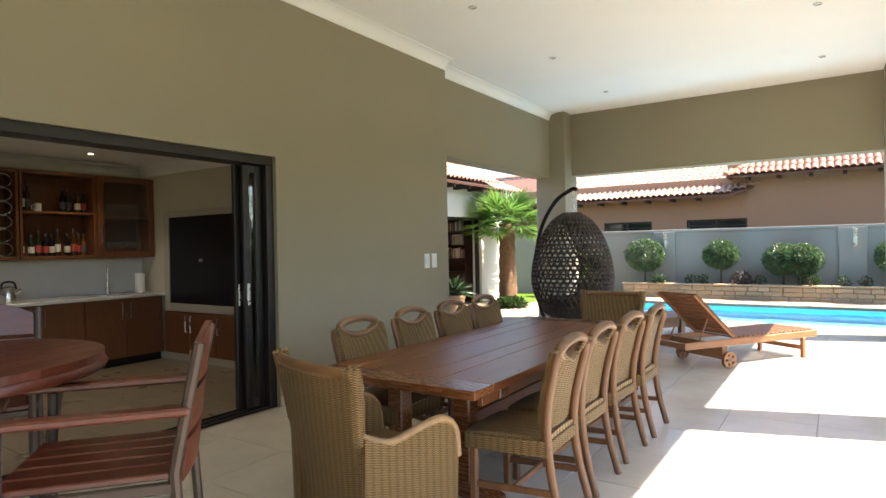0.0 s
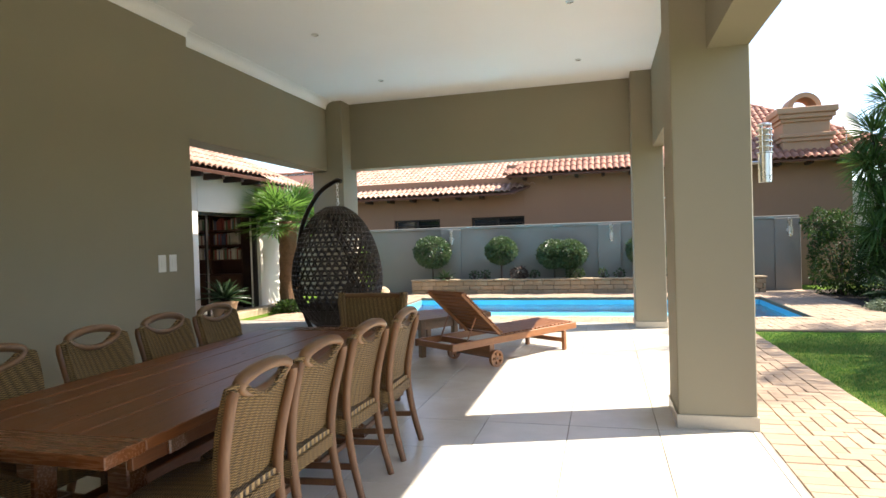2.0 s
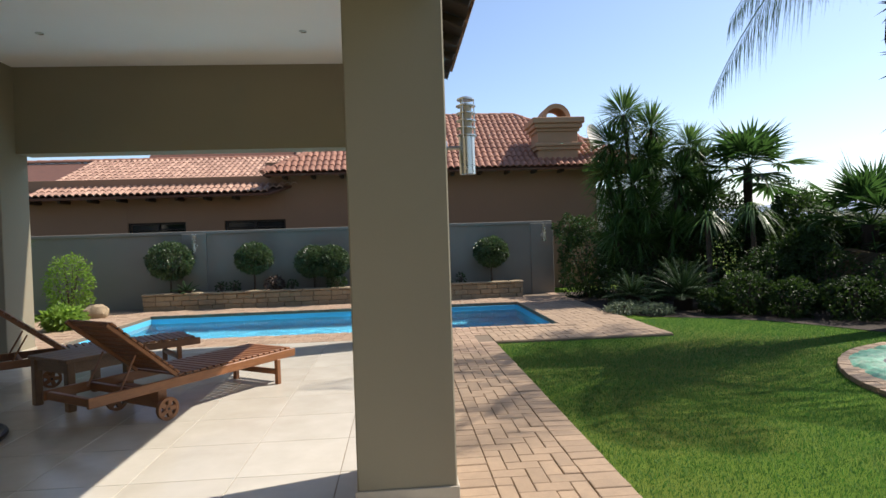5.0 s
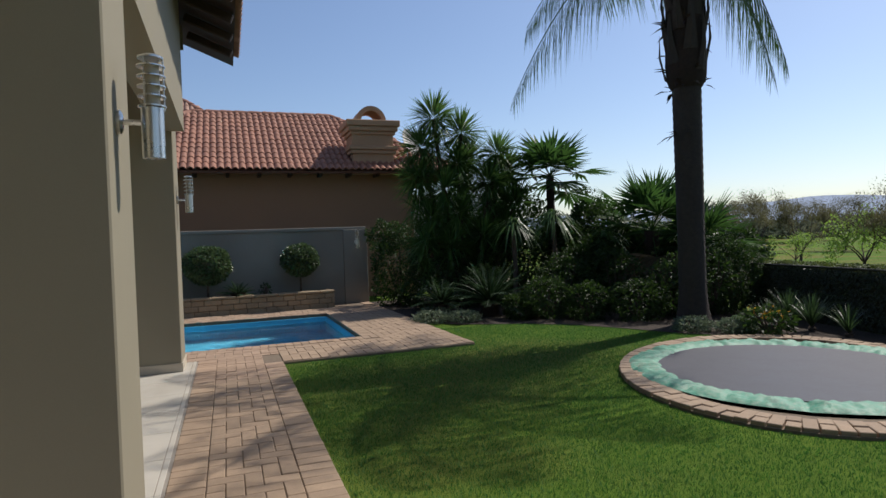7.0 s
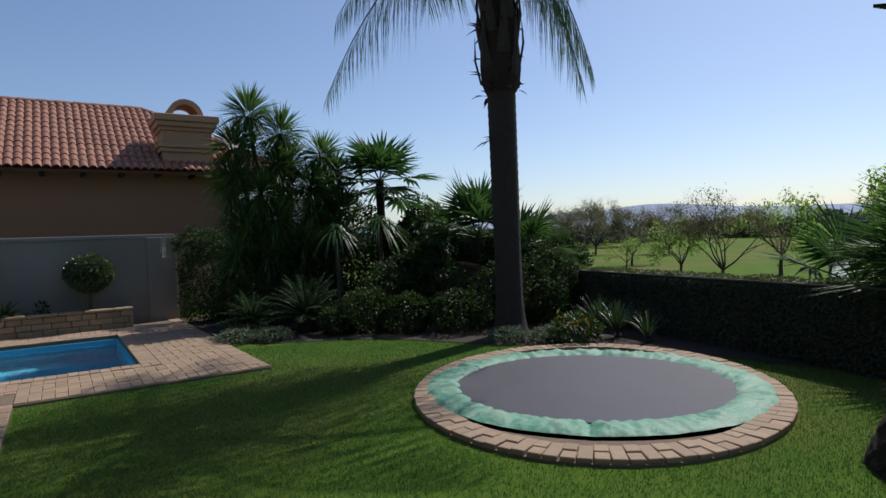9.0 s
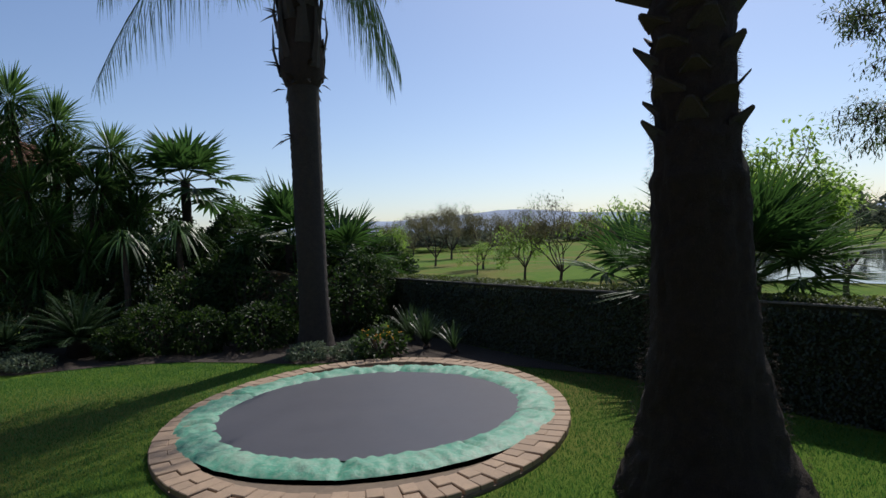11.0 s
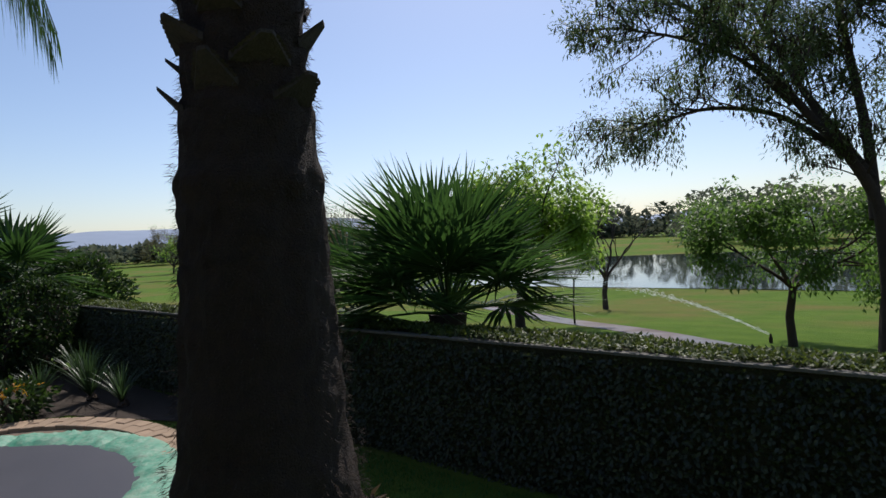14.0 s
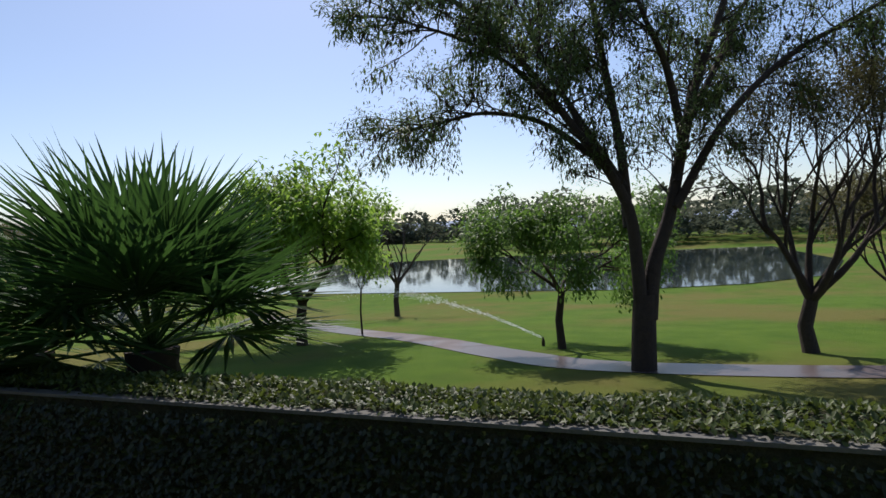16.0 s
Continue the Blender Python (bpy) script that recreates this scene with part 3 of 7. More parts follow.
def wheel_shape():
    s = Shape(pose(0, 0, 0, 0, 90, 0))
    n, r1, r0 = 24, 0.095, 0.070

    def ring(ra, rb, h):
        v, f = [], []
        for k in range(n):
            a = 2 * math.pi * k / n
            for r, z in ((rb, -h), (ra, -h), (ra, h), (rb, h)):
                v.append((r * math.cos(a), r * math.sin(a), z))
        for k in range(n):
            for q in range(4):
                f.append((k * 4 + q, k * 4 + (q + 1) % 4, ((k + 1) % n) * 4 + (q + 1) % 4, ((k + 1) % n) * 4 + q))
        s.add(v, f)

    ring(r1, r0, 0.018)
    s.lathe([(0.032, -0.019), (0.032, 0.019)], 16)
    for k in range(5):
        s.box((0.026, -0.019, -0.015), (0.074, 0.019, 0.015), 0.002, pose(0, 0, 0, 0, 0, 72 * k + 18))
    return s


def sun_lounger(m, label):
    """Head at y = 0, foot at y = 2.15, width 0.64 towards -x."""
    t = thing("sun_lounger", m, label, "sun lounger", "sun loungers by the pool")
    for x in (-0.018, -0.622):
        part("side_rail", Shape().box((x - 0.016, 0, 0.245), (x + 0.016, 2.15, 0.325), 0.005), LOUNGE, t)
        part("leg", Shape().box((x - 0.022, 1.88, 0), (x + 0.022, 1.93, 0.25), 0.005), LOUNGEX, t)
        ob = part("wheel", wheel_shape(), LOUNGE, t, "pierced wooden wheel", True)
        ob.location = (x + (0.045 if x > -0.3 else -0.045), 0.62, 0.095)
    part("axle", Shape().tube([(0.05, 0.62, 0.095), (-0.69, 0.62, 0.095)], 0.012, 8), DARKALU, t)
    part("axle_bracket", Shape().box((-0.61, 0.58, 0.10), (-0.03, 0.66, 0.25), 0.004), LOUNGEX, t)
    part("foot_stretcher", Shape().box((-0.60, 1.88, 0.10), (-0.04, 1.92, 0.15), 0.004), LOUNGEX, t)
    for y in (0.02, 0.36, 2.10):
        part("cross_rail", Shape().box((-0.606, y, 0.25), (-0.034, y + 0.035, 0.315), 0.004), LOUNGEX, t)
    sl = mesh_of("slat", Shape().box((-0.62, -0.028, 0), (-0.02, 0.028, 0.018), 0.003), LOUNGEX)
    for k in range(18):
        ob = part("slat", sl, None, t)
        ob.location = (0, 0.80 + 0.0745 * k, 0.326)
    back = part("backrest_frame", Shape().box((-0.06, 0, -0.012), (-0.03, 0.78, 0.018), 0.003).box((-0.61, 0, -0.012), (-0.58, 0.78, 0.018), 0.003), LOUNGE, t)
    back.matrix_local = pose(0, 0.77, 0.335, 180 - 41, 0, 0) @ pose(0, 0, 0)
    for k in range(11):
        ob = part("slat", sl, None, back)
        ob.location = (0, 0.035 + 0.0705 * k, -0.032)
    for x in (-0.10, -0.54):
        part("prop", Shape().tube([(x, 0.30, 0.30), (x, 0.44, 0.56)], 0.009, 6), LOUNGE, t)
    return t


l = sun_lounger(pose(-1.42, 6.92, 0, 0, 0, -33.6), "oiled wooden slatted lounger with wheels and raised back")
copy_thing(l, pose(-3.28, 8.50, 0, 0, 0, -54))

SIDEW = timber("weathered_table_wood", (0.14, 0.07, 0.03), (0.34, 0.19, 0.09), 0.5, (3, 20, 20))


def side_table():
    t = thing("side_table", (-2.12, 8.22, 0, 0, 0, -33.6), "low square wooden table between the loungers", "table")
    for k in range(5):
        part("top_board", Shape().box((-0.32 + 0.128 * k, -0.32, 0.43), (-0.32 + 0.128 * k + 0.124, 0.32, 0.465), 0.004), SIDEW, t)
    for sx in (-1, 1):
        for sy in (-1, 1):
            part("leg", Shape().box((sx * 0.27 - 0.035, sy * 0.27 - 0.035, 0), (sx * 0.27 + 0.035, sy * 0.27 + 0.035, 0.43), 0.006), SIDEW, t)
        part("apron", Shape().box((sx * 0.27 - 0.012, -0.235, 0.33), (sx * 0.27 + 0.012, 0.235, 0.43), 0.003), SIDEW, t)
        part("apron", Shape().box((-0.235, sx * 0.27 - 0.012, 0.33), (0.235, sx * 0.27 + 0.012, 0.43), 0.003), SIDEW, t)


side_table()

EGGM = plain("dark_brown_resin_cane", (0.030, 0.019, 0.013), 0.45, vary=0.4, scale=30, fine=120, bump=0.3)
POLE = plain("dark_bronze_pole", (0.03, 0.022, 0.018), 0.35, 0.7, vary=0.2, bump=0.05)


def egg_chair():
    t = thing("hanging_egg_chair", (-2.72, 6.95, 0, 0, 0, 0), "dark brown woven hanging egg chair on a curved stand", "hanging chair")
    cx, zb, zt = 0.0, 0.50, 1.84
    H = zt - zb

    def rad(z):
        u = (z - zb) / H
        return 0.485 * math.sqrt(max(0.0, 1 - ((u - 0.40) / (0.60 if u > 0.40 else 0.43)) ** 2)) * (1 - 0.10 * max(0, u - 0.4))

    def on(a, z):
        r = rad(z)
        return Vector((cx + r * math.cos(a), r * math.sin(a), z))

    # the front opening looks to -x +y
    gap0 = radians(150)
    half = radians(52)

    def inside(a, z):
        d = (a - gap0 + math.pi) % (2 * math.pi) - math.pi
        u = (z - zb) / H
        return not (abs(d) < half * math.sqrt(max(0, 1 - ((u - 0.48) / 0.44) ** 2)))

    s = Shape()
    count = 38
    for fam in (1, -1):
        for k in range(count):
            a0 = 2 * math.pi * k / count
            run = []
            for i in range(31):
                z = zb + 0.03 + (H - 0.05) * i / 30
                a = a0 + fam * 1.5 * i / 30
                if inside(a, z):
                    run.append(on(a, z))
                else:
                    if len(run) > 2:
                        s.tube(run, 0.0125, 4)
                    run = []
            if len(run) > 2:
                s.tube(run, 0.0125, 4)
    for i in range(1, 27):
        z = zb + H * i / 27
        run = []
        for k in range(49):
            a = gap0 + 2 * math.pi * k / 48
            if inside(a, z):
                run.append(on(a, z))
            else:
                if len(run) > 2:
                    s.tube(run, 0.0115, 4)
                run = []
        if len(run) > 2:
            s.tube(run, 0.0115, 4)
    for z in (zt - 0.02, zt - 0.07, zb + 0.03, zb + 0.10):
        s.tube([on(2 * math.pi * k / 32, z) for k in range(32)], 0.012, 5, closed=True)
    basket = tagged(part("basket", s, EGGM, t, "open lattice of dark resin cane", True, 80), kind="stuff")
    rim = []
    for k in range(40):
        b = 2 * math.pi * k / 40
        u = 0.48 + 0.44 * math.sin(b)
        rim.append(on(gap0 + half * math.cos(b), zb + H * u))
    part("rim", Shape().tube(rim, 0.02, 8, closed=True), EGGM, basket, "", True)
    part("seat_bowl", Shape().lathe([(0.05, zb - 0.01), (0.30, zb + 0.06), (0.42, zb + 0.22), (0.40, zb + 0.22), (0.28, zb + 0.09), (0.04, zb + 0.02)], 28), EGGM, basket, "", True)
    CUSH = plain("dark_cushion", (0.035, 0.028, 0.024), 0.9, vary=0.3, scale=12, fine=200, bump=0.3)
    part("cushion", Shape().lathe([(0.10, zb + 0.06), (0.36, zb + 0.16), (0.38, zb + 0.24), (0.30, zb + 0.29), (0.1, zb + 0.30)], 24), CUSH, t, "dark seat cushion", True, 60)
    pts = curve_pts([(0.0, 0.55, 0.03), (-0.20, 0.50, 0.08), (-0.46, 0.22, 0.45), (-0.52, 0.06, 1.05), (-0.42, 0.0, 1.60), (-0.22, 0, 1.96), (0.0, 0, 2.11), (0.08, 0, 2.11)], 6)
    part("pole", Shape().tube(pts, 0.026, 10), POLE, t, "curved dark metal pole", True)
    part("base_ring", Shape().tube([(0.58 * math.cos(2 * math.pi * k / 40), 0.58 * math.sin(2 * math.pi * k / 40), 0.028) for k in range(40)], 0.026, 8, closed=True), POLE, t, "", True)
    part("base_bar", Shape().tube([(-0.42, 0.38, 0.028), (0.42, -0.38, 0.028)], 0.022, 8), POLE, t, "", True)
    s = Shape()
    z = 2.085
    k = 0
    while z > zt + 0.01:
        m = pose(0.03, 0, z, 0, 0, 90 * (k % 2))
        s.tube([m @ Vector((0.014 * math.cos(b), 0, 0.024 * math.sin(b))) for b in [2 * math.pi * i / 10 for i in range(10)]], 0.005, 5, closed=True)
        z -= 0.036
        k += 1
    part("chain", s, STEEL, t, "steel chain", True)


egg_chair()

# round table and slatted armchair beside the door
REDW = timber("red_brown_slat_wood", (0.065, 0.012, 0.006), (0.175, 0.040, 0.017), 0.32, (3, 20, 20), 0.6)
BRONZE = plain("brown_painted_metal", (0.065, 0.045, 0.034), 0.45, 0.4, vary=0.2, bump=0.05)


def round_table():
    t = thing("round_table", (-2.84, 0.80, 0, 0, 0, 20), "round red-brown slatted bar table with metal legs", "table")
    n = 9
    R = 0.56
    for k in range(n):
        x0, x1 = -R + 2 * R * k / n + 0.003, -R + 2 * R * (k + 1) / n - 0.003
        o = []
        for i in range(7):
            x = x0 + (x1 - x0) * i / 6
            o.append((x, -math.sqrt(max(0.0001, R * R - x * x))))
        o += [(x, -y) for x, y in o[::-1]]
        part("slat", Shape().prism(o, 1.02, 1.05), REDW, t)
    rim = Shape()
    rim.tube([(0.55 * math.cos(2 * math.pi * k / 48), 0.55 * math.sin(2 * math.pi * k / 48), 1.0) for k in range(48)], 0.022, 6, closed=True)
    part("rim", rim, REDW, t, "", True, 60)
    for a in (45, 135, 225, 315):
        c, s_ = math.cos(radians(a)), math.sin(radians(a))
        part("leg", Shape().tube([(0.40 * c, 0.40 * s_, 1.0), (0.34 * c, 0.34 * s_, 0.5), (0.42 * c, 0.42 * s_, 0.0)], 0.022, 8), BRONZE, t, "", True)
    part("brace", Shape().tube([(0.34 * math.cos(2 * math.pi * k / 24), 0.34 * math.sin(2 * math.pi * k / 24), 0.30) for k in range(24)], 0.012, 6, closed=True), BRONZE, t, "", True)


round_table()


def slat_armchair(m, label):
    """A tall chair; its front looks along +y."""
    UP = 0.30
    t = thing("bar_chair", m, label, "bar chair", "bar chairs at the round table")
    part("foot_rest", bar(Shape(), (-0.26, 0.245, 0.26), (0.26, 0.245, 0.26), 0.02, 0.03), BRONZE, t)
    for k in range(5):
        part("seat_slat", Shape().box((-0.25 + 0.101 * k, -0.24, UP + 0.425), (-0.25 + 0.101 * k + 0.090, 0.26, UP + 0.448), 0.005), REDW, t)
    for k, (z0, z1) in enumerate(((0.55, 0.68), (0.70, 0.83), (0.85, 1.03))):
        s = Shape()
        rows = []
        for i in range(9):
            u = -1 + 2 * i / 8
            top = z1 - (0.07 * u * u if k == 2 else 0)
            rows.append([(u * 0.245, -0.25 - 0.12 * (z - 0.45) - 0.02 * (1 - u * u), UP * 0.55 + z) for z in (z0, (z0 + top) / 2, top)])
        sheet(s, rows, 0.022)
        part("back_slat", s, REDW, t, "", True, 40)
    for sx in (-1, 1):
        part("back_post", Shape().tube([(sx * 0.262, -0.30, 0), (sx * 0.262, -0.25, UP + 0.45), (sx * 0.262, -0.33, UP * 0.55 + 0.99)], 0.018, 8), BRONZE, t, "", True)
        part("front_post", Shape().tube([(sx * 0.262, 0.25, 0), (sx * 0.262, 0.23, UP + 0.625)], 0.018, 8), BRONZE, t, "", True)
        part("arm", Shape().box((sx * 0.262 - 0.032, -0.30, UP + 0.63), (sx * 0.262 + 0.032, 0.32, UP + 0.658), 0.008), REDW, t)
        part("seat_rail", bar(Shape(), (sx * 0.262, -0.25, UP + 0.405), (sx * 0.262, 0.24, UP + 0.405), 0.025, 0.035), BRONZE, t)
    part("cross_rail", bar(Shape(), (-0.25, -0.24, UP + 0.405), (0.25, -0.24, UP + 0.405), 0.03, 0.035), BRONZE, t)
    part("cross_rail", bar(Shape(), (-0.25, 0.23, UP + 0.405), (0.25, 0.23, UP + 0.405), 0.03, 0.035), BRONZE, t)
    return t


sc = slat_armchair(pose(-2.12, 1.06, 0, 0, 0, 141), "tall red-brown slatted bar chair with wooden arms")
copy_thing(sc, pose(-3.50, 1.12, 0, 0, 0, -115))

# switches, socket, downlights, wall lamps
WHITEP = plain("white_plastic", (0.78, 0.77, 0.74), 0.35, vary=0.03, bump=0.02)
for y in (6.10, 6.26):
    t = thing("light_switch", (WX, y, 1.27), "white plastic light switch on the olive wall", "switch", "wall switches")
    part("plate", Shape().box((0, -0.055, -0.09), (0.010, 0.055, 0.09), 0.004), WHITEP, t)
    part("rocker", Shape().box((0.010, -0.025, -0.035), (0.016, 0.025, 0.035), 0.003), WHITEP, t)
t = thing("wall_socket", (WX, 6.12, 0.42), "white plastic socket plate low on the wall", "socket")
part("plate", Shape().box((0, -0.06, -0.04), (0.010, 0.06, 0.04), 0.004), WHITEP, t)
GLOW = Nodes("lamp_glass").done((0.7, 0.68, 0.6), 0.2)


def downlight(x, y, z):
    t = thing("downlight", (x, y, z), "small round recessed steel ceiling spotlight, unlit", "downlight", "ceiling spotlights")
    ring = Shape()
    v, f = [], []
    for k in range(20):
        a = 2 * math.pi * k / 20
        for r, h in ((0.045, 0.0), (0.043, -0.008), (0.032, -0.010), (0.028, 0.0)):
            v.append((r * math.cos(a), r * math.sin(a), h))
    for k in range(20):
        for q in range(3):
            f.append((k * 4 + q, ((k + 1) % 20) * 4 + q, ((k + 1) % 20) * 4 + q + 1, k * 4 + q + 1))
    part("trim_ring", ring.add(v, f), STEEL, t, "", True, 60)
    part("bulb", Shape().lathe([(0.026, -0.004), (0.015, -0.0045)], 16), GLOW, t)


for x in (-3.1, -0.15):
    for y in (1.1, 3.2, 5.3, 7.35, 9.5):
        downlight(x, y, TOP + 0.06)


def wall_lamp(m, label, sc=1.0):
    """An up-and-down lamp: steel tube with louvre rings over it; the wall is at x = 0, +x points away."""
    t = thing("wall_lamp", m, label, "wall lamp", "outdoor wall lamps")
    part("back_plate", Shape(pose(0, 0, 0, 0, 90, 0)).lathe([(0.05, 0), (0.05, 0.014), (0.035, 0.022)], 20), STEEL, t, "", True)
    part("arm", Shape().tube([(0.015, 0, 0), (0.10, 0, 0)], 0.012, 8), STEEL, t, "", True)
    b = part("body", Shape().lathe([(0.042, -0.15), (0.045, -0.15), (0.045, 0.06), (0.040, 0.06)], 24, (0.135, 0, 0)), STEEL, t, "brushed steel tube", True)
    part("glass", Shape().lathe([(0.032, 0.06), (0.032, 0.245), (0.02, 0.25)], 16, (0.135, 0, 0)), plain("aged_lamp_glass", (0.42, 0.37, 0.28), 0.3, vary=0.1), b, "frosted glass", True)
    for k in range(5):
        part("louvre", Shape().lathe([(0.036, 0.07 + 0.042 * k), (0.056, 0.064 + 0.042 * k), (0.056, 0.070 + 0.042 * k), (0.036, 0.077 + 0.042 * k)], 20, (0.135, 0, 0)), STEEL, b, "", True)
    part("cap", Shape().lathe([(0.05, 0.268), (0.05, 0.276), (0.03, 0.285)], 20, (0.135, 0, 0)), STEEL, b, "", True)
    for k in range(3):
        a = 2 * math.pi * k / 3
        part("rod", Shape().tube([(0.135 + 0.046 * math.cos(a), 0.046 * math.sin(a), 0.05), (0.135 + 0.046 * math.cos(a), 0.046 * math.sin(a), 0.27)], 0.004, 5), STEEL, b)
    return t


w = wall_lamp(pose(EX, 5.76, 1.93), "brushed steel outdoor lamp with louvre rings on the pillar")
copy_thing(w, pose(EX - 0.13, 10.68, 1.98))
for x in (-3.90, 0.33, 4.42):
    copy_thing(w, pose(x, 16.84, 1.43, 0, 0, -90))

# ---- garden plants ----
rnd = random.Random(7)
PALMLEAF = foliage("palm_leaf", (0.012, 0.032, 0.008), (0.06, 0.125, 0.022))
FANLEAF = foliage("fan_palm_leaf", (0.010, 0.030, 0.008), (0.065, 0.145, 0.030), 0.5, 0.3, 0.3)
YUCCALEAF = foliage("yucca_leaf", (0.018, 0.050, 0.013), (0.13, 0.24, 0.055), 0.4, 0.25)
CYCADLEAF = foliage("cycad_leaf", (0.014, 0.034, 0.014), (0.065, 0.12, 0.04), 0.4, 0.25)
SHRUBLEAF = foliage("shrub_leaf", (0.007, 0.017, 0.005), (0.050, 0.098, 0.017), 0.55, 0.3, 0.3)
TOPIARY = foliage("clipped_bush_leaf", (0.014, 0.034, 0.012), (0.11, 0.17, 0.06), 0.32, 0.25)
SILVER = foliage("silver_leaf", (0.06, 0.09, 0.05), (0.20, 0.25, 0.15), 0.6, 0.2)
# one creeper in two colours: shade painted into the front, sunlight into the top
HEDGE_SHADED = foliage("creeper_leaf_shaded", (0.014, 0.024, 0.008), (0.065, 0.085, 0.024), 0.38, 0.2, 0.5)
HEDGE_LIT = foliage("creeper_leaf_lit", (0.02, 0.04, 0.008), (0.13, 0.17, 0.03), 0.5, 0.25, 0.3)
FRESH = foliage("fresh_spring_leaf", (0.07, 0.14, 0.02), (0.26, 0.40, 0.06), 0.5, 0.5)
MIDLEAF = foliage("broad_tree_leaf", (0.04, 0.09, 0.016), (0.14, 0.25, 0.045), 0.45, 0.5)
ACACIALEAF = foliage("thin_acacia_leaf", (0.035, 0.065, 0.02), (0.11, 0.16, 0.05), 0.5, 0.4)
PODS = foliage("dry_seed_pod", (0.025, 0.014, 0.010), (0.075, 0.045, 0.030), 0.7, 0.05)
TWIGLEAF = foliage("budding_twig", (0.05, 0.045, 0.020), (0.16, 0.15, 0.06), 0.7, 0.3)
BOOT = plain("weathered_leaf_base", (0.052, 0.040, 0.031), 0.9, vary=0.45, scale=14, fine=90, bump=0.8, dist=0.01, per_object=True)
DEADLEAF = foliage("dry_palm_leaf", (0.05, 0.035, 0.018), (0.15, 0.11, 0.055), 0.7, 0.2)
FLOWER = foliage("orange_flower", (0.45, 0.16, 0.01), (0.75, 0.42, 0.03), 0.6, 0.3)
BARK = plain("grey_brown_bark", (0.085, 0.060, 0.042), 0.9, vary=0.45, scale=14, fine=60, bump=1.0, dist=0.02)
DARKBARK = plain("dark_bark", (0.050, 0.034, 0.025), 0.9, vary=0.45, scale=12, fine=50, bump=1.0, dist=0.02)
PALMBARK = plain("ringed_palm_bark", (0.044, 0.034, 0.026), 0.9, vary=0.5, scale=18, fine=90, bump=1.0, dist=0.012)
FIBRE = plain("palm_fibre", (0.042, 0.026, 0.017), 0.95, vary=0.5, scale=20, fine=160, bump=1.0, dist=0.02)


def rvec(a=1.0):
    return Vector((rnd.uniform(-a, a), rnd.uniform(-a, a), rnd.uniform(-a, a)))


def ball_dir():
    while True:
        v = rvec()
        if 0.05 < v.length < 1:
            return v.normalized()


def fan(s, hub, way, R, n=26, spread=215, droop=0.10, w=0.055):
    """A palmate leaf: a stalk to hub and folded blades spread in a fan along way."""
    hub, way = Vector(hub), Vector(way).normalized()
    side = way.cross(Vector((0, 0, 1)))
    side = side.normalized() if side.length > 1e-3 else Vector((1, 0, 0))
    nor = side.cross(way).normalized()
    for k in range(n):
        a = radians(-spread / 2 + spread * k / (n - 1)) + rnd.uniform(-0.03, 0.03)
        d = way * math.cos(a) + side * math.sin(a) + nor * (0.10 * math.cos(a) + rnd.uniform(-0.06, 0.06))
        ln = R * (0.72 + 0.28 * math.cos(a * 0.8)) * rnd.uniform(0.9, 1.06)
        s.leaf(hub, d, ln, w * R / 0.8, nor, droop * rnd.uniform(0.4, 1.8), 0.22)


def fan_crown(parent, at, count, stalk, R, lo, hi, mat, blades=26, dead=0, w=0.055, droop=0.12, seed=1):
    """A crown of fan leaves round a point; lo, hi: how far down and up the stalks point."""
    global rnd
    rnd = random.Random(seed)
    at = Vector(at)
    s, st, dd = Shape(), Shape(), Shape()
    for k in range(count + dead):
        az = k * 2.39996 + rnd.uniform(-0.2, 0.2)
        el = radians(lo + (hi - lo) * ((k + 0.5) / count) ** 0.85) if k < count else radians(rnd.uniform(-50, -20))
        way = Vector((math.cos(az) * math.cos(el), math.sin(az) * math.cos(el), math.sin(el)))
        L = stalk * rnd.uniform(0.8, 1.15)
        hub = at + way * L - Vector((0, 0, 0.10 * L * math.cos(el)))
        st.tube([at, at + way * L * 0.5 - Vector((0, 0, 0.01)), hub], [0.016, 0.011, 0.008], 4)
        out = (way * 0.9 + Vector((0, 0, -0.12))).normalized()
        fan(s if k < count else dd, hub, out, R * rnd.uniform(0.85, 1.1), blades, 210, droop, w)
    tagged(part("stalkwork", st, mat, parent), kind="stuff")
    part("crown", s, mat, parent, "spread of green fan leaves")
    if dead:
        part("dry_leaves", dd, DEADLEAF, parent, "drooping dry fan leaves")


def frond(s, st, base, way, L, sag, leaf_len, n=44, width=0.022, hang=0.6):
    """A feather leaf: an arching rib with two rows of hanging leaflets."""
    base, way = Vector(base), Vector(way).normalized()
    flat = Vector((way.x, way.y, 0)).normalized()
    pts = []
    for i in range(13):
        u = i / 12
        p = base + way * L * u - Vector((0, 0, 1)) * sag * u * u * L + flat * 0.0
        pts.append(p)
    st.tube(pts, [0.028 * (1 - 0.85 * i / 12) for i in range(13)], 5)
    side = flat.cross(Vector((0, 0, 1)))
    for k in range(n):
        u = 0.12 + 0.88 * k / (n - 1)
        i = min(int(u * 12), 11)
        p = pts[i].lerp(pts[i + 1], u * 12 - i)
        t = (pts[i + 1] - pts[i]).normalized()
        ln = leaf_len * (0.55 + 0.45 * math.sin(math.pi * min(1, u * 0.9 + 0.12))) * (1 - 0.45 * max(0, u - 0.7) / 0.3)
        for sx in (-1, 1):
            d = t * 0.5 + side * sx * rnd.uniform(0.6, 1.0) - Vector((0, 0, 0.55 * hang)) + rvec(0.15)
            s.leaf(p, d, ln * rnd.uniform(0.85, 1.1), width, (0, 0, 1), hang * rnd.uniform(0.7, 1.2), 0.15)


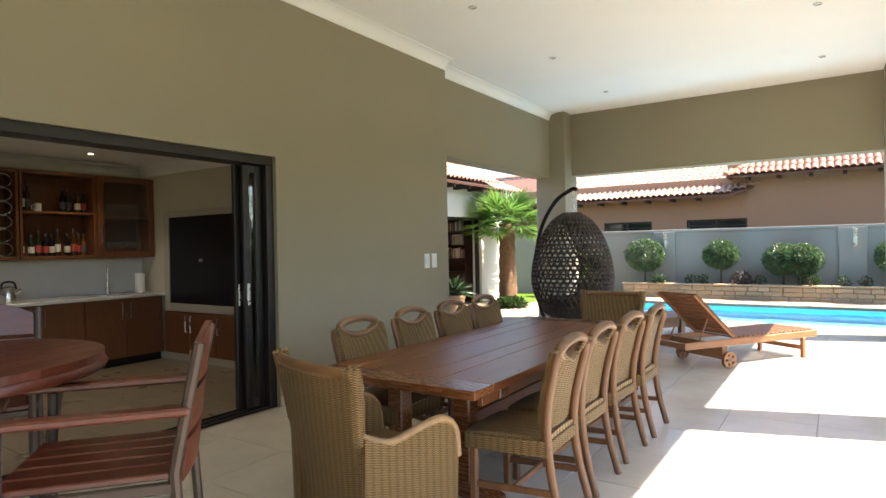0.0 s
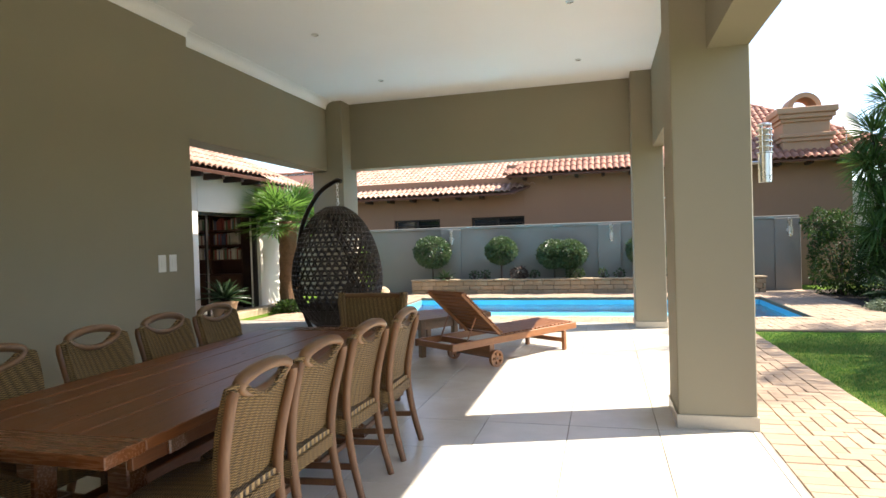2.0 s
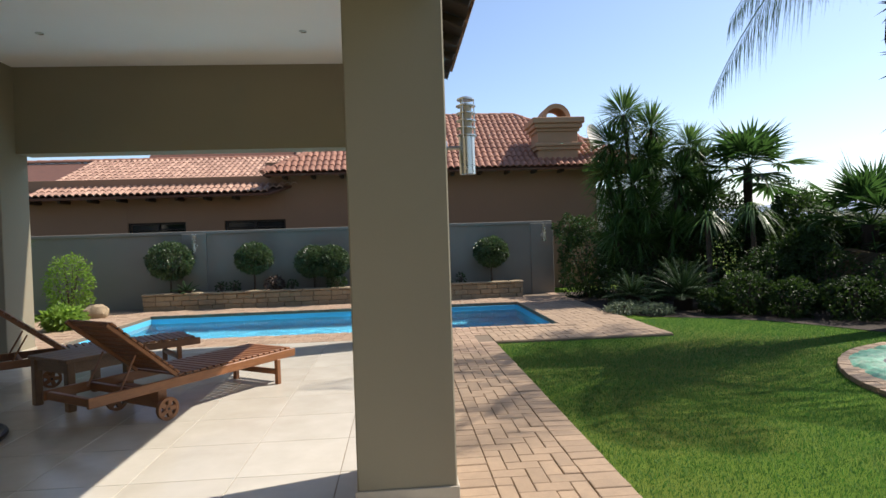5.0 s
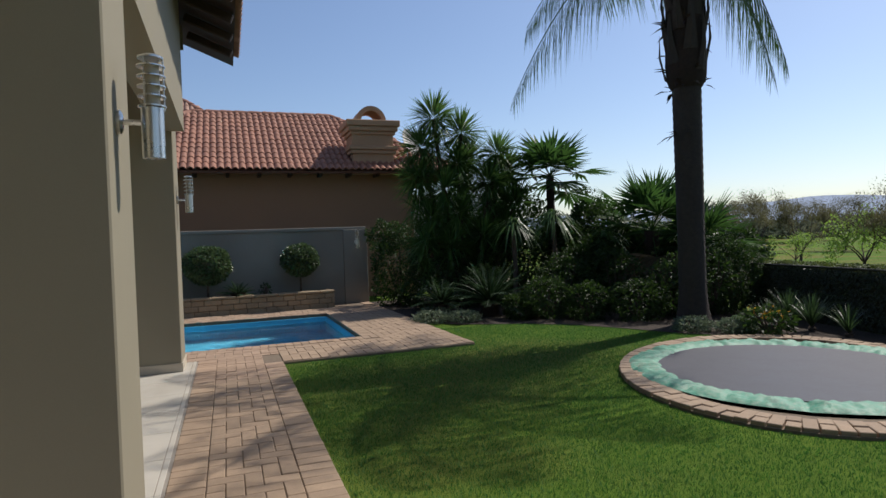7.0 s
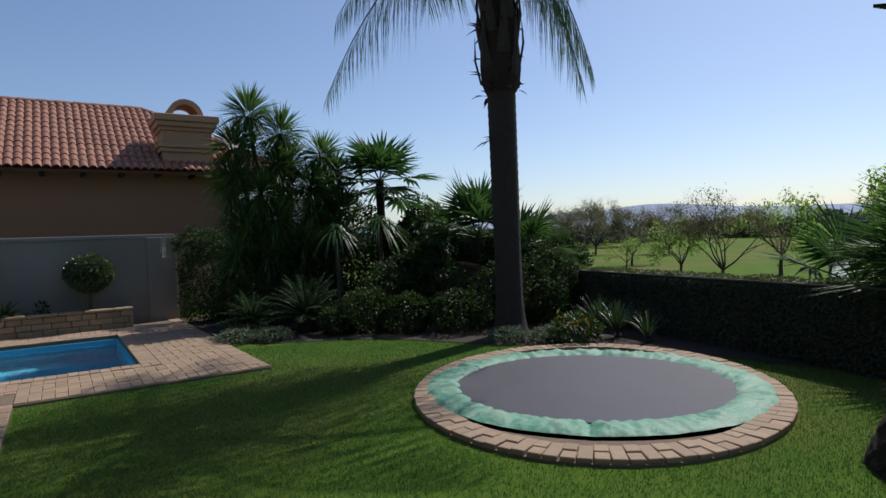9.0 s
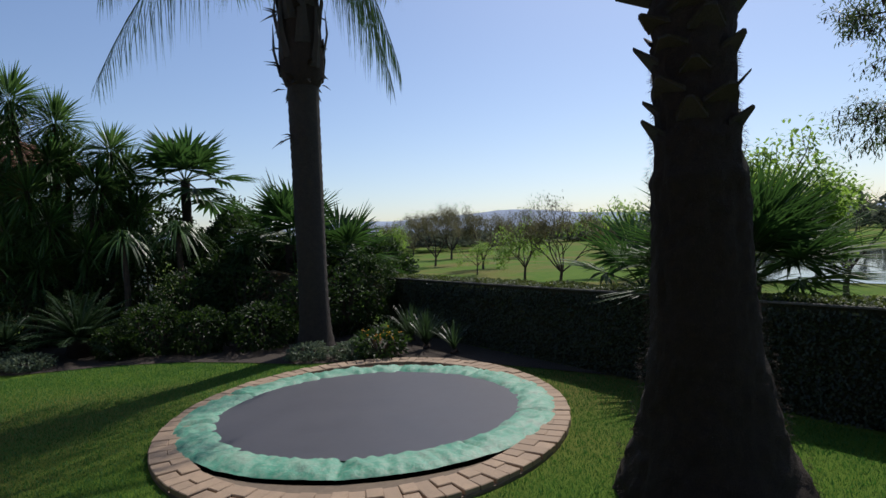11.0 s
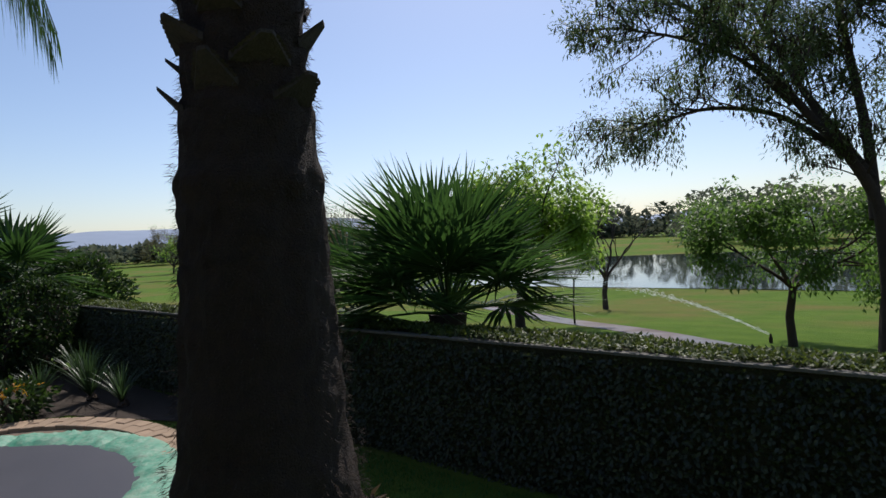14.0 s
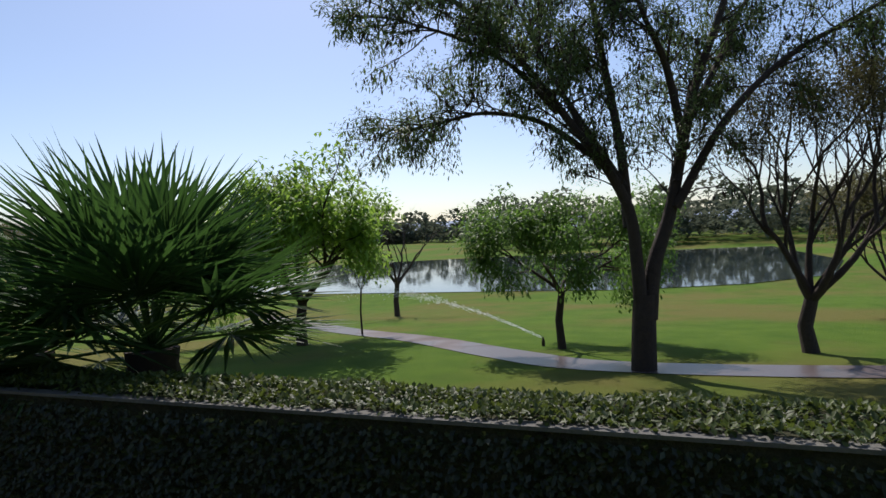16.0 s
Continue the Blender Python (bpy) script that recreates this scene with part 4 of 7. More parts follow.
def queen_palm():
    t = thing("queen_palm", (8.16, 10.17, -0.04), "tall grey-trunked palm with arching feather leaves", "palm")
    global rnd
    rnd = random.Random(11)
    rows = []
    for k in range(60):
        z = 3.62 * k / 59
        r = 0.185 + 0.10 * math.exp(-z / 0.25) + 0.006 * z
        rows.append((r + (0.006 if k % 2 else 0), z))
    part("trunk", Shape().lathe(rows, 20), PALMBARK, t, "slim grey ringed trunk", True, 60)
    rows = [(0.19, 3.54), (0.24, 3.60), (0.285, 3.72), (0.30, 3.95), (0.285, 4.3), (0.27, 4.8), (0.22, 5.6), (0.12, 6.2)]
    part("sheath_column", Shape().lathe(rows, 14), FIBRE, t, "brown fibrous old leaf bases", True, 40)
    s = Shape()
    for k in range(46):
        a, z = rnd.uniform(0, 6.28), rnd.choice((3.58, 3.62, 3.8, 4.1, 4.5, 2.9))
        d = Vector((math.cos(a), math.sin(a), rnd.uniform(-0.4, 0.9)))
        s.leaf(Vector((0.26 * math.cos(a), 0.26 * math.sin(a), z)) if z > 3.5 else Vector((0.17 * math.cos(a), 0.17 * math.sin(a), z)), d, rnd.uniform(0.12, 0.32), 0.06, (0, 0, 1), 0.3)
    tagged(part("sheath_fibre", s, FIBRE, t, "torn dry leaf sheaths"), kind="stuff")
    # old leaf bases clasping the column, split and bent outwards
    for k in range(34):
        a, z = k * 2.39996, 3.66 + 0.062 * k
        out, side = Vector((math.cos(a), math.sin(a), 0)), Vector((-math.sin(a), math.cos(a), 0))
        r, h, w = 0.275 - 0.03 * max(0, z - 4.3), rnd.uniform(0.45, 0.8), rnd.uniform(0.07, 0.11)
        base = out * r + Vector((0, 0, z))
        tip = out * (r + rnd.uniform(0.02, 0.10)) + Vector((0, 0, z + h))
        mid = (base + tip) / 2 + out * 0.035
        s = Shape().add([base - side * w, base + side * w, mid + side * w * 0.55, mid - side * w * 0.55, tip + side * w * 0.2, tip - side * w * 0.2, base + out * 0.03, mid + out * 0.03],
                        [(0, 1, 6), (0, 6, 7, 3), (6, 1, 2, 7), (3, 7, 5), (7, 2, 4), (7, 4, 5)])
        part("leaf_base", s, BOOT, t, "split old leaf base")
    # two low fronds, then the high crown
    low = ((137, 24, 2.95, 1.12), (-42, 32, 1.55, 1.85), (-24, 36, 1.55, 1.95), (154, 36, 2.9, 1.0))
    high = [(az, 42, 3.6, 0.72) for az in (20, -115, 80, -70, -140, 175)]
    high += [(30 + 51 * k, 50 + 4 * (k % 3), 4.4, 0.55) for k in range(7)] + [(10 + 72 * k, 70, 3.6, 0.36) for k in range(5)]
    for az, el, L, sag in low + tuple(high):
        a, e = radians(az), radians(el)
        s = Shape()
        frond(s, s, (0, 0, 5.85 if el < 37 else 6.1), (math.cos(a) * math.cos(e), math.sin(a) * math.cos(e), math.sin(e)), L, sag, 0.72 if el < 37 else 0.85, 105 if el < 37 else 80, 0.009 if el < 37 else 0.021, 1.0)
        part("frond", s, PALMLEAF, t, "arching feathery frond")


queen_palm()


def boot_palm():
    t = thing("old_fan_palm", (6.81, 4.50, -0.04), "thick dark palm trunk with saw-edged old leaf bases", "palm")
    global rnd
    rnd = random.Random(5)
    prof = ((0.0, 0.54), (0.12, 0.50), (0.3, 0.415), (0.5, 0.36), (0.8, 0.312), (1.1, 0.285), (1.4, 0.268), (1.62, 0.262), (1.70, 0.272), (1.78, 0.245), (2.0, 0.222), (2.3, 0.222), (2.6, 0.232), (3.0, 0.225), (3.6, 0.215), (4.4, 0.20), (5.2, 0.19))
    v, f = [], []
    N, M = 56, 190
    for j in range(M):
        z = 5.2 * j / (M - 1)
        i = max(k for k in range(len(prof)) if prof[k][0] <= z + 1e-9)
        i = min(i, len(prof) - 2)
        u = (z - prof[i][0]) / (prof[i + 1][0] - prof[i][0])
        r = 0.92 * (prof[i][1] * (1 - u) + prof[i + 1][1] * u)
        for k in range(N):
            a = 2 * math.pi * k / N
            saw = (z * 4.6 + 0.35 * noise.noise((math.cos(a) * 2, math.sin(a) * 2, z))) % 1.0
            rr = r * (1 + (0.09 * (saw - 0.5) if z > 1.85 else 0.0) + 0.06 * noise.noise((math.cos(a) * 3, math.sin(a) * 3, z * 3)) + 0.07 * noise.noise((math.cos(a) * 8, math.sin(a) * 8, z * 14)))
            v.append((rr * math.cos(a), rr * math.sin(a), z))
    for j in range(M - 1):
        for k in range(N):
            f.append((j * N + k, j * N + (k + 1) % N, (j + 1) * N + (k + 1) % N, (j + 1) * N + k))
    part("trunk", Shape().add(v, f), FIBRE, t, "rough dark fibrous trunk", True, 80)
    # hairs on the outline
    s = Shape()
    for k in range(5200):
        a, z = rnd.uniform(0, 6.283), rnd.uniform(0.05, 2.4)
        i = max(q for q in range(len(prof)) if prof[q][0] <= z)
        r = prof[i][1] * 0.90
        d = Vector((math.cos(a), math.sin(a), rnd.uniform(-1.2, 0.6)))
        s.leaf((r * math.cos(a), r * math.sin(a), z), d, rnd.uniform(0.02, 0.05), 0.005, (0, 0, 1), 0.2)
    part("fibre_hair", s, FIBRE, t, "loose brown fibres")
    # saw-edged stubs
    for k in range(120):
        s = Shape()
        a, z = k * 2.39996 + rnd.uniform(-0.25, 0.25), 1.93 + 0.026 * k + rnd.uniform(-0.04, 0.04)
        out = Vector((math.cos(a), math.sin(a), 0))
        side = Vector((-math.sin(a), math.cos(a), 0))
        L = rnd.choice((0.02, 0.03, 0.04, 0.05, 0.07, 0.15))
        b = out * 0.195 + Vector((0, 0, z))
        tip = out * (0.235 + L) + Vector((0, 0, z + rnd.uniform(0.04, 0.09) + L * rnd.uniform(-0.5, 0.5)))
        w0, w1, th = rnd.uniform(0.07, 0.11), rnd.uniform(0.012, 0.028), 0.013
        up = Vector((0, 0, th))
        s.add([b - side * w0 - up, b + side * w0 - up, b + side * w0 + up, b - side * w0 + up, tip - side * w1 - up * 0.5, tip + side * w1 - up * 0.5, tip + side * w1 + up * 0.5, tip - side * w1 + up * 0.5],
              [(0, 1, 2, 3), (7, 6, 5, 4), (1, 0, 4, 5), (3, 2, 6, 7), (2, 1, 5, 6), (0, 3, 7, 4)])
        for q in range(6):
            u = 0.2 + 0.13 * q
            p = b.lerp(tip, u)
            for sx in (-1, 1):
                e = p + side * sx * (w0 + (w1 - w0) * u)
                s.add([e - (tip - b).normalized() * 0.012, e + (tip - b).normalized() * 0.012, e + side * sx * 0.018], [(0, 1, 2)])
        part("leaf_stub", s, BOOT, t, "saw-toothed cut leaf stub")
    fan_crown(t, (0, 0, 5.2), 26, 0.9, 0.95, -25, 80, FANLEAF, 24, 0, 0.06, 0.2, 3)


boot_palm()


def low_fan_palm(name, at, z, count, stalk, R, lo, hi, label, seed, dead=6, trunk=0.16, blades=30, mat=None, bark=None, w=0.05):
    t = thing(name, (at[0], at[1], at[2]), label, "palm")
    h = z - at[2]
    rows = [(trunk * (1.15 - 0.25 * k / 13 + (0.1 if k % 2 else 0)), h * k / 13) for k in range(14)]
    part("trunk", Shape().lathe(rows, 12), bark or FIBRE, t, "", True, 30)
    fan_crown(t, (0, 0, h), count, stalk, R, lo, hi, mat or FANLEAF, blades, dead, w, 0.14, seed)
    return t


low_fan_palm("fan_palm", (9.88, 5.27, -0.52), 0.78, 27, 0.64, 0.98, 3, 80, "low bushy fan palm with stiff green leaves", 21, 0, 0.17, 46, w=0.033)
low_fan_palm("fan_palm", (10.25, 6.45, -0.52), 0.70, 12, 0.52, 0.70, -30, 70, "smaller fan palm behind the creeper wall", 22, 4, 0.12, 28)
low_fan_palm("windmill_palm", (8.50, 14.85, -0.04), 2.75, 16, 0.55, 0.85, -35, 72, "slender fan palm rising over the shrubs", 23, 0, 0.09, 22, w=0.085)
low_fan_palm("fan_palm", (9.30, 12.45, -0.04), 1.42, 16, 0.65, 0.85, -20, 80, "broad green fan palm in the bed", 24, 5, 0.14, 34, w=0.06)
low_fan_palm("fan_palm", (9.95, 11.85, -0.04), 1.15, 12, 0.50, 0.75, -15, 72, "broad green fan palm beside the wall", 25, 4, 0.14, 30, w=0.06)
low_fan_palm("courtyard_palm", (-6.62, 12.75, -0.04), 1.95, 30, 0.52, 0.82, -22, 62, "young fan palm with a shaggy trunk in the courtyard", 26, 0, 0.19, 28, foliage("young_palm_leaf", (0.03, 0.08, 0.015), (0.15, 0.28, 0.05), 0.45, 0.35), plain("orange_palm_fibre", (0.20, 0.11, 0.055), 0.95, vary=0.5, scale=20, fine=140, bump=1.0, dist=0.02))


def sword_head(s, at, R, n, w=0.035, down=-0.75):
    at = Vector(at)
    for k in range(n):
        d = ball_dir()
        while d.z < down:
            d = ball_dir()
        s.leaf(at + d * 0.04, d + Vector((0, 0, 0.15)), R * rnd.uniform(0.75, 1.08), w, (0.3, 0.1, 1), 0.12 + 0.25 * max(0, -d.z), 0.2)


def yucca():
    t = thing("yucca_clump", (6.35, 14.95, -0.04), "tall yucca clump with many spiky heads", "yucca")
    global rnd
    rnd = random.Random(31)
    s, st = Shape(), Shape()
    heads = ((-0.6, -0.1, 4.02), (0.05, 0.0, 3.74), (-0.1, -0.15, 3.05), (0.85, -0.1, 3.30), (-0.85, 0.0, 3.40), (0.55, -0.2, 2.65), (-0.45, -0.25, 2.50), (1.15, 0.1, 2.95), (0.3, 0.3, 3.2), (-0.9, 0.2, 2.8),
             (0.9, 0.3, 2.3), (-0.2, -0.3, 2.0), (1.2, -0.2, 2.2), (-0.75, -0.2, 1.9), (0.3, -0.4, 1.5), (-0.4, -0.35, 1.3), (1.0, -0.3, 1.6), (-0.95, -0.3, 1.4))
    for k, (x, y, z) in enumerate(heads):
        s, st = Shape(), Shape()
        b = Vector((x * 0.45 + rnd.uniform(-0.1, 0.1), y + rnd.uniform(-0.1, 0.1), 0))
        st.tube(curve_pts([b, (x * 0.6, y, z * 0.45), (x, y, z - 0.05)], 4), [0.075, 0.07, 0.065, 0.06, 0.055, 0.05, 0.05, 0.045, 0.045], 7)
        sword_head(s, (x, y, z), 0.66, 190)
        for q in range(3):
            sword_head(s, (x, y, z - 0.2 - 0.26 * q), 0.58, 60, 0.03, -1)
        part("stem", st, BARK, t, "grey upright stem", True)
        part("leaf_head", s, YUCCALEAF, t, "stiff pointed leaves")


yucca()


def strap_plant(at, z, n, L, label, seed, low=5, sag=0.95, w=0.018):
    """A head of long hanging strap leaves on a short stem."""
    global rnd
    rnd = random.Random(seed)
    t = thing("strap_leaved_plant", at, label, "plant", "strap-leaved plants in the bed")
    part("stem", Shape().tube([(0, 0, 0), (0.03, 0, z * 0.5), (0, 0, z)], 0.05, 6), BARK, t)
    s = Shape()
    for k in range(n):
        az, el = rnd.uniform(0, 6.28), radians(rnd.uniform(low, 85))
        d = Vector((math.cos(az) * math.cos(el), math.sin(az) * math.cos(el), math.sin(el)))
        side = d.cross(Vector((0, 0, 1))).normalized() * w
        base = len(s.v)
        ln = L * rnd.uniform(0.7, 1.1)
        for i in range(6):
            u = i / 5
            p = Vector((0, 0, z)) + d * ln * u - Vector((0, 0, 1)) * ln * sag * u * u
            k2 = (1 - u) ** 0.6
            s.v += [tuple(p - side * k2), tuple(p + side * k2)]
        s.f += [(base + 2 * i, base + 2 * i + 1, base + 2 * i + 3, base + 2 * i + 2) for i in range(5)]
    part("leaves", s, YUCCALEAF if low < 40 else CYCADLEAF, t)


strap_plant((7.75, 13.5, -0.04), 1.75, 170, 0.85, "pony-tail plant with long hanging leaves", 1)
strap_plant((6.95, 13.7, -0.04), 1.65, 130, 0.75, "pony-tail plant with long hanging leaves", 2)
strap_plant((8.75, 13.2, -0.04), 1.35, 150, 0.8, "pony-tail plant with long hanging leaves", 3)
for x, y, n_, L_, k in ((9.0, 8.9, 110, 0.75, 4), (9.3, 9.5, 100, 0.75, 6), (8.8, 9.4, 80, 0.55, 7), (8.95, 8.35, 60, 0.6, 8)):
    strap_plant((x, y, -0.04), 0.06, n_, L_, "clump of upright strap leaves beside the creeper wall", k, 48, 0.34, 0.008)
strap_plant((8.25, 9.35, -0.04), 0.10, 70, 0.55, "clump of arching strap leaves by the lawn", 5)


def cycad(at, n, L, label, name="cycad", seed=1, lo=8, parent_z=0.25):
    global rnd
    rnd = random.Random(seed)
    t = thing(name, at, label, "cycad")
    part("trunk", Shape().lathe([(0.14, 0), (0.17, 0.1), (0.14, parent_z), (0.05, parent_z + 0.05)], 12), FIBRE, t, "", True)
    s, st = Shape(), Shape()
    for k in range(n):
        az, el = k * 2.39996, radians(lo + (78 - lo) * (k / n))
        frond(s, st, (0, 0, parent_z), (math.cos(az) * math.cos(el), math.sin(az) * math.cos(el), math.sin(el)), L * rnd.uniform(0.85, 1.1), 0.30, 0.16 * L, 34, 0.012, 0.1)
    part("fronds", s, CYCADLEAF, t, "stiff feathered fronds")
    part("frond_ribs", st, CYCADLEAF, t)
    return t


cycad((6.05, 12.95, -0.04), 42, 1.05, "large green cycad with stiff arching fronds", seed=41)
cycad((5.25, 13.35, -0.04), 26, 0.7, "smaller cycad under the yuccas", seed=42)


def bush(name, at, rx, ry, rz, n, size, mat, label, stem=0.0, seed=1, category="shrub", group="", core=0.8, rough=0.12):
    """A leafy body: leaves on and under an uneven surface, over dark twigs."""
    global rnd
    rnd = random.Random(seed)
    t = thing(name, at, label, category, group)
    c = Vector((0, 0, stem + rz))
    st = Shape()
    for k in range(9):
        d = ball_dir()
        d.z = abs(d.z)
        st.tube([(0, 0, 0), (0, 0, stem * 0.9 + 0.01), c + Vector((d.x * rx, d.y * ry, d.z * rz)) * 0.75], [0.03 if stem else 0.015, 0.02, 0.006], 5)
    part("twigwork", st, BARK, t)
    s = Shape()
    for k in range(int(n * 1.5)):
        d = ball_dir()
        r = (core + (1 - core) * rnd.random() ** 0.5) * (1 + rough * noise.noise(d * 2.3 + Vector((seed, 0, 0))) * 2)
        p = c + Vector((d.x * rx, d.y * ry, d.z * rz)) * r
        s.leaf(p, d + rvec(0.9), size * rnd.uniform(0.6, 1.3), size * 0.5, tuple(d), 0.1, 0.15)
    part("leaves", s, mat, t)
    return t


# clipped balls along the boundary wall
for k, (x, z, r) in enumerate(((-4.40, 1.11, 0.50), (-2.50, 1.11, 0.41), (-1.12, 0.98, 0.42), (-0.72, 0.98, 0.42), (1.15, 1.04, 0.47), (3.08, 1.07, 0.40))):
    bush("clipped_ball_bush", (x, 16.55, 0.32), r, r, r * 0.84, 3600, 0.065, TOPIARY, "round clipped evergreen ball on a short stem", max(0.05, z - 0.32 - r * 0.84), 50 + k, "bush", "clipped balls along the wall", 0.7, 0.05)
cycad((-4.0, 16.35, 0.34), 16, 0.42, "small bright fern in the raised bed", "fern", 61, 12, 0.02)
cycad((1.75, 16.4, 0.34), 18, 0.5, "spiky fern in the raised bed", "fern", 62, 15, 0.02)
bush("bronze_shrub", (-2.02, 16.4, 0.34), 0.20, 0.18, 0.16, 260, 0.07, PODS, "small bronze-leaved shrub in the raised bed", 0.0, 63)
bush("low_shrub", (-0.6, 16.35, 0.34), 0.22, 0.2, 0.15, 240, 0.06, SHRUBLEAF, "low green shrub in the raised bed", 0.0, 64)
for k, x in enumerate((-3.2, -2.9, -1.6, 0.1, 0.5, 2.3)):
    bush("seedling", (x, 16.35, 0.34), 0.10, 0.10, 0.12, 60, 0.07, SHRUBLEAF, "small green plant in the raised bed", 0.0, 65 + k, "plant", "small plants in the raised bed")

# bed along the lawn
bush("climber_shrub", (5.15, 15.75, -0.04), 0.60, 0.6, 0.85, 3600, 0.07, SHRUBLEAF, "dense dark shrub grown up over the wall's end", 0.0, 71, rough=0.2)
bush("climber_shrub", (5.0, 16.3, 1.25), 0.40, 0.4, 0.30, 1100, 0.07, SHRUBLEAF, "dark climber tuft on top of the wall", 0.0, 72, rough=0.25)
bush("dark_shrub", (5.7, 14.6, -0.04), 0.75, 0.6, 0.55, 2200, 0.07, SHRUBLEAF, "dark leafy shrub under the yuccas", 0.0, 73, rough=0.2)
for k, (x, y, rx, rz) in enumerate(((6.75, 12.1, 0.42, 0.36), (7.2, 11.55, 0.36, 0.31), (7.85, 11.05, 0.46, 0.33), (6.35, 12.3, 0.3, 0.22), (8.6, 11.0, 0.5, 0.5), (7.4, 12.6, 0.5, 0.55), (8.2, 12.2, 0.55, 0.6), (9.2, 10.9, 0.5, 0.55))):
    bush("rounded_shrub", (x, y, -0.04), rx, rx, rz, 1500, 0.06, SHRUBLEAF, "rounded dark green shrub behind the lawn edge", 0.0, 80 + k, "shrub", "rounded shrubs in the bed", 0.75, 0.15)
for k, (x, y, rx) in enumerate(((4.85, 12.75, 0.32), (5.35, 12.5, 0.28), (7.75, 9.75, 0.26), (8.1, 9.3, 0.25), (5.05, 13.2, 0.3))):
    bush("silver_groundcover", (x, y, -0.04), rx, rx, 0.10, 700, 0.05, SILVER, "low silvery groundcover at the lawn edge", 0.0, 95 + k, "groundcover", "silvery groundcover", 0.6, 0.2)
t = bush("flowering_clump", (8.32, 8.98, -0.04), 0.30, 0.30, 0.18, 420, 0.08, SHRUBLEAF, "flowering clump with a few orange blooms", 0.0, 103, "plant", "", 0.6, 0.2)
s = Shape()
for k in range(26):
    p = Vector((rnd.uniform(-0.2, 0.2), rnd.uniform(-0.2, 0.2), rnd.uniform(0.24, 0.36)))
    for q in range(5):
        s.leaf(p, rvec(), 0.04, 0.02)
tagged(part("flowers", s, FLOWER, t, "orange blooms"), kind="stuff")
bush("corner_bush", (9.75, 10.95, -0.04), 0.50, 0.5, 0.62, 3600, 0.055, SHRUBLEAF, "clipped leafy bush at the creeper wall's end", 0.0, 104, core=0.85)
bush("grass_tuft", (7.35, 4.55, -0.04), 0.22, 0.2, 0.16, 500, 0.10, DEADLEAF, "dry grassy tuft at the palm's foot", 0.0, 105, "grass tuft", core=0.4)
bush("dark_backing_shrub", (7.6, 14.6, -0.04), 1.1, 0.6, 0.8, 3400, 0.08, SHRUBLEAF, "dense dark shrubs in the back of the bed", 0.0, 106, rough=0.25)
bush("dark_backing_shrub", (9.6, 13.4, -0.04), 0.9, 0.7, 0.75, 2800, 0.08, SHRUBLEAF, "dense dark shrubs behind the fan palms", 0.0, 107, rough=0.25)

for k, (x, y, rx, rz) in enumerate(((8.0, 15.7, 1.3, 1.2), (9.8, 15.0, 1.2, 1.15), (10.6, 13.6, 1.0, 0.85), (10.9, 12.3, 0.9, 0.75), (9.0, 13.9, 0.8, 1.05), (8.3, 13.0, 0.7, 0.65), (9.9, 12.6, 0.7, 0.7), (6.9, 16.2, 1.0, 1.0))):
    bush("tall_shrub", (x, y, -0.04), rx, 0.7, rz, 3800, 0.11, SHRUBLEAF, "tall dense dark shrub closing the garden", 0.0, 140 + k, "shrub", "tall shrubs at the back", 0.7, 0.22)

# potted cycad in the courtyard
POT = plain("clay_pot", (0.42, 0.26, 0.15), 0.8, vary=0.2, scale=8, bump=0.3)
t = thing("plant_pot", (-6.95, 10.85, -0.02), "tapered ribbed clay plant pot on the courtyard paving", "pot")
part("body", Shape().lathe([(0.17, 0), (0.20, 0.12), (0.245, 0.35), (0.26, 0.36), (0.26, 0.41), (0.22, 0.41), (0.21, 0.35)], 28), POT, t, "", True, 30)
part("soil", Shape().lathe([(0.21, 0.355), (0.05, 0.365)], 20), SOIL, t)
cycad((-6.95, 10.85, 0.35), 34, 0.62, "small grey-green cycad in a clay pot", "potted_cycad", 110, 10, 0.04)

# creeper-covered wall beside the golf course
HEDGE_A, HEDGE_B = -9.0, 10.9
HZ = 0.80
s = Shape()
for k in range(20):
    y0, y1 = HEDGE_A + (HEDGE_B - HEDGE_A) * k / 20, HEDGE_A + (HEDGE_B - HEDGE_A) * (k + 1) / 20
    a, b = hedge_x(y0), hedge_x(y1)
    s.add([(a, y0, -0.6), (a + 0.42, y0, -0.6), (b + 0.42, y1, -0.6), (b, y1, -0.6), (a, y0, HZ - 0.015), (a + 0.42, y0, HZ - 0.015), (b + 0.42, y1, HZ - 0.015), (b, y1, HZ - 0.015)],
          [(0, 3, 7, 4), (1, 5, 6, 2), (4, 7, 6, 5)] + ([(0, 4, 5, 1)] if k == 0 else []) + ([(3, 2, 6, 7)] if k == 19 else []))
# wall coloured dark to paint the shade in the gaps between creeper leaves
GAPSHADE = plain("gap_shade_plaster", (0.055, 0.056, 0.034), 0.95, vary=0.5, scale=8, fine=60, bump=0.8, dist=0.02, spec=0.1)
gw = structure("garden_wall", s, GAPSHADE, "low concrete garden wall overgrown with creeper", "wall")
s = Shape()
for k in range(20):
    y0, y1 = HEDGE_A + (HEDGE_B - HEDGE_A) * k / 20, HEDGE_A + (HEDGE_B - HEDGE_A) * (k + 1) / 20
    a, b = hedge_x(y0) - 0.02, hedge_x(y1) - 0.02
    s.add([(a, y0, HZ - 0.014), (a + 0.06, y0, HZ - 0.014), (b + 0.06, y1, HZ - 0.014), (b, y1, HZ - 0.014), (a, y0, HZ), (a + 0.06, y0, HZ), (b + 0.06, y1, HZ), (b, y1, HZ)],
          [(0, 3, 7, 4), (1, 5, 6, 2), (4, 7, 6, 5), (0, 1, 2, 3)])
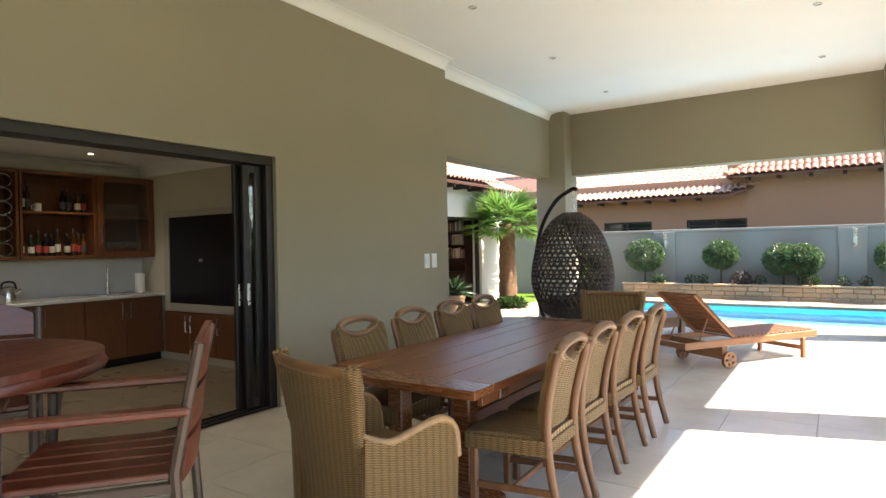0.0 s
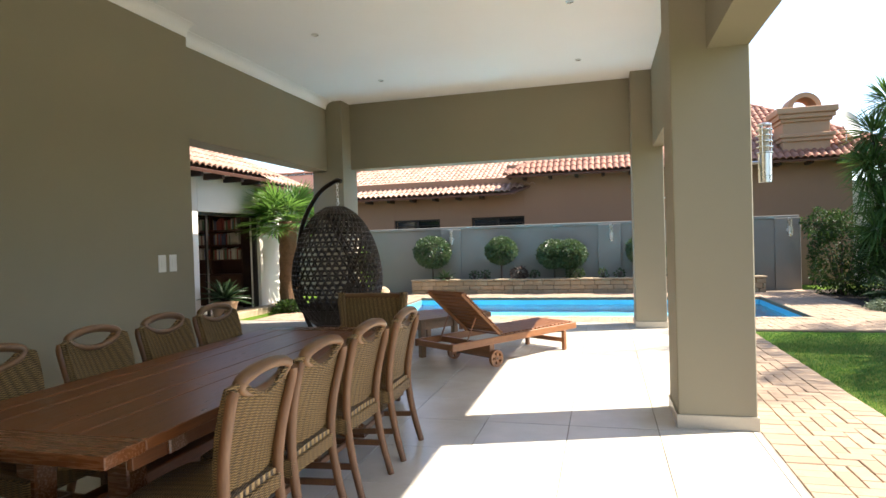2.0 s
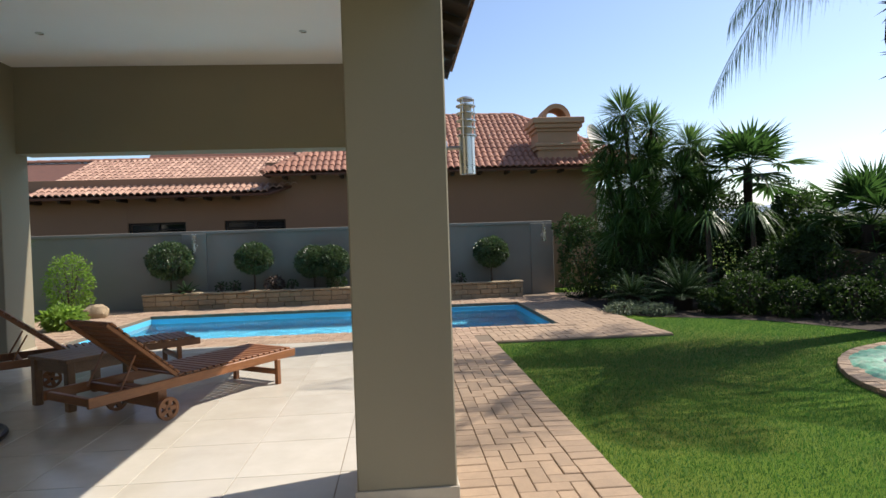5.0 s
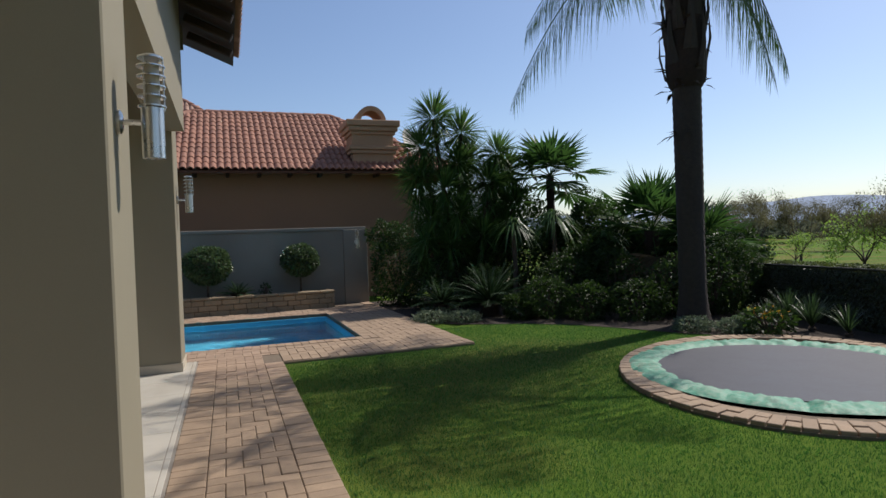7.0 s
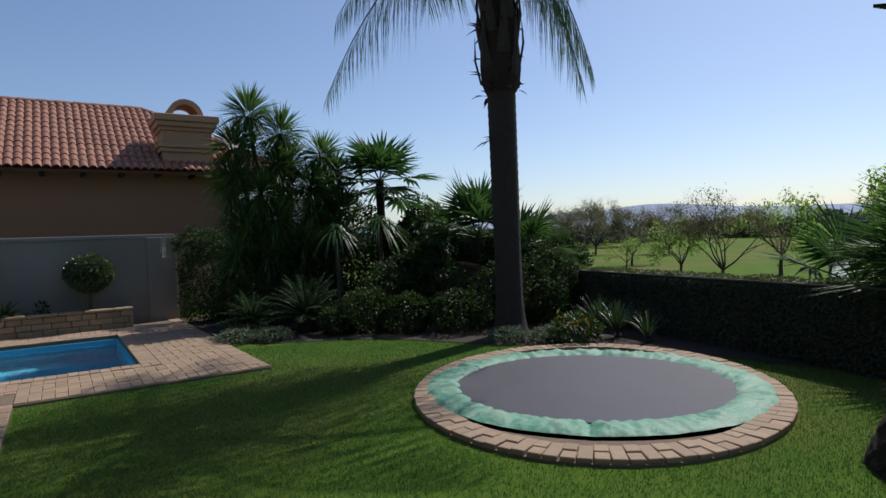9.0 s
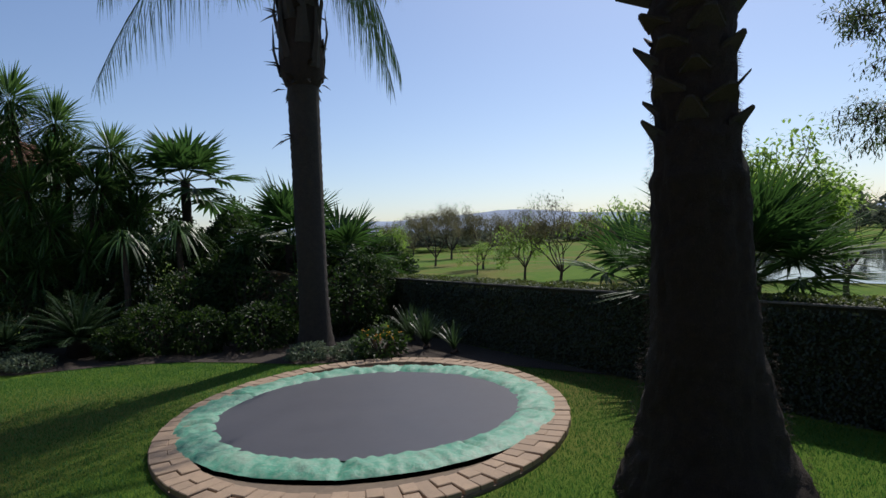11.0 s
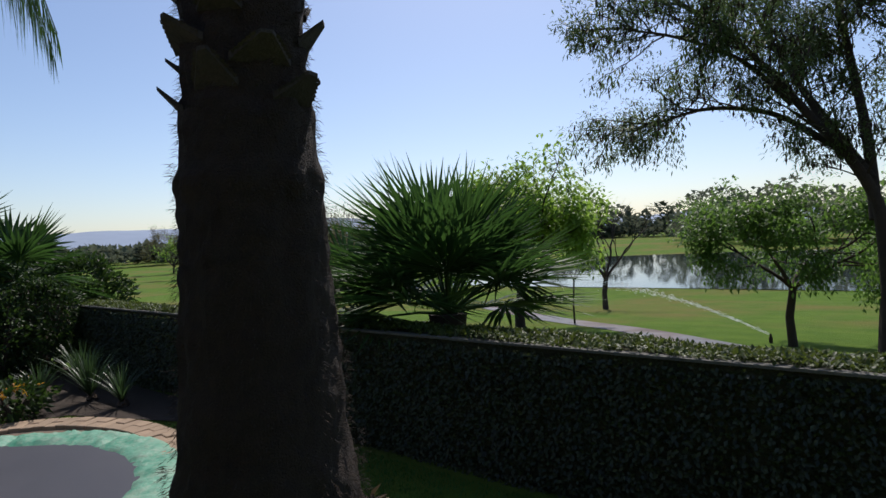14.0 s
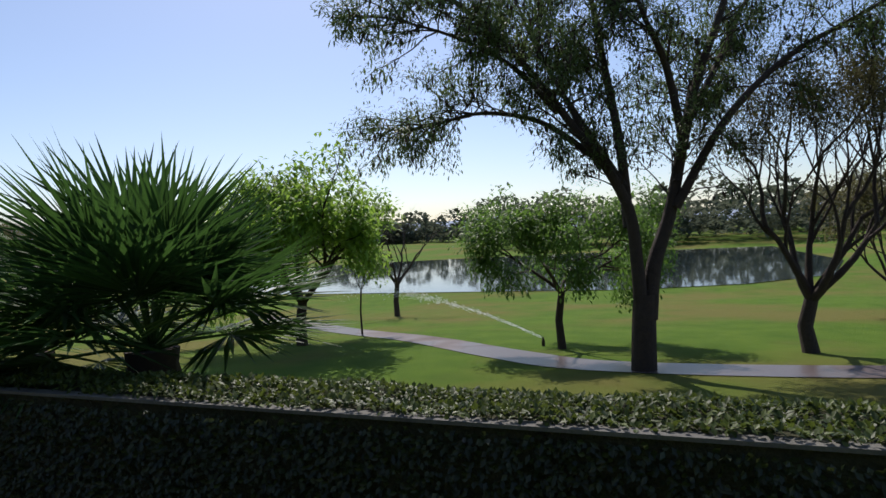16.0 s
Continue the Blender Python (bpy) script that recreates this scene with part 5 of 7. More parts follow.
part("coping", s, plain("grimy_concrete", (0.13, 0.125, 0.11), 0.9, vary=0.4, scale=7, fine=80, bump=0.5, dist=0.006), gw, "narrow grimy concrete coping edge")
rnd = random.Random(77)
s = Shape()
for k in range(46000):
    y = rnd.uniform(HEDGE_A, HEDGE_B) if rnd.random() < 0.3 else rnd.uniform(-0.5, HEDGE_B)
    z = rnd.uniform(-0.04, HZ - 0.035)
    x = hedge_x(y) - rnd.uniform(0.005, 0.05) * (1 + 0.8 * noise.noise((y * 2, z * 2, 0)))
    s.leaf((x, y, z), (-0.5, rnd.uniform(-0.9, 0.9), rnd.uniform(-0.9, 0.6)), rnd.uniform(0.018, 0.038), 0.019, (-1, 0, 0.2), 0.1, 0.1)
tagged(part("creeper", s, HEDGE_SHADED, gw, "small creeper leaves, coloured dark as the shaded side"), kind="stuff")
s = Shape()
for k in range(30000):
    y = rnd.uniform(HEDGE_A, HEDGE_B) if rnd.random() < 0.15 else rnd.uniform(0.0, HEDGE_B)
    u = rnd.random()
    x = hedge_x(y) + 0.48 * u
    z = HZ + 0.005 + 0.022 * rnd.random() - 0.15 * max(0, u - 0.6) + 0.03 * noise.noise((x * 3, y * 3, 4))
    s.leaf((x, y, z), rvec() + Vector((0, 0, 0.3)), rnd.uniform(0.022, 0.042), 0.02, (0, 0, 1), 0.1, 0.1)
tagged(part("creeper_top", s, HEDGE_LIT, gw, "creeper mat on the wall's top, coloured lighter as if sunlit"), kind="stuff")

# in-ground trampoline
TX, TY = 6.77, 7.31
OVAL = pose(0, 0, 0, 0, 0, 46) @ Matrix.Diagonal((1.095, 0.888, 1, 1)) @ pose(0, 0, 0, 0, 0, -46)
t = thing("trampoline", Matrix.Translation((TX, TY, 0)) @ OVAL, "round in-ground trampoline with a worn green pad", "trampoline")
MATM = plain("trampoline_mat", (0.045, 0.045, 0.055), 0.55, vary=0.12, scale=2.5, fine=260, bump=0.25, dist=0.003)
s = Shape()
v, f = [], []
for i in range(9):
    r = 1.29 * i / 8
    for k in range(64):
        a = 2 * math.pi * k / 64
        v.append((r * math.cos(a), r * math.sin(a), 0.01 - 0.03 * (1 - (i / 8) ** 2)))
for i in range(8):
    for k in range(64):
        f.append((i * 64 + k, (i + 1) * 64 + k, (i + 1) * 64 + (k + 1) % 64, i * 64 + (k + 1) % 64))
part("mat", s.add(v, f), MATM, t, "dark grey woven jumping mat", True)
n = Nodes("green_pad_vinyl")
wear = n.noise(3.5, 6, 0.7)
fine = n.noise(26, 4)
col = n.ramp(wear, [(0.30, (0.030, 0.24, 0.14)), (0.52, (0.11, 0.32, 0.21)), (0.72, (0.32, 0.40, 0.29))])
col = n.mix(n.ramp(fine, [(0.45, (0, 0, 0)), (0.75, (0.7, 0.7, 0.7))]), col, (0.30, 0.36, 0.27))
col = n.mix(n.ramp(n.noise(7.0, 5, 0.75), [(0.55, (0, 0, 0)), (0.72, (0.8, 0.8, 0.8))]), col, (0.03, 0.13, 0.09))
PAD = n.done(col, 0.6, 0, n.math("ADD", wear, n.math("MULTIPLY", fine, 0.3)), 0.8, 0.02)
v, f = [], []
NS = 360
for k in range(NS):
    a = 2 * math.pi * k / NS
    wob = noise.noise((math.cos(a) * 6, math.sin(a) * 6, 0)) + 0.5 * noise.noise((math.cos(a) * 18, math.sin(a) * 18, 2))
    ri, ro = 1.245 + 0.016 * wob, 1.575 + 0.016 * wob
    gap = 0.02 if k % 37 in (0, 1) else 0.0
    for i in range(9):
        u = i / 8
        r = ri + (ro - ri) * u
        z = 0.016 + 0.018 * math.sin(math.pi * u) + 0.014 * noise.noise((math.cos(a) * r * 5, math.sin(a) * r * 5, 7)) + 0.024 * noise.noise((math.cos(a) * r * 13, math.sin(a) * r * 13, 9)) + 0.008 * noise.noise((math.cos(a) * r * 34, math.sin(a) * r * 34, 3)) - gap
        if i in (0, 8):
            z = 0.004
        v.append((r * math.cos(a), r * math.sin(a), z))
for k in range(NS):
    for i in range(8):
        f.append((k * 9 + i, k * 9 + i + 1, ((k + 1) % NS) * 9 + i + 1, ((k + 1) % NS) * 9 + i))
part("pad", Shape().add(v, f), PAD, t, "faded green vinyl edge pad", True, 70)
part("sunken_rim", Shape().lathe([(1.56, -0.3), (1.595, -0.3), (1.595, -0.02), (1.56, -0.02)], 64), SOIL, t)

# soil of the beds
s = Shape().add([(4.66, 17.0, -0.03), (4.66, 12.95, -0.03), (5.14, 12.26, -0.03), (6.12, 11.72, -0.03), (6.75, 11.1, -0.03), (7.2, 10.27, -0.03), (7.5, 9.6, -0.03), (8.05, 9.0, -0.03), (8.6, 8.6, -0.03), (8.95, 6.2, -0.03), (8.6, 4.6, -0.03), (9.9, 10.4, -0.03), (12, 18, -0.03)],
                [(0, 1, 2, 3, 12), (3, 4, 5, 6, 11, 12), (6, 7, 8, 9, 10, 11)])
structure("garden_bed", s, SOIL, "dark soil bed under the shrubs", "soil")

# ---- neighbouring house ----
GLASSDARK = plain("dark_window_glass", (0.015, 0.018, 0.02), 0.06, vary=0.1, bump=0.0)
s = Shape()
wins = [(-6.20, -4.72), (-3.72, -2.12)]
edges = [-12.0] + [e for w in wins for e in w] + [6.4]
for k in range(0, len(edges), 2):
    s.box((edges[k], 18.6, -0.2), (edges[k + 1], 18.85, 3.25), 0.004)
for a, b in wins:
    s.box((a, 18.6, -0.2), (b, 18.85, 1.45), 0.004).box((a, 18.6, 2.08), (b, 18.85, 3.25), 0.004)
s.box((-2.6, 18.6, 3.25), (6.4, 18.85, 3.6), 0.004)
s.box((6.15, 18.85, -0.2), (6.4, 26, 3.6), 0.004)
s.box((-12, 26, -0.2), (6.4, 26.2, 3.6), 0.004)
nh = structure("neighbour_house", s, OCHRE_SHADED, "ochre plastered house behind the boundary wall", "house")
for k, (a, b) in enumerate(wins):
    w = part("window", Shape().box((a, 18.66, 1.45), (a + 0.05, 18.72, 2.08), 0.003).box((b - 0.05, 18.66, 1.45), (b, 18.72, 2.08), 0.003)
             .box((a + 0.05, 18.66, 2.03), (b - 0.05, 18.72, 2.08), 0.003).box(((a + b) / 2 - 0.025, 18.66, 1.45), ((a + b) / 2 + 0.025, 18.72, 2.03), 0.003).box((a + 0.05, 18.665, 1.88), (b - 0.05, 18.715, 1.91), 0.003), DARKALU, nh, "dark steel window frame")
    part("pane", Shape().box((a + 0.05, 18.74, 1.45), (b - 0.05, 18.75, 2.03), 0.001), GLASSDARK, w)
for k in range(20):
    x = -11.3 + 0.72 * k
    if x < -2.9:
        part("rafter_end", Shape().box((x, 18.12, 2.62), (x + 0.09, 18.62, 2.74), 0.01), DARKWOOD, nh)
for k in range(12):
    x = -2.1 + 0.74 * k
    if x < 6.6:
        part("rafter_end", Shape().box((x, 18.15, 3.12), (x + 0.09, 18.62, 3.22), 0.01), DARKWOOD, nh)
part("fascia", Shape().box((-12, 18.56, 2.70), (-2.4, 18.62, 2.80)).box((-2.6, 18.56, 3.2), (6.6, 18.62, 3.3)), OCHRE_SHADED, nh)

ROOFBASE = plain("roof_underlay", (0.13, 0.055, 0.035), 0.9, vary=0.3)
TW, TL = 0.33, 0.36


def tile_shape():
    """A clay tile with two rolls, lower end at y = 0, sloping up along +y."""
    s = Shape()
    prof = []
    for i in range(9):
        u = i / 8
        prof.append((-TW / 2 + TW * u, 0.012 + 0.058 * abs(math.sin(2 * math.pi * u)) ** 0.8))
    v = [(x, -0.01, z + 0.022) for x, z in prof] + [(x, TL, z) for x, z in prof] + [(x, -0.01, z - 0.004) for x, z in prof]
    f = [(i, i + 1, 10 + i, 9 + i) for i in range(8)] + [(18 + i, 19 + i, i + 1, i) for i in range(8)]
    return s.add(v, f)


TILE_MESH = mesh_of("roof_tile", tile_shape(), CLAY, True, 50)
made_tiles = []


def roof_plane(parent, origin, along, up, width, height, keep, singles):
    """Tiles laid on a slope from its lower left corner; keep(u, v) says whether a tile belongs to the plane."""
    along, up = Vector(along).normalized(), Vector(up).normalized()
    nor = along.cross(up).normalized()
    rest = Shape()
    base = Matrix((along, up, nor)).transposed().to_4x4()
    r2 = random.Random(3)
    for j in range(int(height / 0.315) + 1):
        for i in range(int(width / TW) + 1):
            u, v = (i + 0.5) * TW, j * 0.315
            if not keep(u, v + 0.15):
                continue
            p = Vector(origin) + along * u + up * v + nor * 0.02
            m = Matrix.Translation(p) @ base @ pose(0, 0, r2.uniform(-0.003, 0.004), r2.uniform(-0.6, 0.6), 0, r2.uniform(-0.8, 0.8))
            if len(made_tiles) < singles:
                ob = part("roof_tile", TILE_MESH, None, parent)
                ob.matrix_local = m
                made_tiles.append(ob)
            else:
                n = len(rest.v)
                rest.v += [tuple(m @ q.co) for q in TILE_MESH.vertices]
                rest.f += [tuple(n + k for k in pl.vertices) for pl in TILE_MESH.polygons]
    if rest.v:
        tagged(part("roof_tiles", rest, CLAY_GLARE, parent, "terracotta roll tiles", True, 50), kind="stuff")


n = Nodes("clay_tiles_joined_glare")
r = n.island()
a_, g_ = n.noise(9, 5), n.noise(60, 3)
# paler than the single clay tiles: sun glare is painted into this colour
col = n.ramp(a_, [(0.25, (0.31, 0.17, 0.115)), (0.75, (0.58, 0.36, 0.25))])
col = n.mix(n.math("MULTIPLY", r, 0.6), col, (0.17, 0.08, 0.05))
CLAY_GLARE = n.done(col, 0.75, 0, g_, 0.3, 0.004)


def slab(name, pts, parent, th=0.06):
    """A roof board under the tiles."""
    a, b, c = (Vector(p) for p in pts[:3])
    nn = (b - a).cross(c - a).normalized() * th
    k = len(pts)
    s = Shape().add([Vector(p) for p in pts] + [Vector(p) - nn for p in pts], [tuple(range(k)), tuple(range(2 * k - 1, k - 1, -1))] + [(i, k + i, k + (i + 1) % k, (i + 1) % k) for i in range(k)])
    return part(name, s, ROOFBASE, parent)


def caps(parent, a, b):
    """Round ridge tiles from a to b."""
    a, b = Vector(a), Vector(b)
    n = int((b - a).length / 0.38)
    q = (b - a).to_track_quat("Y", "Z").to_matrix().to_4x4()
    s = Shape()
    v, f = [], []
    for j, (y, r) in enumerate(((0, 0.125), (0.40, 0.105))):
        for i in range(9):
            t = math.pi * i / 8
            v.append((r * math.cos(t), y, r * math.sin(t) * 0.8))
    f = [(i, 9 + i, 10 + i, i + 1) for i in range(8)] + [tuple(range(9))]
    me = mesh_of("ridge_tile", Shape().add(v, f), CLAY, True, 50)
    for k in range(n):
        ob = part("ridge_tile", me, None, parent)
        ob.matrix_local = Matrix.Translation(a + (b - a) * k / n + Vector((0, 0, 0.02))) @ q


roof = structure("neighbour_roof", Shape().box((0, 22.6, 2.9), (4.0, 25.8, 3.2)), ROOFBASE, "terracotta tiled hip roof of the neighbouring house", "roof")
# front right slope
A, B, C, D = (-2.55, 18.0, 3.22), (7.7, 18.0, 3.22), (4.7, 21.5, 5.30), (0.75, 21.5, 5.30)
slab("roof_board", (A, B, C, D), roof)
up = Vector((0, 3.5, 2.08)).normalized()
H1 = math.hypot(3.5, 2.08)
roof_plane(roof, A, (1, 0, 0), up, 10.25, H1, lambda u, v: v < H1 and u > 3.3 * v / H1 - 0.05 and u < 10.25 - 3.0 * v / H1 + 0.05, 300)
slab("roof_board", (B, (7.7, 25, 3.22), C), roof)
slab("roof_board", (C, (7.7, 25, 3.22), (-2.55, 25, 3.22), D), roof)
slab("roof_board", (D, (-2.55, 25, 3.22), A), roof)
caps(roof, A, D)
caps(roof, D, C)
caps(roof, B, C)
# left lower slope
E1, E2 = (-12.0, 18.0, 2.74), (-1.2, 18.0, 2.74)
up2 = Vector((0, 3.5, 1.36)).normalized()
slab("roof_board", (E1, (-2.4, 18.0, 2.74), (0.4, 21.5, 4.10), (-12.0, 21.5, 4.10)), roof)
H2 = math.hypot(3.5, 1.36)
roof_plane(roof, E1, (1, 0, 0), up2, 12.4, H2, lambda u, v: v < H2 and u < 9.6 + 2.9 * v / H2 and u > 3.6, 0)
caps(roof, (-12.0, 21.5, 4.10), (-1.0, 21.5, 4.10))
# higher roof behind
slab("roof_board", ((-7, 22.0, 4.2), (3.0, 22.0, 4.2), (0.4, 24.5, 6.3), (-7, 24.5, 6.3)), roof)
up3 = Vector((0, 2.5, 2.1)).normalized()
H3 = math.hypot(2.5, 2.1)
roof_plane(roof, (-7, 22.0, 4.2), (1, 0, 0), up3, 10, H3, lambda u, v: v < H3 and 4.5 < u < 10 - 2.6 * v / H3, 0)
caps(roof, (-7, 24.5, 6.3), (0.4, 24.5, 6.3))
caps(roof, (3.0, 22.0, 4.2), (0.4, 24.5, 6.3))

ch = thing("chimney", (5.28, 18.75, 3.30), "ochre plastered chimney with stepped mouldings and arched cap", "chimney")
part("shaft", Shape().box((-0.55, -0.42, -0.1), (0.55, 0.42, 1.15), 0.01), OCHRE_LIT, ch)
for z, e, h in ((0.42, 0.06, 0.10), (0.52, 0.10, 0.10), (0.92, 0.05, 0.09), (1.01, 0.11, 0.12), (1.13, 0.16, 0.16)):
    part("moulding", Shape().box((-0.55 - e, -0.42 - e, z), (0.55 + e, 0.42 + e, z + h), 0.015), OCHRE_LIT, ch)
s = Shape()
v, f = [], []
for j, y in enumerate((-0.34, 0.34)):
    for i in range(13):
        a = math.pi * i / 12
        for r in (0.40, 0.28):
            v.append((r * math.cos(a), y, 1.28 + 1.05 * r * math.sin(a)))
for i in range(12):
    a = i * 2
    f += [(a, a + 1, a + 3, a + 2), (26 + a, 28 + a, 29 + a, 27 + a), (a, a + 2, 28 + a, 26 + a), (a + 1, 27 + a, 29 + a, a + 3)]
part("arch", s.add(v, f), OCHRE_LIT, ch, "arched chimney cap", True, 50)
ds = thing("satellite_dish", (6.30, 18.55, 3.45), "pale round satellite dish on the roof edge", "satellite dish")
part("mast", Shape().tube([(0, 0.1, 0), (0, 0.1, 0.5)], 0.02, 8), STEEL, ds)
sd = Shape(pose(0, 0, 0.62, 75, 0, 40))
rows = [(0.02 + 0.34 * k / 7, 0.10 * (k / 7) ** 2) for k in range(8)]
sd.lathe(rows + [(0.36, 0.09)] + [(r - 0.005, z - 0.012) for r, z in rows[::-1]], 28)
part("reflector", sd, WHITEW, ds, "", True)
part("feed_arm", Shape().tube([(0, 0.05, 0.45), (-0.22, -0.30, 0.58)], 0.012, 6), STEEL, ds)

# a gable window and white shed seen between the stems
t = thing("garden_shed", (6.9, 19.3, -0.04), "small white outbuilding with a dark window behind the plants", "outbuilding")
part("wall", Shape().box((-0.35, 0, 0), (2.6, 0.2, 2.75), 0.01), WHITEW, t)
w = part("window", Shape().box((-0.25, -0.03, 1.82), (1.2, 0.0, 1.88)).box((0.28, -0.03, 1.88), (0.33, 0.0, 2.7)), DARKALU, t)

# ---- courtyard wing of the house ----
FX = -7.30
s = Shape()
s.box((FX - 0.25, 7.0, -0.1), (FX, 10.62, 3.0), 0.004).box((FX - 0.25, 12.70, -0.1), (FX, 13.75, 3.0), 0.004).box((FX - 0.25, 10.62, 2.12), (FX, 12.70, 3.0), 0.004)
s.box((-11.5, 13.5, -0.1), (FX - 0.25, 13.75, 3.0), 0.004)
s.box((-11.5, 6.75, -0.1), (FX, 7.0, 3.0), 0.004).box((-11.75, 6.75, -0.1), (-11.5, 13.75, 3.0), 0.004)
wing = structure("wing_wall", s, WHITEW, "off-white plastered courtyard wing with a wide door opening", "wall")
d = thing("sliding_door", (FX - 0.12, 10.62, 0), "open dark aluminium sliding door of the courtyard wing", "door")
for y in (0.0, 2.03):
    part("jamb", Shape().box((-0.05, y, 0), (0.05, y + 0.05, 2.12)), DARKALU, d)
part("head", Shape().box((-0.05, 0.05, 2.06), (0.05, 2.03, 2.12)), DARKALU, d)
leaf_ = part("leaf", Shape().box((-0.02, 0.06, 0.02), (0.02, 0.12, 2.05)).box((-0.02, 0.36, 0.02), (0.02, 0.42, 2.05)).box((-0.02, 0.12, 0.02), (0.02, 0.36, 0.10)), DARKALU, d)
structure("wing_floor", Shape().box((-11.5, 7.0, -0.2), (FX, 13.5, 0.0)), TILE, "pale tiled floor of the wing", "floor")
structure("wing_ceiling", Shape().box((-11.5, 7.0, 2.6), (FX - 0.25, 13.5, 2.7)), CEIL, "white ceiling of the wing", "ceiling")
structure("wing_step", Shape().box((FX, 10.4, -0.1), (FX + 0.35, 13.2, -0.004 + 0.09), 0.01), STONE, "low stone step before the wing door", "step")
WENGE = timber("dark_red_shelf_wood", (0.045, 0.014, 0.008), (0.12, 0.04, 0.02), 0.4, (3, 20, 20))
BOOKS = pose(-9.75, 13.3, 0, 0, 0, -90)
t = thing("bookshelf", BOOKS, "dark red-brown bookcase filled with books", "bookcase")
for y in (0.0, 0.85, 1.7):
    part("upright", Shape().box((-0.15, y, 0), (0.2, y + 0.03, 2.2)), WENGE, t)
for z in (0.05, 0.75, 1.1, 1.45, 1.8, 2.15):
    part("shelf", Shape().box((-0.15, 0.03, z), (0.2, 1.7, z + 0.03)), WENGE, t)
part("back", Shape().box((-0.18, 0, 0), (-0.15, 1.73, 2.2)), WENGE, t)
for y in (0.03, 0.88):
    part("door", Shape().box((0.2, y + 0.005, 0.08), (0.22, y + 0.81, 0.74)), WENGE, t)
r2 = random.Random(8)
BOOKM = [plain("book_cover", c, 0.6, vary=0.15) for c in ((0.25, 0.06, 0.05), (0.10, 0.12, 0.2), (0.4, 0.36, 0.28), (0.08, 0.14, 0.08), (0.5, 0.47, 0.42))]
for z in (1.13, 1.48, 1.83):
    y = 0.06
    while y < 1.6:
        w_, h_ = r2.uniform(0.02, 0.05), r2.uniform(0.2, 0.28)
        if not (0.83 < y + w_ and y < 0.9) and r2.random() < 0.85:
            b = part("book", Shape().box((0.0, y, z), (0.17, y + w_, z + h_), 0.003), r2.choice(BOOKM))
            b.matrix_world = BOOKS
            tagged(b, "upright book on the dark bookcase shelf", "book", "books on the bookcase")
        y += w_ + 0.002
wr = structure("wing_roof", Shape().box((-11.5, 7.2, 2.98), (-7.4, 13.5, 3.02)), DARKWOOD, "terracotta tiled roof of the courtyard wing", "roof")
slab("roof_board", ((-6.75, 6.0, 2.84), (-6.75, 12.35, 2.84), (-9.6, 12.35, 4.3), (-9.6, 6.0, 4.3)), wr)
upw = Vector((-2.85, 0, 1.46)).normalized()
roof_plane(wr, (-6.75, 6.0, 2.86), (0, 1, 0), upw, 6.35, 3.2, lambda u, v: True, 0)
slab("roof_board", ((-7.1, 12.3, 2.78), (-7.1, 14.6, 2.78), (-9.6, 14.6, 3.9), (-9.6, 12.3, 3.9)), wr)
roof_plane(wr, (-7.1, 12.36, 2.80), (0, 1, 0), Vector((-2.5, 0, 1.12)).normalized(), 2.2, 2.7, lambda u, v: True, 0)
for k in range(10):
    part("rafter_end", Shape().box((-7.25, 6.4 + 0.62 * k, 2.72), (-6.82, 6.48 + 0.62 * k, 2.84), 0.008), DARKWOOD, wr)

# clay tile edge and boards of the patio eave
for k in range(28):
    y = -5.6 + 0.62 * k
    part("rafter", bar(Shape(), (1.72, y, 3.88), (1.2, y, 4.09), 0.07, 0.10), DARKWOOD, patio_roof)
rest = Shape()
nrm = Vector((1.45, 0, 3.55)).normalized()
upv = Vector((-3.55, 0, 1.45)).normalized()
base = Matrix((Vector((0, 1, 0)), upv, Vector((0, 1, 0)).cross(upv))).transposed().to_4x4()
for i in range(54):
    for j in range(3):
        m = Matrix.Translation(Vector((1.80, -5.8 + TW * i, 4.03)) + upv * 0.315 * j) @ base
        q = len(rest.v)
        rest.v += [tuple(m @ p.co) for p in TILE_MESH.vertices]
        rest.f += [tuple(q + k for k in pl.vertices) for pl in TILE_MESH.polygons]
tagged(part("roof_tiles", rest, CLAY_GLARE, patio_roof, "terracotta roll tiles", True, 50), kind="stuff")

# ---- golf course beyond the wall ----
class Limbs:
    """Grows branches; keeps the twig ends."""

    def __init__(self, seed):
        self.r, self.s, self.tips = random.Random(seed), Shape(), []

    def wild(self, a):
        return Vector((self.r.uniform(-a, a), self.r.uniform(-a, a), self.r.uniform(-a, a)))

    def limb(self, p, d, L, rad, depth, kids=3, bend=0.25, lift=0.08, wide=0.75, shrink=0.68, n=5):
        p, d = Vector(p), Vector(d).normalized()
        pts = [p]
        for i in range(n):
            d = (d + self.wild(bend) + Vector((0, 0, lift))).normalized()
            pts.append(pts[-1] + d * L / n)
        self.s.tube(pts, [rad * (1 - 0.55 * i / n) for i in range(n + 1)], 7 if rad > 0.05 else (5 if rad > 0.015 else 3), caps=False)
        if depth == 0:
            self.tips += [(q, d) for q in pts[1:]]
            return
        for k in range(kids):
            u = 0.45 + 0.55 * (k + 1) / kids
            q = pts[min(n, max(1, round(u * n)))]
            side = (self.wild(1.0)).normalized()
            self.limb(q, d + side * wide, L * shrink * self.r.uniform(0.8, 1.15), rad * 0.45 * (1.25 if k == kids - 1 else 1), depth - 1, kids, bend, lift, wide, shrink, max(3, n - 1))


def leafed(g, size, each, spread, hang=0.2):
    s = Shape()
    for p, d in g.tips:
        for k in range(each):
            s.leaf(p + g.wild(spread), d * 0.5 + g.wild(1.0) - Vector((0, 0, hang)), size * g.r.uniform(0.6, 1.3), size * 0.45, (0, 0, 1), 0.2, 0.15)
    return s


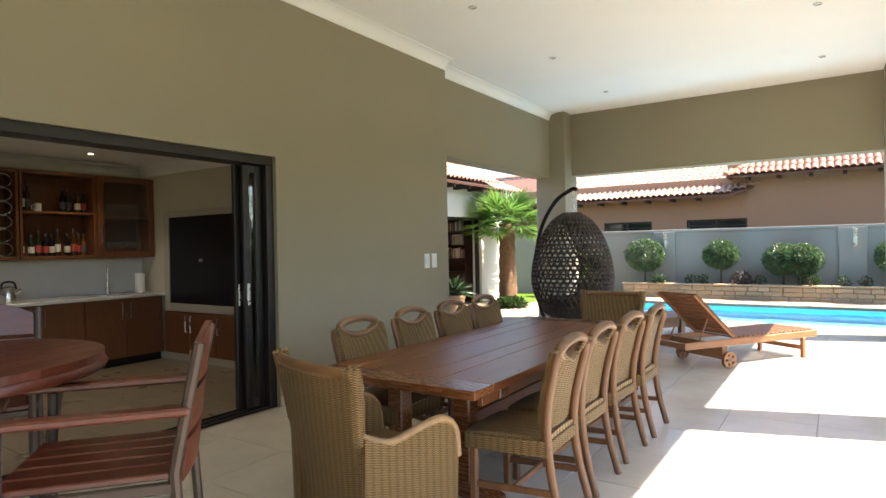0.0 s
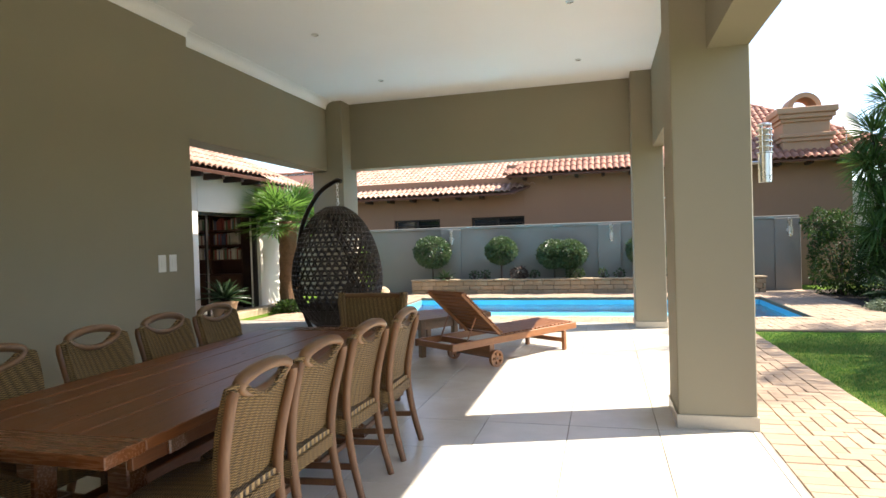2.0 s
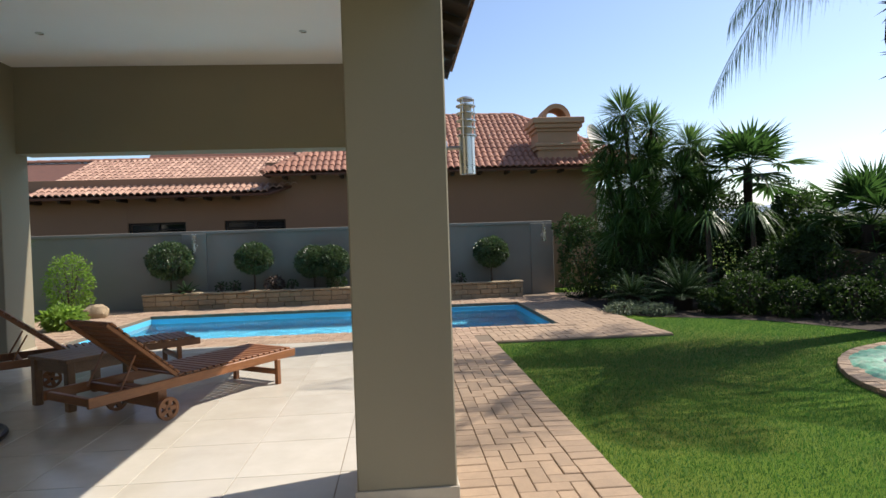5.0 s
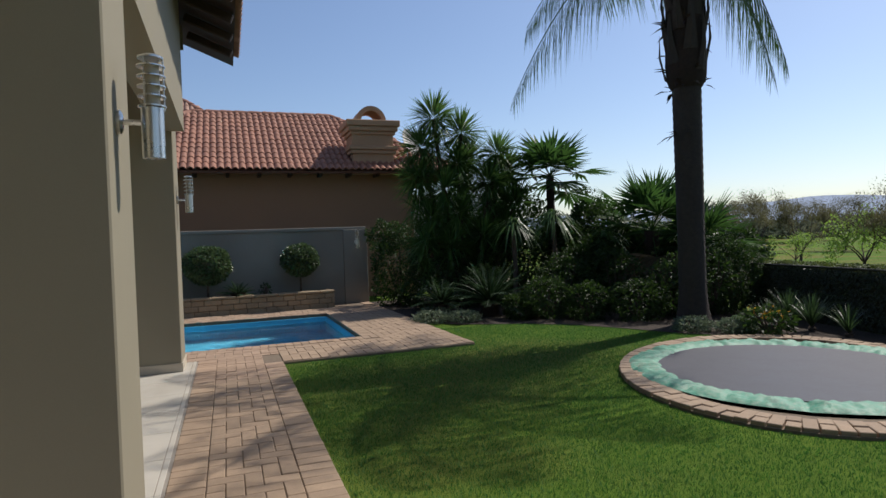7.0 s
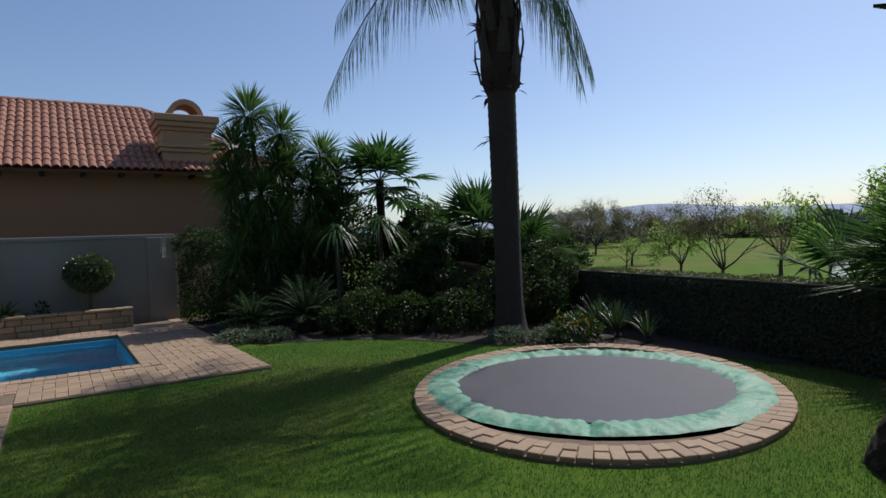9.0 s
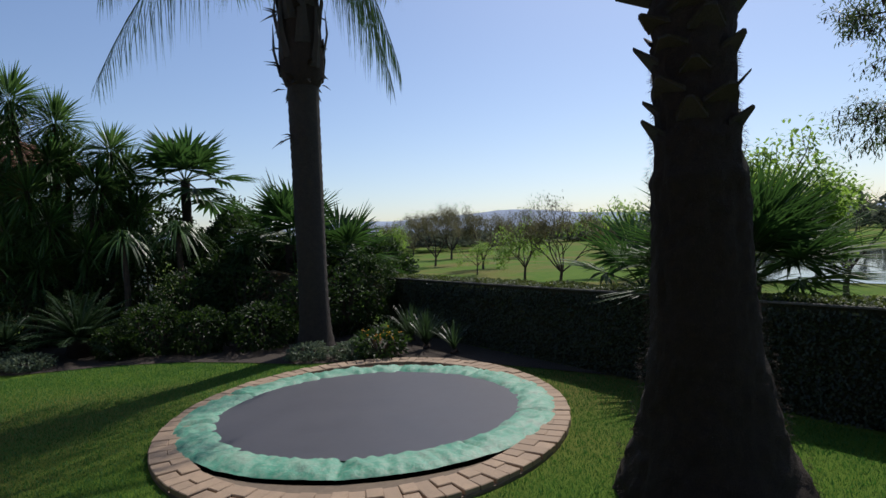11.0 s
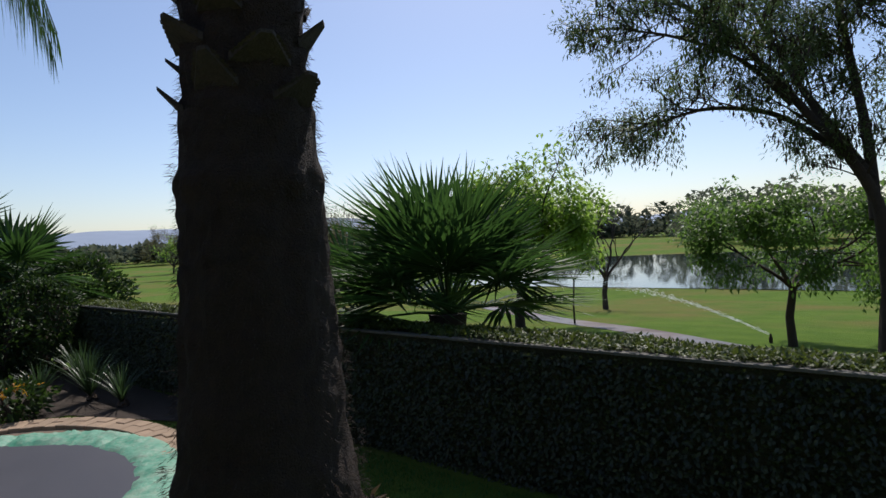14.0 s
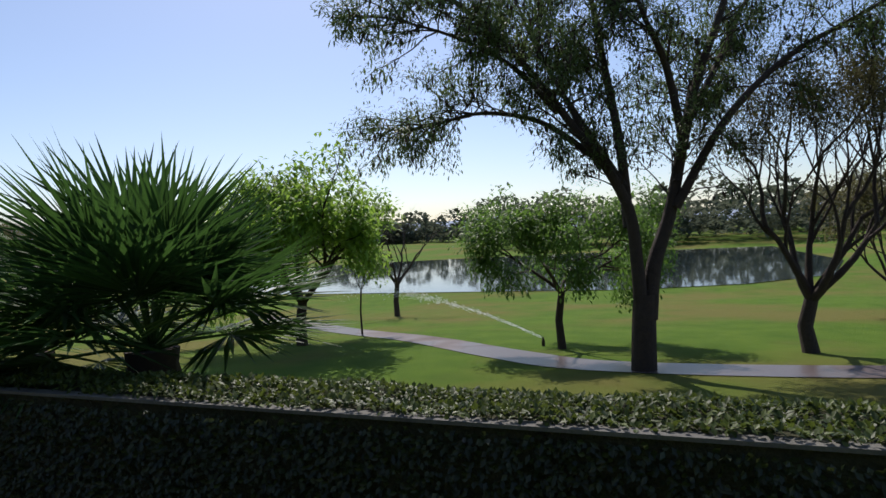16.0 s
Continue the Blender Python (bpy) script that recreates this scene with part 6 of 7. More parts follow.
def tree(name, at, h, rad, label, leafmat, seed, trunk=0.35, depth=3, kids=3, each=3, size=0.10, spread=0.12, wide=0.75, lift=0.08, forks=4, lean=0.5, bark=None, category="tree", shrink=0.68, group=""):
    t = thing(name, at, label, category, group)
    g = Limbs(seed)
    ht = h * trunk
    g.s.tube([(0, 0, -0.15), (0, 0, 0), (0.02 * h, 0.01 * h, ht * 0.5), (0.01 * h, -0.01 * h, ht)], [rad * 1.5, rad * 1.15, rad, rad * 0.9], 10)
    for k in range(forks):
        a = 2 * math.pi * k / forks + g.r.uniform(-0.4, 0.4)
        g.limb((0.01 * h, -0.01 * h, ht * 0.97), (math.cos(a) * lean, math.sin(a) * lean, 1), h * (1 - trunk) * 0.45, rad * 0.62, depth, kids, 0.2, lift, wide, shrink)
    part("branchwork", g.s, bark or DARKBARK, t, "", True, 80)
    if each:
        part("crown", leafed(g, size, each, spread), leafmat, t)
    return t


def on_turf(x, y):
    return (x, y, outer_z(x) - 0.01)


def acacia():
    """The big spreading tree: two stems from one foot, limbs laid out across and up."""
    x0, y0, z0 = on_turf(14.9, 1.15)
    t = thing("acacia_tree", (x0, y0, z0), "large spreading thorn tree with sparse leaves and seed pods", "tree")
    g = Limbs(12)
    R, F = Vector((0.13, -0.99, 0)), Vector((0.99, 0.13, 0))

    def line(rows, r0, r1, depth=0.0, n=4):
        """A limb through (across, height) points, drifting in depth towards its end."""
        k = len(rows) - 1
        pts = curve_pts([R * a + F * depth * (i / k) + Vector((0, 0, c - z0)) for i, (a, c) in enumerate(rows)], n)
        m = len(pts) - 1
        g.s.tube(pts, [r0 + (r1 - r0) * (i / m) ** 0.8 for i in range(m + 1)], 9, caps=False)
        return pts

    line([(-0.05, -0.95), (-0.04, -0.62), (-0.01, 0.14), (0.02, 0.45)], 0.20, 0.15)
    limbs = [
        line([(-0.04, 0.1), (-0.10, 0.9), (-0.2, 1.62), (-0.51, 2.23), (-0.93, 2.76), (-1.44, 3.45), (-1.97, 4.03), (-2.65, 4.6)], 0.105, 0.028, -0.5),
        line([(-0.6, 2.4), (-1.31, 2.94), (-2.09, 3.13), (-2.7, 3.05), (-3.2, 2.95)], 0.05, 0.012, 0.4),
        line([(-1.11, 3.05), (-1.75, 3.63), (-2.52, 3.95), (-3.3, 4.1)], 0.045, 0.012, -1.0),
        line([(-0.17, 1.4), (-0.19, 2.53), (-0.3, 3.63), (-0.39, 4.57), (-0.42, 5.3)], 0.085, 0.03, 0.7),
        line([(0.05, 0.1), (0.17, 0.85), (0.43, 1.55), (0.66, 2.49), (0.92, 3.42), (1.35, 4.49), (1.61, 5.3)], 0.13, 0.035, 0.2),
        line([(0.5, 1.65), (1.13, 2.78), (1.87, 3.53), (2.67, 3.96), (3.53, 4.4)], 0.07, 0.018, -0.8),
        line([(0.66, 2.45), (0.33, 3.52), (-0.04, 4.09), (-0.44, 4.9)], 0.07, 0.02, -0.9),
        line([(0.76, 2.9), (1.57, 4.01), (2.23, 4.95)], 0.06, 0.02, 1.2),
        line([(-0.53, 2.26), (-0.9, 3.27), (-1.26, 4.15), (-1.53, 5.1)], 0.055, 0.018, 0.9),
        line([(-0.19, 1.95), (-0.67, 3.1), (-0.95, 3.9), (-1.1, 4.7)], 0.05, 0.015, 1.8),
        line([(0.52, 2.0), (0.98, 3.18), (1.32, 3.63), (1.81, 4.2)], 0.05, 0.015, 1.9),
    ]
    for pts in limbs:
        m = len(pts)
        for i in range(int(m * 0.36), m):
            d = (pts[min(i + 1, m - 1)] - pts[i - 1]).normalized()
            for k in range(3):
                w = g.wild(0.9)
                w.z = 0.35 * w.z + 0.08
                g.limb(pts[i], d * 0.6 + w, 0.70 * g.r.uniform(0.6, 1.2), 0.015, 1, 3, 0.28, -0.03, 0.75, 0.6, 4)
    part("branchwork", g.s, DARKBARK, t, "dark rugged trunk and limbs", True, 80)
    lv, pd = Shape(), Shape()
    for p, d in g.tips:
        for k in range(22):
            lv.leaf(p + g.wild(0.14), d + g.wild(1.0), g.r.uniform(0.05, 0.10), 0.024, (0, 0, 1), 0.2, 0.1)
        if g.r.random() < 0.6:
            pd.leaf(p + g.wild(0.05), Vector((g.r.uniform(-0.4, 0.4), g.r.uniform(-0.4, 0.4), -1)), g.r.uniform(0.10, 0.16), 0.03, (1, 0, 0), 0, 0.05)
    part("leaves", lv, ACACIALEAF, t, "fine grey-green leaflets")
    tagged(part("pod_mass", pd, PODS, t, "hanging brown seed pods"), kind="stuff")


acacia()
tree("broadleaf_tree", on_turf(17.5, 2.15), 3.6, 0.07, "small round-crowned broadleaf tree on the turf", MIDLEAF, 3, 0.30, 3, 3, 46, 0.095, 0.24, 0.95, 0.02, 5, 1.0)
tree("twiggy_tree", on_turf(16.3, -1.65), 4.2, 0.115, "upright twiggy tree just coming into leaf", TWIGLEAF, 9, 0.20, 5, 3, 4, 0.07, 0.16, 0.55, 0.11, 6, 0.78, shrink=0.74)
tree("bare_tree", on_turf(28.0, 7.5), 4.2, 0.10, "small leafless tree by the lake", ACACIALEAF, 14, 0.28, 4, 3, 0, 0.1, 0.1, 0.6, 0.1, 4, 0.7)
tree("leafy_tree", on_turf(19.2, 7.85), 4.5, 0.12, "fresh green tree in spring leaf behind the fan palm", FRESH, 15, 0.22, 3, 4, 14, 0.17, 0.28, 0.95, 0.04, 6, 1.0)
tree("sapling", on_turf(21.4, 7.05), 2.4, 0.025, "thin young tree with a few fresh leaves", FRESH, 16, 0.5, 2, 3, 5, 0.14, 0.2, 0.8, 0.05, 3, 0.6)
for k, (x, y, h, kind) in enumerate(((57, 64, 6.0, 0), (57, 56, 8.5, 1), (75, 70, 11.0, 1), (44.6, 38.5, 3.2, 0), (37.7, 28.2, 4.6, 0), (37.0, 24.8, 7.0, 1), (43.5, 24.6, 6.2, 0), (80, 60, 9.0, 1), (52, 44, 8.0, 1), (90, 95, 11, 1), (70, 82, 9, 1), (40, 20, 4.0, 0), (22.5, -6.5, 5.0, 1))):
    if kind:
        tree("bare_tree", on_turf(x, y), h * 0.8, 0.015 * h, "spreading twiggy tree on the golf course, barely in leaf", TWIGLEAF, 30 + k, 0.16, 4, 3, 5, 0.022 * h, 0.05 * h, 0.7, 0.08, 6, 0.95, group="bare trees on the course")
    else:
        tree("leafy_tree", on_turf(x, y), h, 0.02 * h, "young tree in fresh spring leaf on the course", FRESH, 30 + k, 0.25, 3, 3, 4, 0.05 * h, 0.06 * h, 0.9, 0.05, 5, 0.9, group="young trees on the course")

# sprinkler on the turf: a low jet of drops falling away from its head
sp = thing("sprinkler", (18.0, 2.48, outer_z(18.0)), "small lawn sprinkler throwing a thin jet of water", "sprinkler")
part("sprinkler_head", Shape().lathe([(0.0, 0.0), (0.035, 0.0), (0.035, 0.10), (0.02, 0.13), (0.02, 0.17), (0.0, 0.18)], 10), DARKBARK, sp)
SPRAY = foliage("spray_drops", (0.8, 0.83, 0.86), (0.92, 0.94, 0.96), 0.2, 0.6)
r2 = random.Random(8)
s = Shape()
for k in range(900):
    u = r2.random() ** 0.8
    way = Vector((0.42, 0.91, 0))
    p = way * (5.2 * u) + Vector((0, 0, 0.16 + 2.0 * u - 1.05 * u * u))
    p += Vector((r2.gauss(0, 1), r2.gauss(0, 1), r2.gauss(0, 1.0))) * (0.012 + 0.11 * u * u)
    s.leaf(p, way + Vector((0, 0, 0.4 - 0.4 * u)), 0.10 - 0.05 * u, 0.006, (1, 0, 0), 0, 0.1)
tagged(part("water_jet", s, SPRAY, sp, "thin jet of white water drops"), kind="stuff")

# lake
n = Nodes("lake_water")
LAKE = n.done((0.02, 0.03, 0.035), 0.05, 0, n.noise(0.6, 4, 0.6, n.stretch(0.4, 1, 1)), 0.10, 0.05)
o = [(44.5, 22), (42.0, 12), (40.3, 4), (38.7, -3), (39.5, -9), (43, -15), (54, -21), (82, -27), (86, 0), (84, 20), (80, 36), (62, 30)]
structure("lake", Shape().add([(x, y, -2.0) for x, y in o], [tuple(range(len(o)))]), LAKE, "still lake mirroring the sky", "water")

# cart path with puddles
n = Nodes("wet_path")
wet = n.ramp(n.noise(0.35, 2), [(0.42, (0.85, 0.85, 0.85)), (0.54, (0.30, 0.30, 0.30))])
pc = n.mix(n.noise(9, 4), (0.095, 0.072, 0.068), (0.165, 0.13, 0.12))
PATHM = n.done(pc, wet, 0, n.noise(40, 3), 0.25, 0.004, 0.2)
mid = curve_pts([(30, 13.5, 0), (23.0, 8.2, 0), (19.9, 5.3, 0), (16.9, 3.15, 0), (15.4, 1.7, 0), (14.5, -1.3, 0), (14.3, -5, 0), (15.5, -12, 0), (20, -30, 0)], 10)
v, f = [], []
for i, p in enumerate(mid):
    d = (mid[min(i + 1, len(mid) - 1)] - mid[max(i - 1, 0)]).normalized()
    nn = Vector((-d.y, d.x, 0)) * 0.48
    for q in (p + nn, p - nn):
        v.append((q.x, q.y, outer_z(q.x) + 0.012))
f = [(2 * i, 2 * i + 1, 2 * i + 3, 2 * i + 2) for i in range(len(mid) - 1)]
structure("cart_path", Shape().add(v, f), PATHM, "wet brown cart path winding over the turf", "path")

# woods and hills far off
# leaf colour lifted towards grey to paint haze over the backlit woods
WOOD = foliage("hazed_wood_leaf", (0.07, 0.085, 0.06), (0.16, 0.18, 0.12), 1.0, 0.25, 0.0)
r2 = random.Random(19)
s = Shape()
for k in range(150):
    az = radians(-65 + 135 * k / 149 + r2.uniform(-0.5, 0.5))
    dist = r2.uniform(140, 230) if math.degrees(az) > 4 else r2.uniform(100, 150)
    c = Vector((dist * math.cos(az), dist * math.sin(az), -0.6))
    hh, ww = r2.uniform(4, 8.5) * (0.55 if math.degrees(az) > 18 else 1.0), r2.uniform(4, 9)
    for q in range(320):
        a, u = r2.uniform(0, 6.28), r2.random() ** 1.3
        rr = ww * math.sqrt(max(0.02, 1 - (u * 1.0) ** 2)) * r2.uniform(0.6, 1)
        s.leaf(c + Vector((rr * math.cos(a), rr * math.sin(a), hh * u)), (r2.uniform(-1, 1), r2.uniform(-1, 1), r2.uniform(-0.2, 1)), r2.uniform(0.008, 0.013) * dist, 0.0075 * dist, (0, 0, 1), 0.1, 0.1)
solid("far_woods", s, WOOD, "dark line of woods beyond the golf course", "trees", "stuff")
# distance haze is painted as a pale blue-grey base colour
HILL = plain("haze_tinted_hills", (0.30, 0.36, 0.45), 1.0, vary=0.1, scale=0.004, fine=0.02, bump=0.0)
s = Shape()
v, f = [], []
for k in range(121):
    az = radians(-75 + 170 * k / 120)
    h = 60 + 80 * max(0, noise.noise((k * 0.09, 3.3, 0))) + 14 * noise.noise((k * 0.3, 1.3, 0))
    h *= 0.5 + 0.5 * math.exp(-((math.degrees(az) - 45) / 45) ** 2)
    for r, z in ((1900, -3), (2050, h * 0.6), (2200, h)):
        v.append((r * math.cos(az), r * math.sin(az), z))
for k in range(120):
    for i in range(2):
        f.append((k * 3 + i, (k + 1) * 3 + i, (k + 1) * 3 + i + 1, k * 3 + i + 1))
structure("hills_backdrop", s.add(v, f), HILL, "low hills on the horizon, haze put into their blue colour", "hills", True)

# ---- bar kitchen behind the sliding door ----
KW, KN = -8.20, 4.65
CREAM = plain("cream_inner_wall", (0.58, 0.53, 0.43), 0.8, vary=0.05, scale=1.5, fine=120, bump=0.08, dist=0.002)
s = Shape().box((KW - 0.2, -0.6, -0.1), (KW, KN + 0.2, 2.75)).box((KW, KN, -0.1), (WX - 0.28, KN + 0.2, 2.75)).box((KW, -0.6, -0.1), (WX - 0.28, -0.4, 2.75))
structure("kitchen_wall", s, CREAM, "cream painted wall of the bar kitchen")
structure("kitchen_ceiling", Shape().box((KW, -0.4, 2.62), (WX - 0.28, KN, 2.75)), CEIL, "white ceiling of the bar kitchen", "ceiling")
s = Shape()
cornice(s, (KW, -0.4, 2.62), (KW, KN, 2.62), (1, 0, 0))
cornice(s, (KW, KN, 2.62), (WX - 0.28, KN, 2.62), (0, -1, 0))
structure("kitchen_cornice", s, CEIL, "white coved cornice of the bar kitchen", "trim", True)

# sliding door of dark aluminium, folded to one side
d = thing("sliding_door", (WX - 0.14, 0.10, 0), "open dark aluminium sliding glass door stacked aside", "door")
part("head_frame", Shape().box((-0.10, 0.0, 2.22), (0.10, 3.62, 2.30), 0.004), DARKALU, d)
part("jamb", Shape().box((-0.10, 3.54, 0.0), (0.10, 3.62, 2.22), 0.004), DARKALU, d)
part("jamb", Shape().box((-0.10, 0.0, 0.0), (0.10, 0.08, 2.22), 0.004), DARKALU, d)
part("floor_track", Shape().box((-0.10, 0.08, 0.002), (0.10, 3.54, 0.014), 0.003).box((-0.06, 0.08, 0.014), (-0.05, 3.54, 0.028), 0.001).box((0.05, 0.08, 0.014), (0.06, 3.54, 0.028), 0.001), DARKALU, d)
GLASS = Nodes("door_glass").done((0.9, 0.95, 0.93), 0.02)
GLASS.node_tree.nodes["Principled BSDF"].inputs["Transmission Weight"].default_value = 1.0
for k, x in enumerate((-0.05, 0.02)):
    y0, y1 = 3.29 + 0.04 * k, 3.53
    lf = part("door_leaf", Shape().box((x - 0.02, y0, 0.03), (x + 0.02, y0 + 0.07, 2.21)).box((x - 0.02, y1 - 0.07, 0.03), (x + 0.02, y1, 2.21)).box((x - 0.02, y0 + 0.07, 0.03), (x + 0.02, y1 - 0.07, 0.11)).box((x - 0.02, y0 + 0.07, 2.14), (x + 0.02, y1 - 0.07, 2.21)), DARKALU, d)
    g = part("pane", Shape().box((x - 0.004, y0 + 0.07, 0.11), (x + 0.004, y1 - 0.07, 2.14), 0.001), GLASS, lf)
    g.visible_shadow = False
    part("pull", Shape().box((x + 0.02, y0 + 0.02, 0.95), (x + 0.035, y0 + 0.05, 1.15), 0.004), STEEL, lf, "steel pull")

CAB = timber("cherry_cabinet_wood", (0.10, 0.034, 0.013), (0.24, 0.09, 0.034), 0.4, (20, 20, 2.5))
CABX = timber("cherry_shelf_wood", (0.13, 0.045, 0.017), (0.28, 0.11, 0.04), 0.4, (20, 2.5, 20))
WORKTOP = plain("pale_stone_worktop", (0.62, 0.60, 0.55), 0.2, vary=0.12, scale=30, fine=140, bump=0.02)
SPLASH = plain("white_splashback", (0.66, 0.65, 0.62), 0.35, vary=0.04, scale=3)
BLACK = plain("black_steel", (0.012, 0.012, 0.013), 0.35, 0.5, vary=0.2, bump=0.03)


def base_unit(m, w, label, doors=2):
    """A base cabinet with its back at x = 0, front at x = 0.58, running along y."""
    t = thing("base_cabinet", m, label, "cabinet", "base cabinets of the bar")
    part("plinth", Shape().box((0.02, 0, 0), (0.52, w, 0.10)), BLACK, t)
    part("body", Shape().box((0, 0, 0.10), (0.56, w, 0.86), 0.002), CAB, t)
    for k in range(doors):
        a, b = w * k / doors + 0.003, w * (k + 1) / doors - 0.003
        dd = part("door", Shape().box((0.56, a, 0.11), (0.58, b, 0.85), 0.003), CAB, t)
        y = b - 0.05 if (k % 2 == 0 and doors > 1) else a + 0.05
        part("handle", Shape().tube([(0.58, y, 0.60), (0.605, y, 0.60), (0.605, y, 0.80), (0.58, y, 0.80)], 0.006, 6), STEEL, dd, "steel bar handle")
    return t


for k in range(4):
    base_unit(pose(KW, 0.60 + 1.0 * k, 0), 0.996, "cherry-wood base cabinet with steel handles")
w = tagged(part("worktop", Shape().box((KW, -0.38, 0.86), (KW + 0.62, KN - 0.002, 0.90), 0.006), WORKTOP), "pale polished stone worktop over the cabinets", "worktop")
w = tagged(part("splashback", Shape().box((KW, -0.38, 0.901), (KW + 0.012, KN - 0.002, 1.37), 0.001), SPLASH), "plain white splashback behind the worktop", "splashback")
t = thing("bar_fridge", (KW, 0.0, 0), "dark bar fridge under the worktop", "fridge")
part("body", Shape().box((0.0, 0.0, 0.02), (0.56, 0.59, 0.85), 0.01), BLACK, t)
part("door", Shape().box((0.56, 0.01, 0.06), (0.59, 0.58, 0.84), 0.006), BLACK, t)


def upper_box(name, y0, y1, label):
    t = thing(name, (KW, y0, 1.38), label, "cabinet", "upper cabinets of the bar")
    w, h, dp = y1 - y0, 1.06, 0.33
    part("side", Shape().box((0, 0, 0), (dp, 0.03, h)), CAB, t)
    part("side", Shape().box((0, w - 0.03, 0), (dp, w, h)), CAB, t)
    part("top", Shape().box((0, 0.03, h - 0.04), (dp, w - 0.03, h)), CABX, t)
    part("bottom", Shape().box((0, 0.03, 0), (dp, w - 0.03, 0.04)), CABX, t)
    part("back", Shape().box((0.0, 0.03, 0.04), (0.012, w - 0.03, h - 0.04)), CAB, t)
    return t, w, h, dp


t, w, h, dp = upper_box("wine_rack_cabinet", 2.72, 3.02, "narrow cherry cabinet with a column of chrome bottle rings")
for k in range(6):
    z = 0.125 + 0.158 * k
    part("ring", Shape().tube([(dp - 0.02, w / 2 + 0.088 * math.cos(a), z + 0.074 * math.sin(a)) for a in [2 * math.pi * i / 24 for i in range(24)]], 0.007, 6, closed=True), STEEL, t, "chrome bottle ring", True)
t, w, h, dp = upper_box("open_shelf_cabinet", 3.03, 3.88, "open cherry shelf cabinet holding spirit bottles")
part("shelf", Shape().box((0.012, 0.03, 0.55), (dp, w - 0.03, 0.575)), CABX, t)
t, w, h, dp = upper_box("glass_cabinet", 3.89, 4.64, "cherry cabinet with a glazed door and glassware")
part("shelf", Shape().box((0.012, 0.03, 0.52), (dp - 0.02, w - 0.03, 0.535)), CABX, t)
dd = part("door", Shape().box((dp, 0.0, 0.0), (dp + 0.02, 0.08, h)).box((dp, w - 0.08, 0), (dp + 0.02, w, h)).box((dp, 0.08, 0), (dp + 0.02, w - 0.08, 0.08)).box((dp, 0.08, h - 0.08), (dp + 0.02, w - 0.08, h)), CAB, t)
g = part("pane", Shape().box((dp + 0.008, 0.08, 0.08), (dp + 0.012, w - 0.08, h - 0.08), 0.001), GLASS, dd)
g.visible_shadow = False
part("handle", Shape().tube([(dp + 0.02, 0.04, 0.20), (dp + 0.045, 0.04, 0.20), (dp + 0.045, 0.04, 0.42), (dp + 0.02, 0.04, 0.42)], 0.006, 6), STEEL, dd, "steel bar handle")
t, w, h, dp = upper_box("closed_cabinet", 1.70, 2.71, "closed cherry upper cabinet")
part("door", Shape().box((dp, 0.003, 0.003), (dp + 0.02, w - 0.003, h - 0.003)), CAB, t)

# bottles and glasses
BOT = [plain("bottle_glass", c, 0.08, vary=0.15, bump=0.0) for c in ((0.02, 0.035, 0.015), (0.06, 0.03, 0.012), (0.01, 0.01, 0.012), (0.16, 0.07, 0.02))]
LAB = [plain("paper_label", c, 0.6, vary=0.1) for c in ((0.7, 0.66, 0.55), (0.45, 0.06, 0.05), (0.08, 0.08, 0.1))]
r2 = random.Random(4)
for z, ys in ((1.42, [3.10 + 0.079 * k for k in range(10)]), (1.955, [3.10, 3.17, 3.56, 3.64, 3.72, 3.80])):
    for y in ys:
        hh, rr = r2.uniform(0.24, 0.33), r2.uniform(0.030, 0.038)
        t = thing("spirit_bottle", (KW + r2.uniform(0.12, 0.24), y, z), "dark glass spirit bottle on the bar shelf", "bottle", "spirit bottles")
        b = part("glass", Shape().lathe([(rr * 0.9, 0), (rr, 0.01), (rr, hh * 0.58), (rr * 0.8, hh * 0.66), (0.013, hh * 0.76), (0.013, hh * 0.95), (0.015, hh)], 14), r2.choice(BOT), t, "", True)
        part("paper_label", Shape().lathe([(rr + 0.001, hh * 0.16), (rr + 0.001, hh * 0.46)], 14), r2.choice(LAB), t, "", True)
        part("cap", Shape().lathe([(0.015, hh * 0.93), (0.015, hh + 0.012)], 10), LAB[2], t)
t = thing("white_mug", (KW + 0.22, 3.26, 1.955), "white ceramic mug on the bar shelf", "mug")
part("cup", Shape().lathe([(0.03, 0), (0.038, 0.01), (0.04, 0.10), (0.036, 0.10), (0.034, 0.02)], 18), WHITEP, t, "", True)
part("handle", Shape().tube([(0, -0.038, 0.08), (0, -0.065, 0.07), (0, -0.065, 0.035), (0, -0.038, 0.025)], 0.006, 6), WHITEP, t, "", True)
for k in range(7):
    for z in (1.42, 1.92):
        y = 4.00 + 0.085 * k
        t = thing("drinking_glass", (KW + 0.2, y, z), "clear stemmed glass in the glazed cabinet", "glass", "glasses in the cabinet")
        ob = part("bowl", Shape().lathe([(0.028, 0), (0.028, 0.004), (0.004, 0.008), (0.004, 0.07), (0.026, 0.09), (0.033, 0.13), (0.030, 0.17), (0.028, 0.17), (0.030, 0.13), (0.022, 0.095)], 14), GLASS, t, "", True)

# worktop things
t = thing("kettle", (KW + 0.38, 2.88, 0.90), "polished steel electric kettle with a black handle", "kettle")
part("body", Shape().lathe([(0.085, 0), (0.09, 0.02), (0.085, 0.12), (0.065, 0.17), (0.03, 0.19)], 24), STEEL, t, "", True)
part("handle", Shape().tube(curve_pts([(0, -0.07, 0.16), (0, -0.05, 0.23), (0, 0.05, 0.23), (0, 0.08, 0.15)], 4), 0.012, 8), BLACK, t, "", True)
part("spout", Shape().tube([(0.06, 0.05, 0.10), (0.10, 0.085, 0.15)], [0.018, 0.012], 8), STEEL, t)
t = thing("kitchen_tap", (KW + 0.14, 4.10, 0.90), "tall curved chrome kitchen tap", "tap")
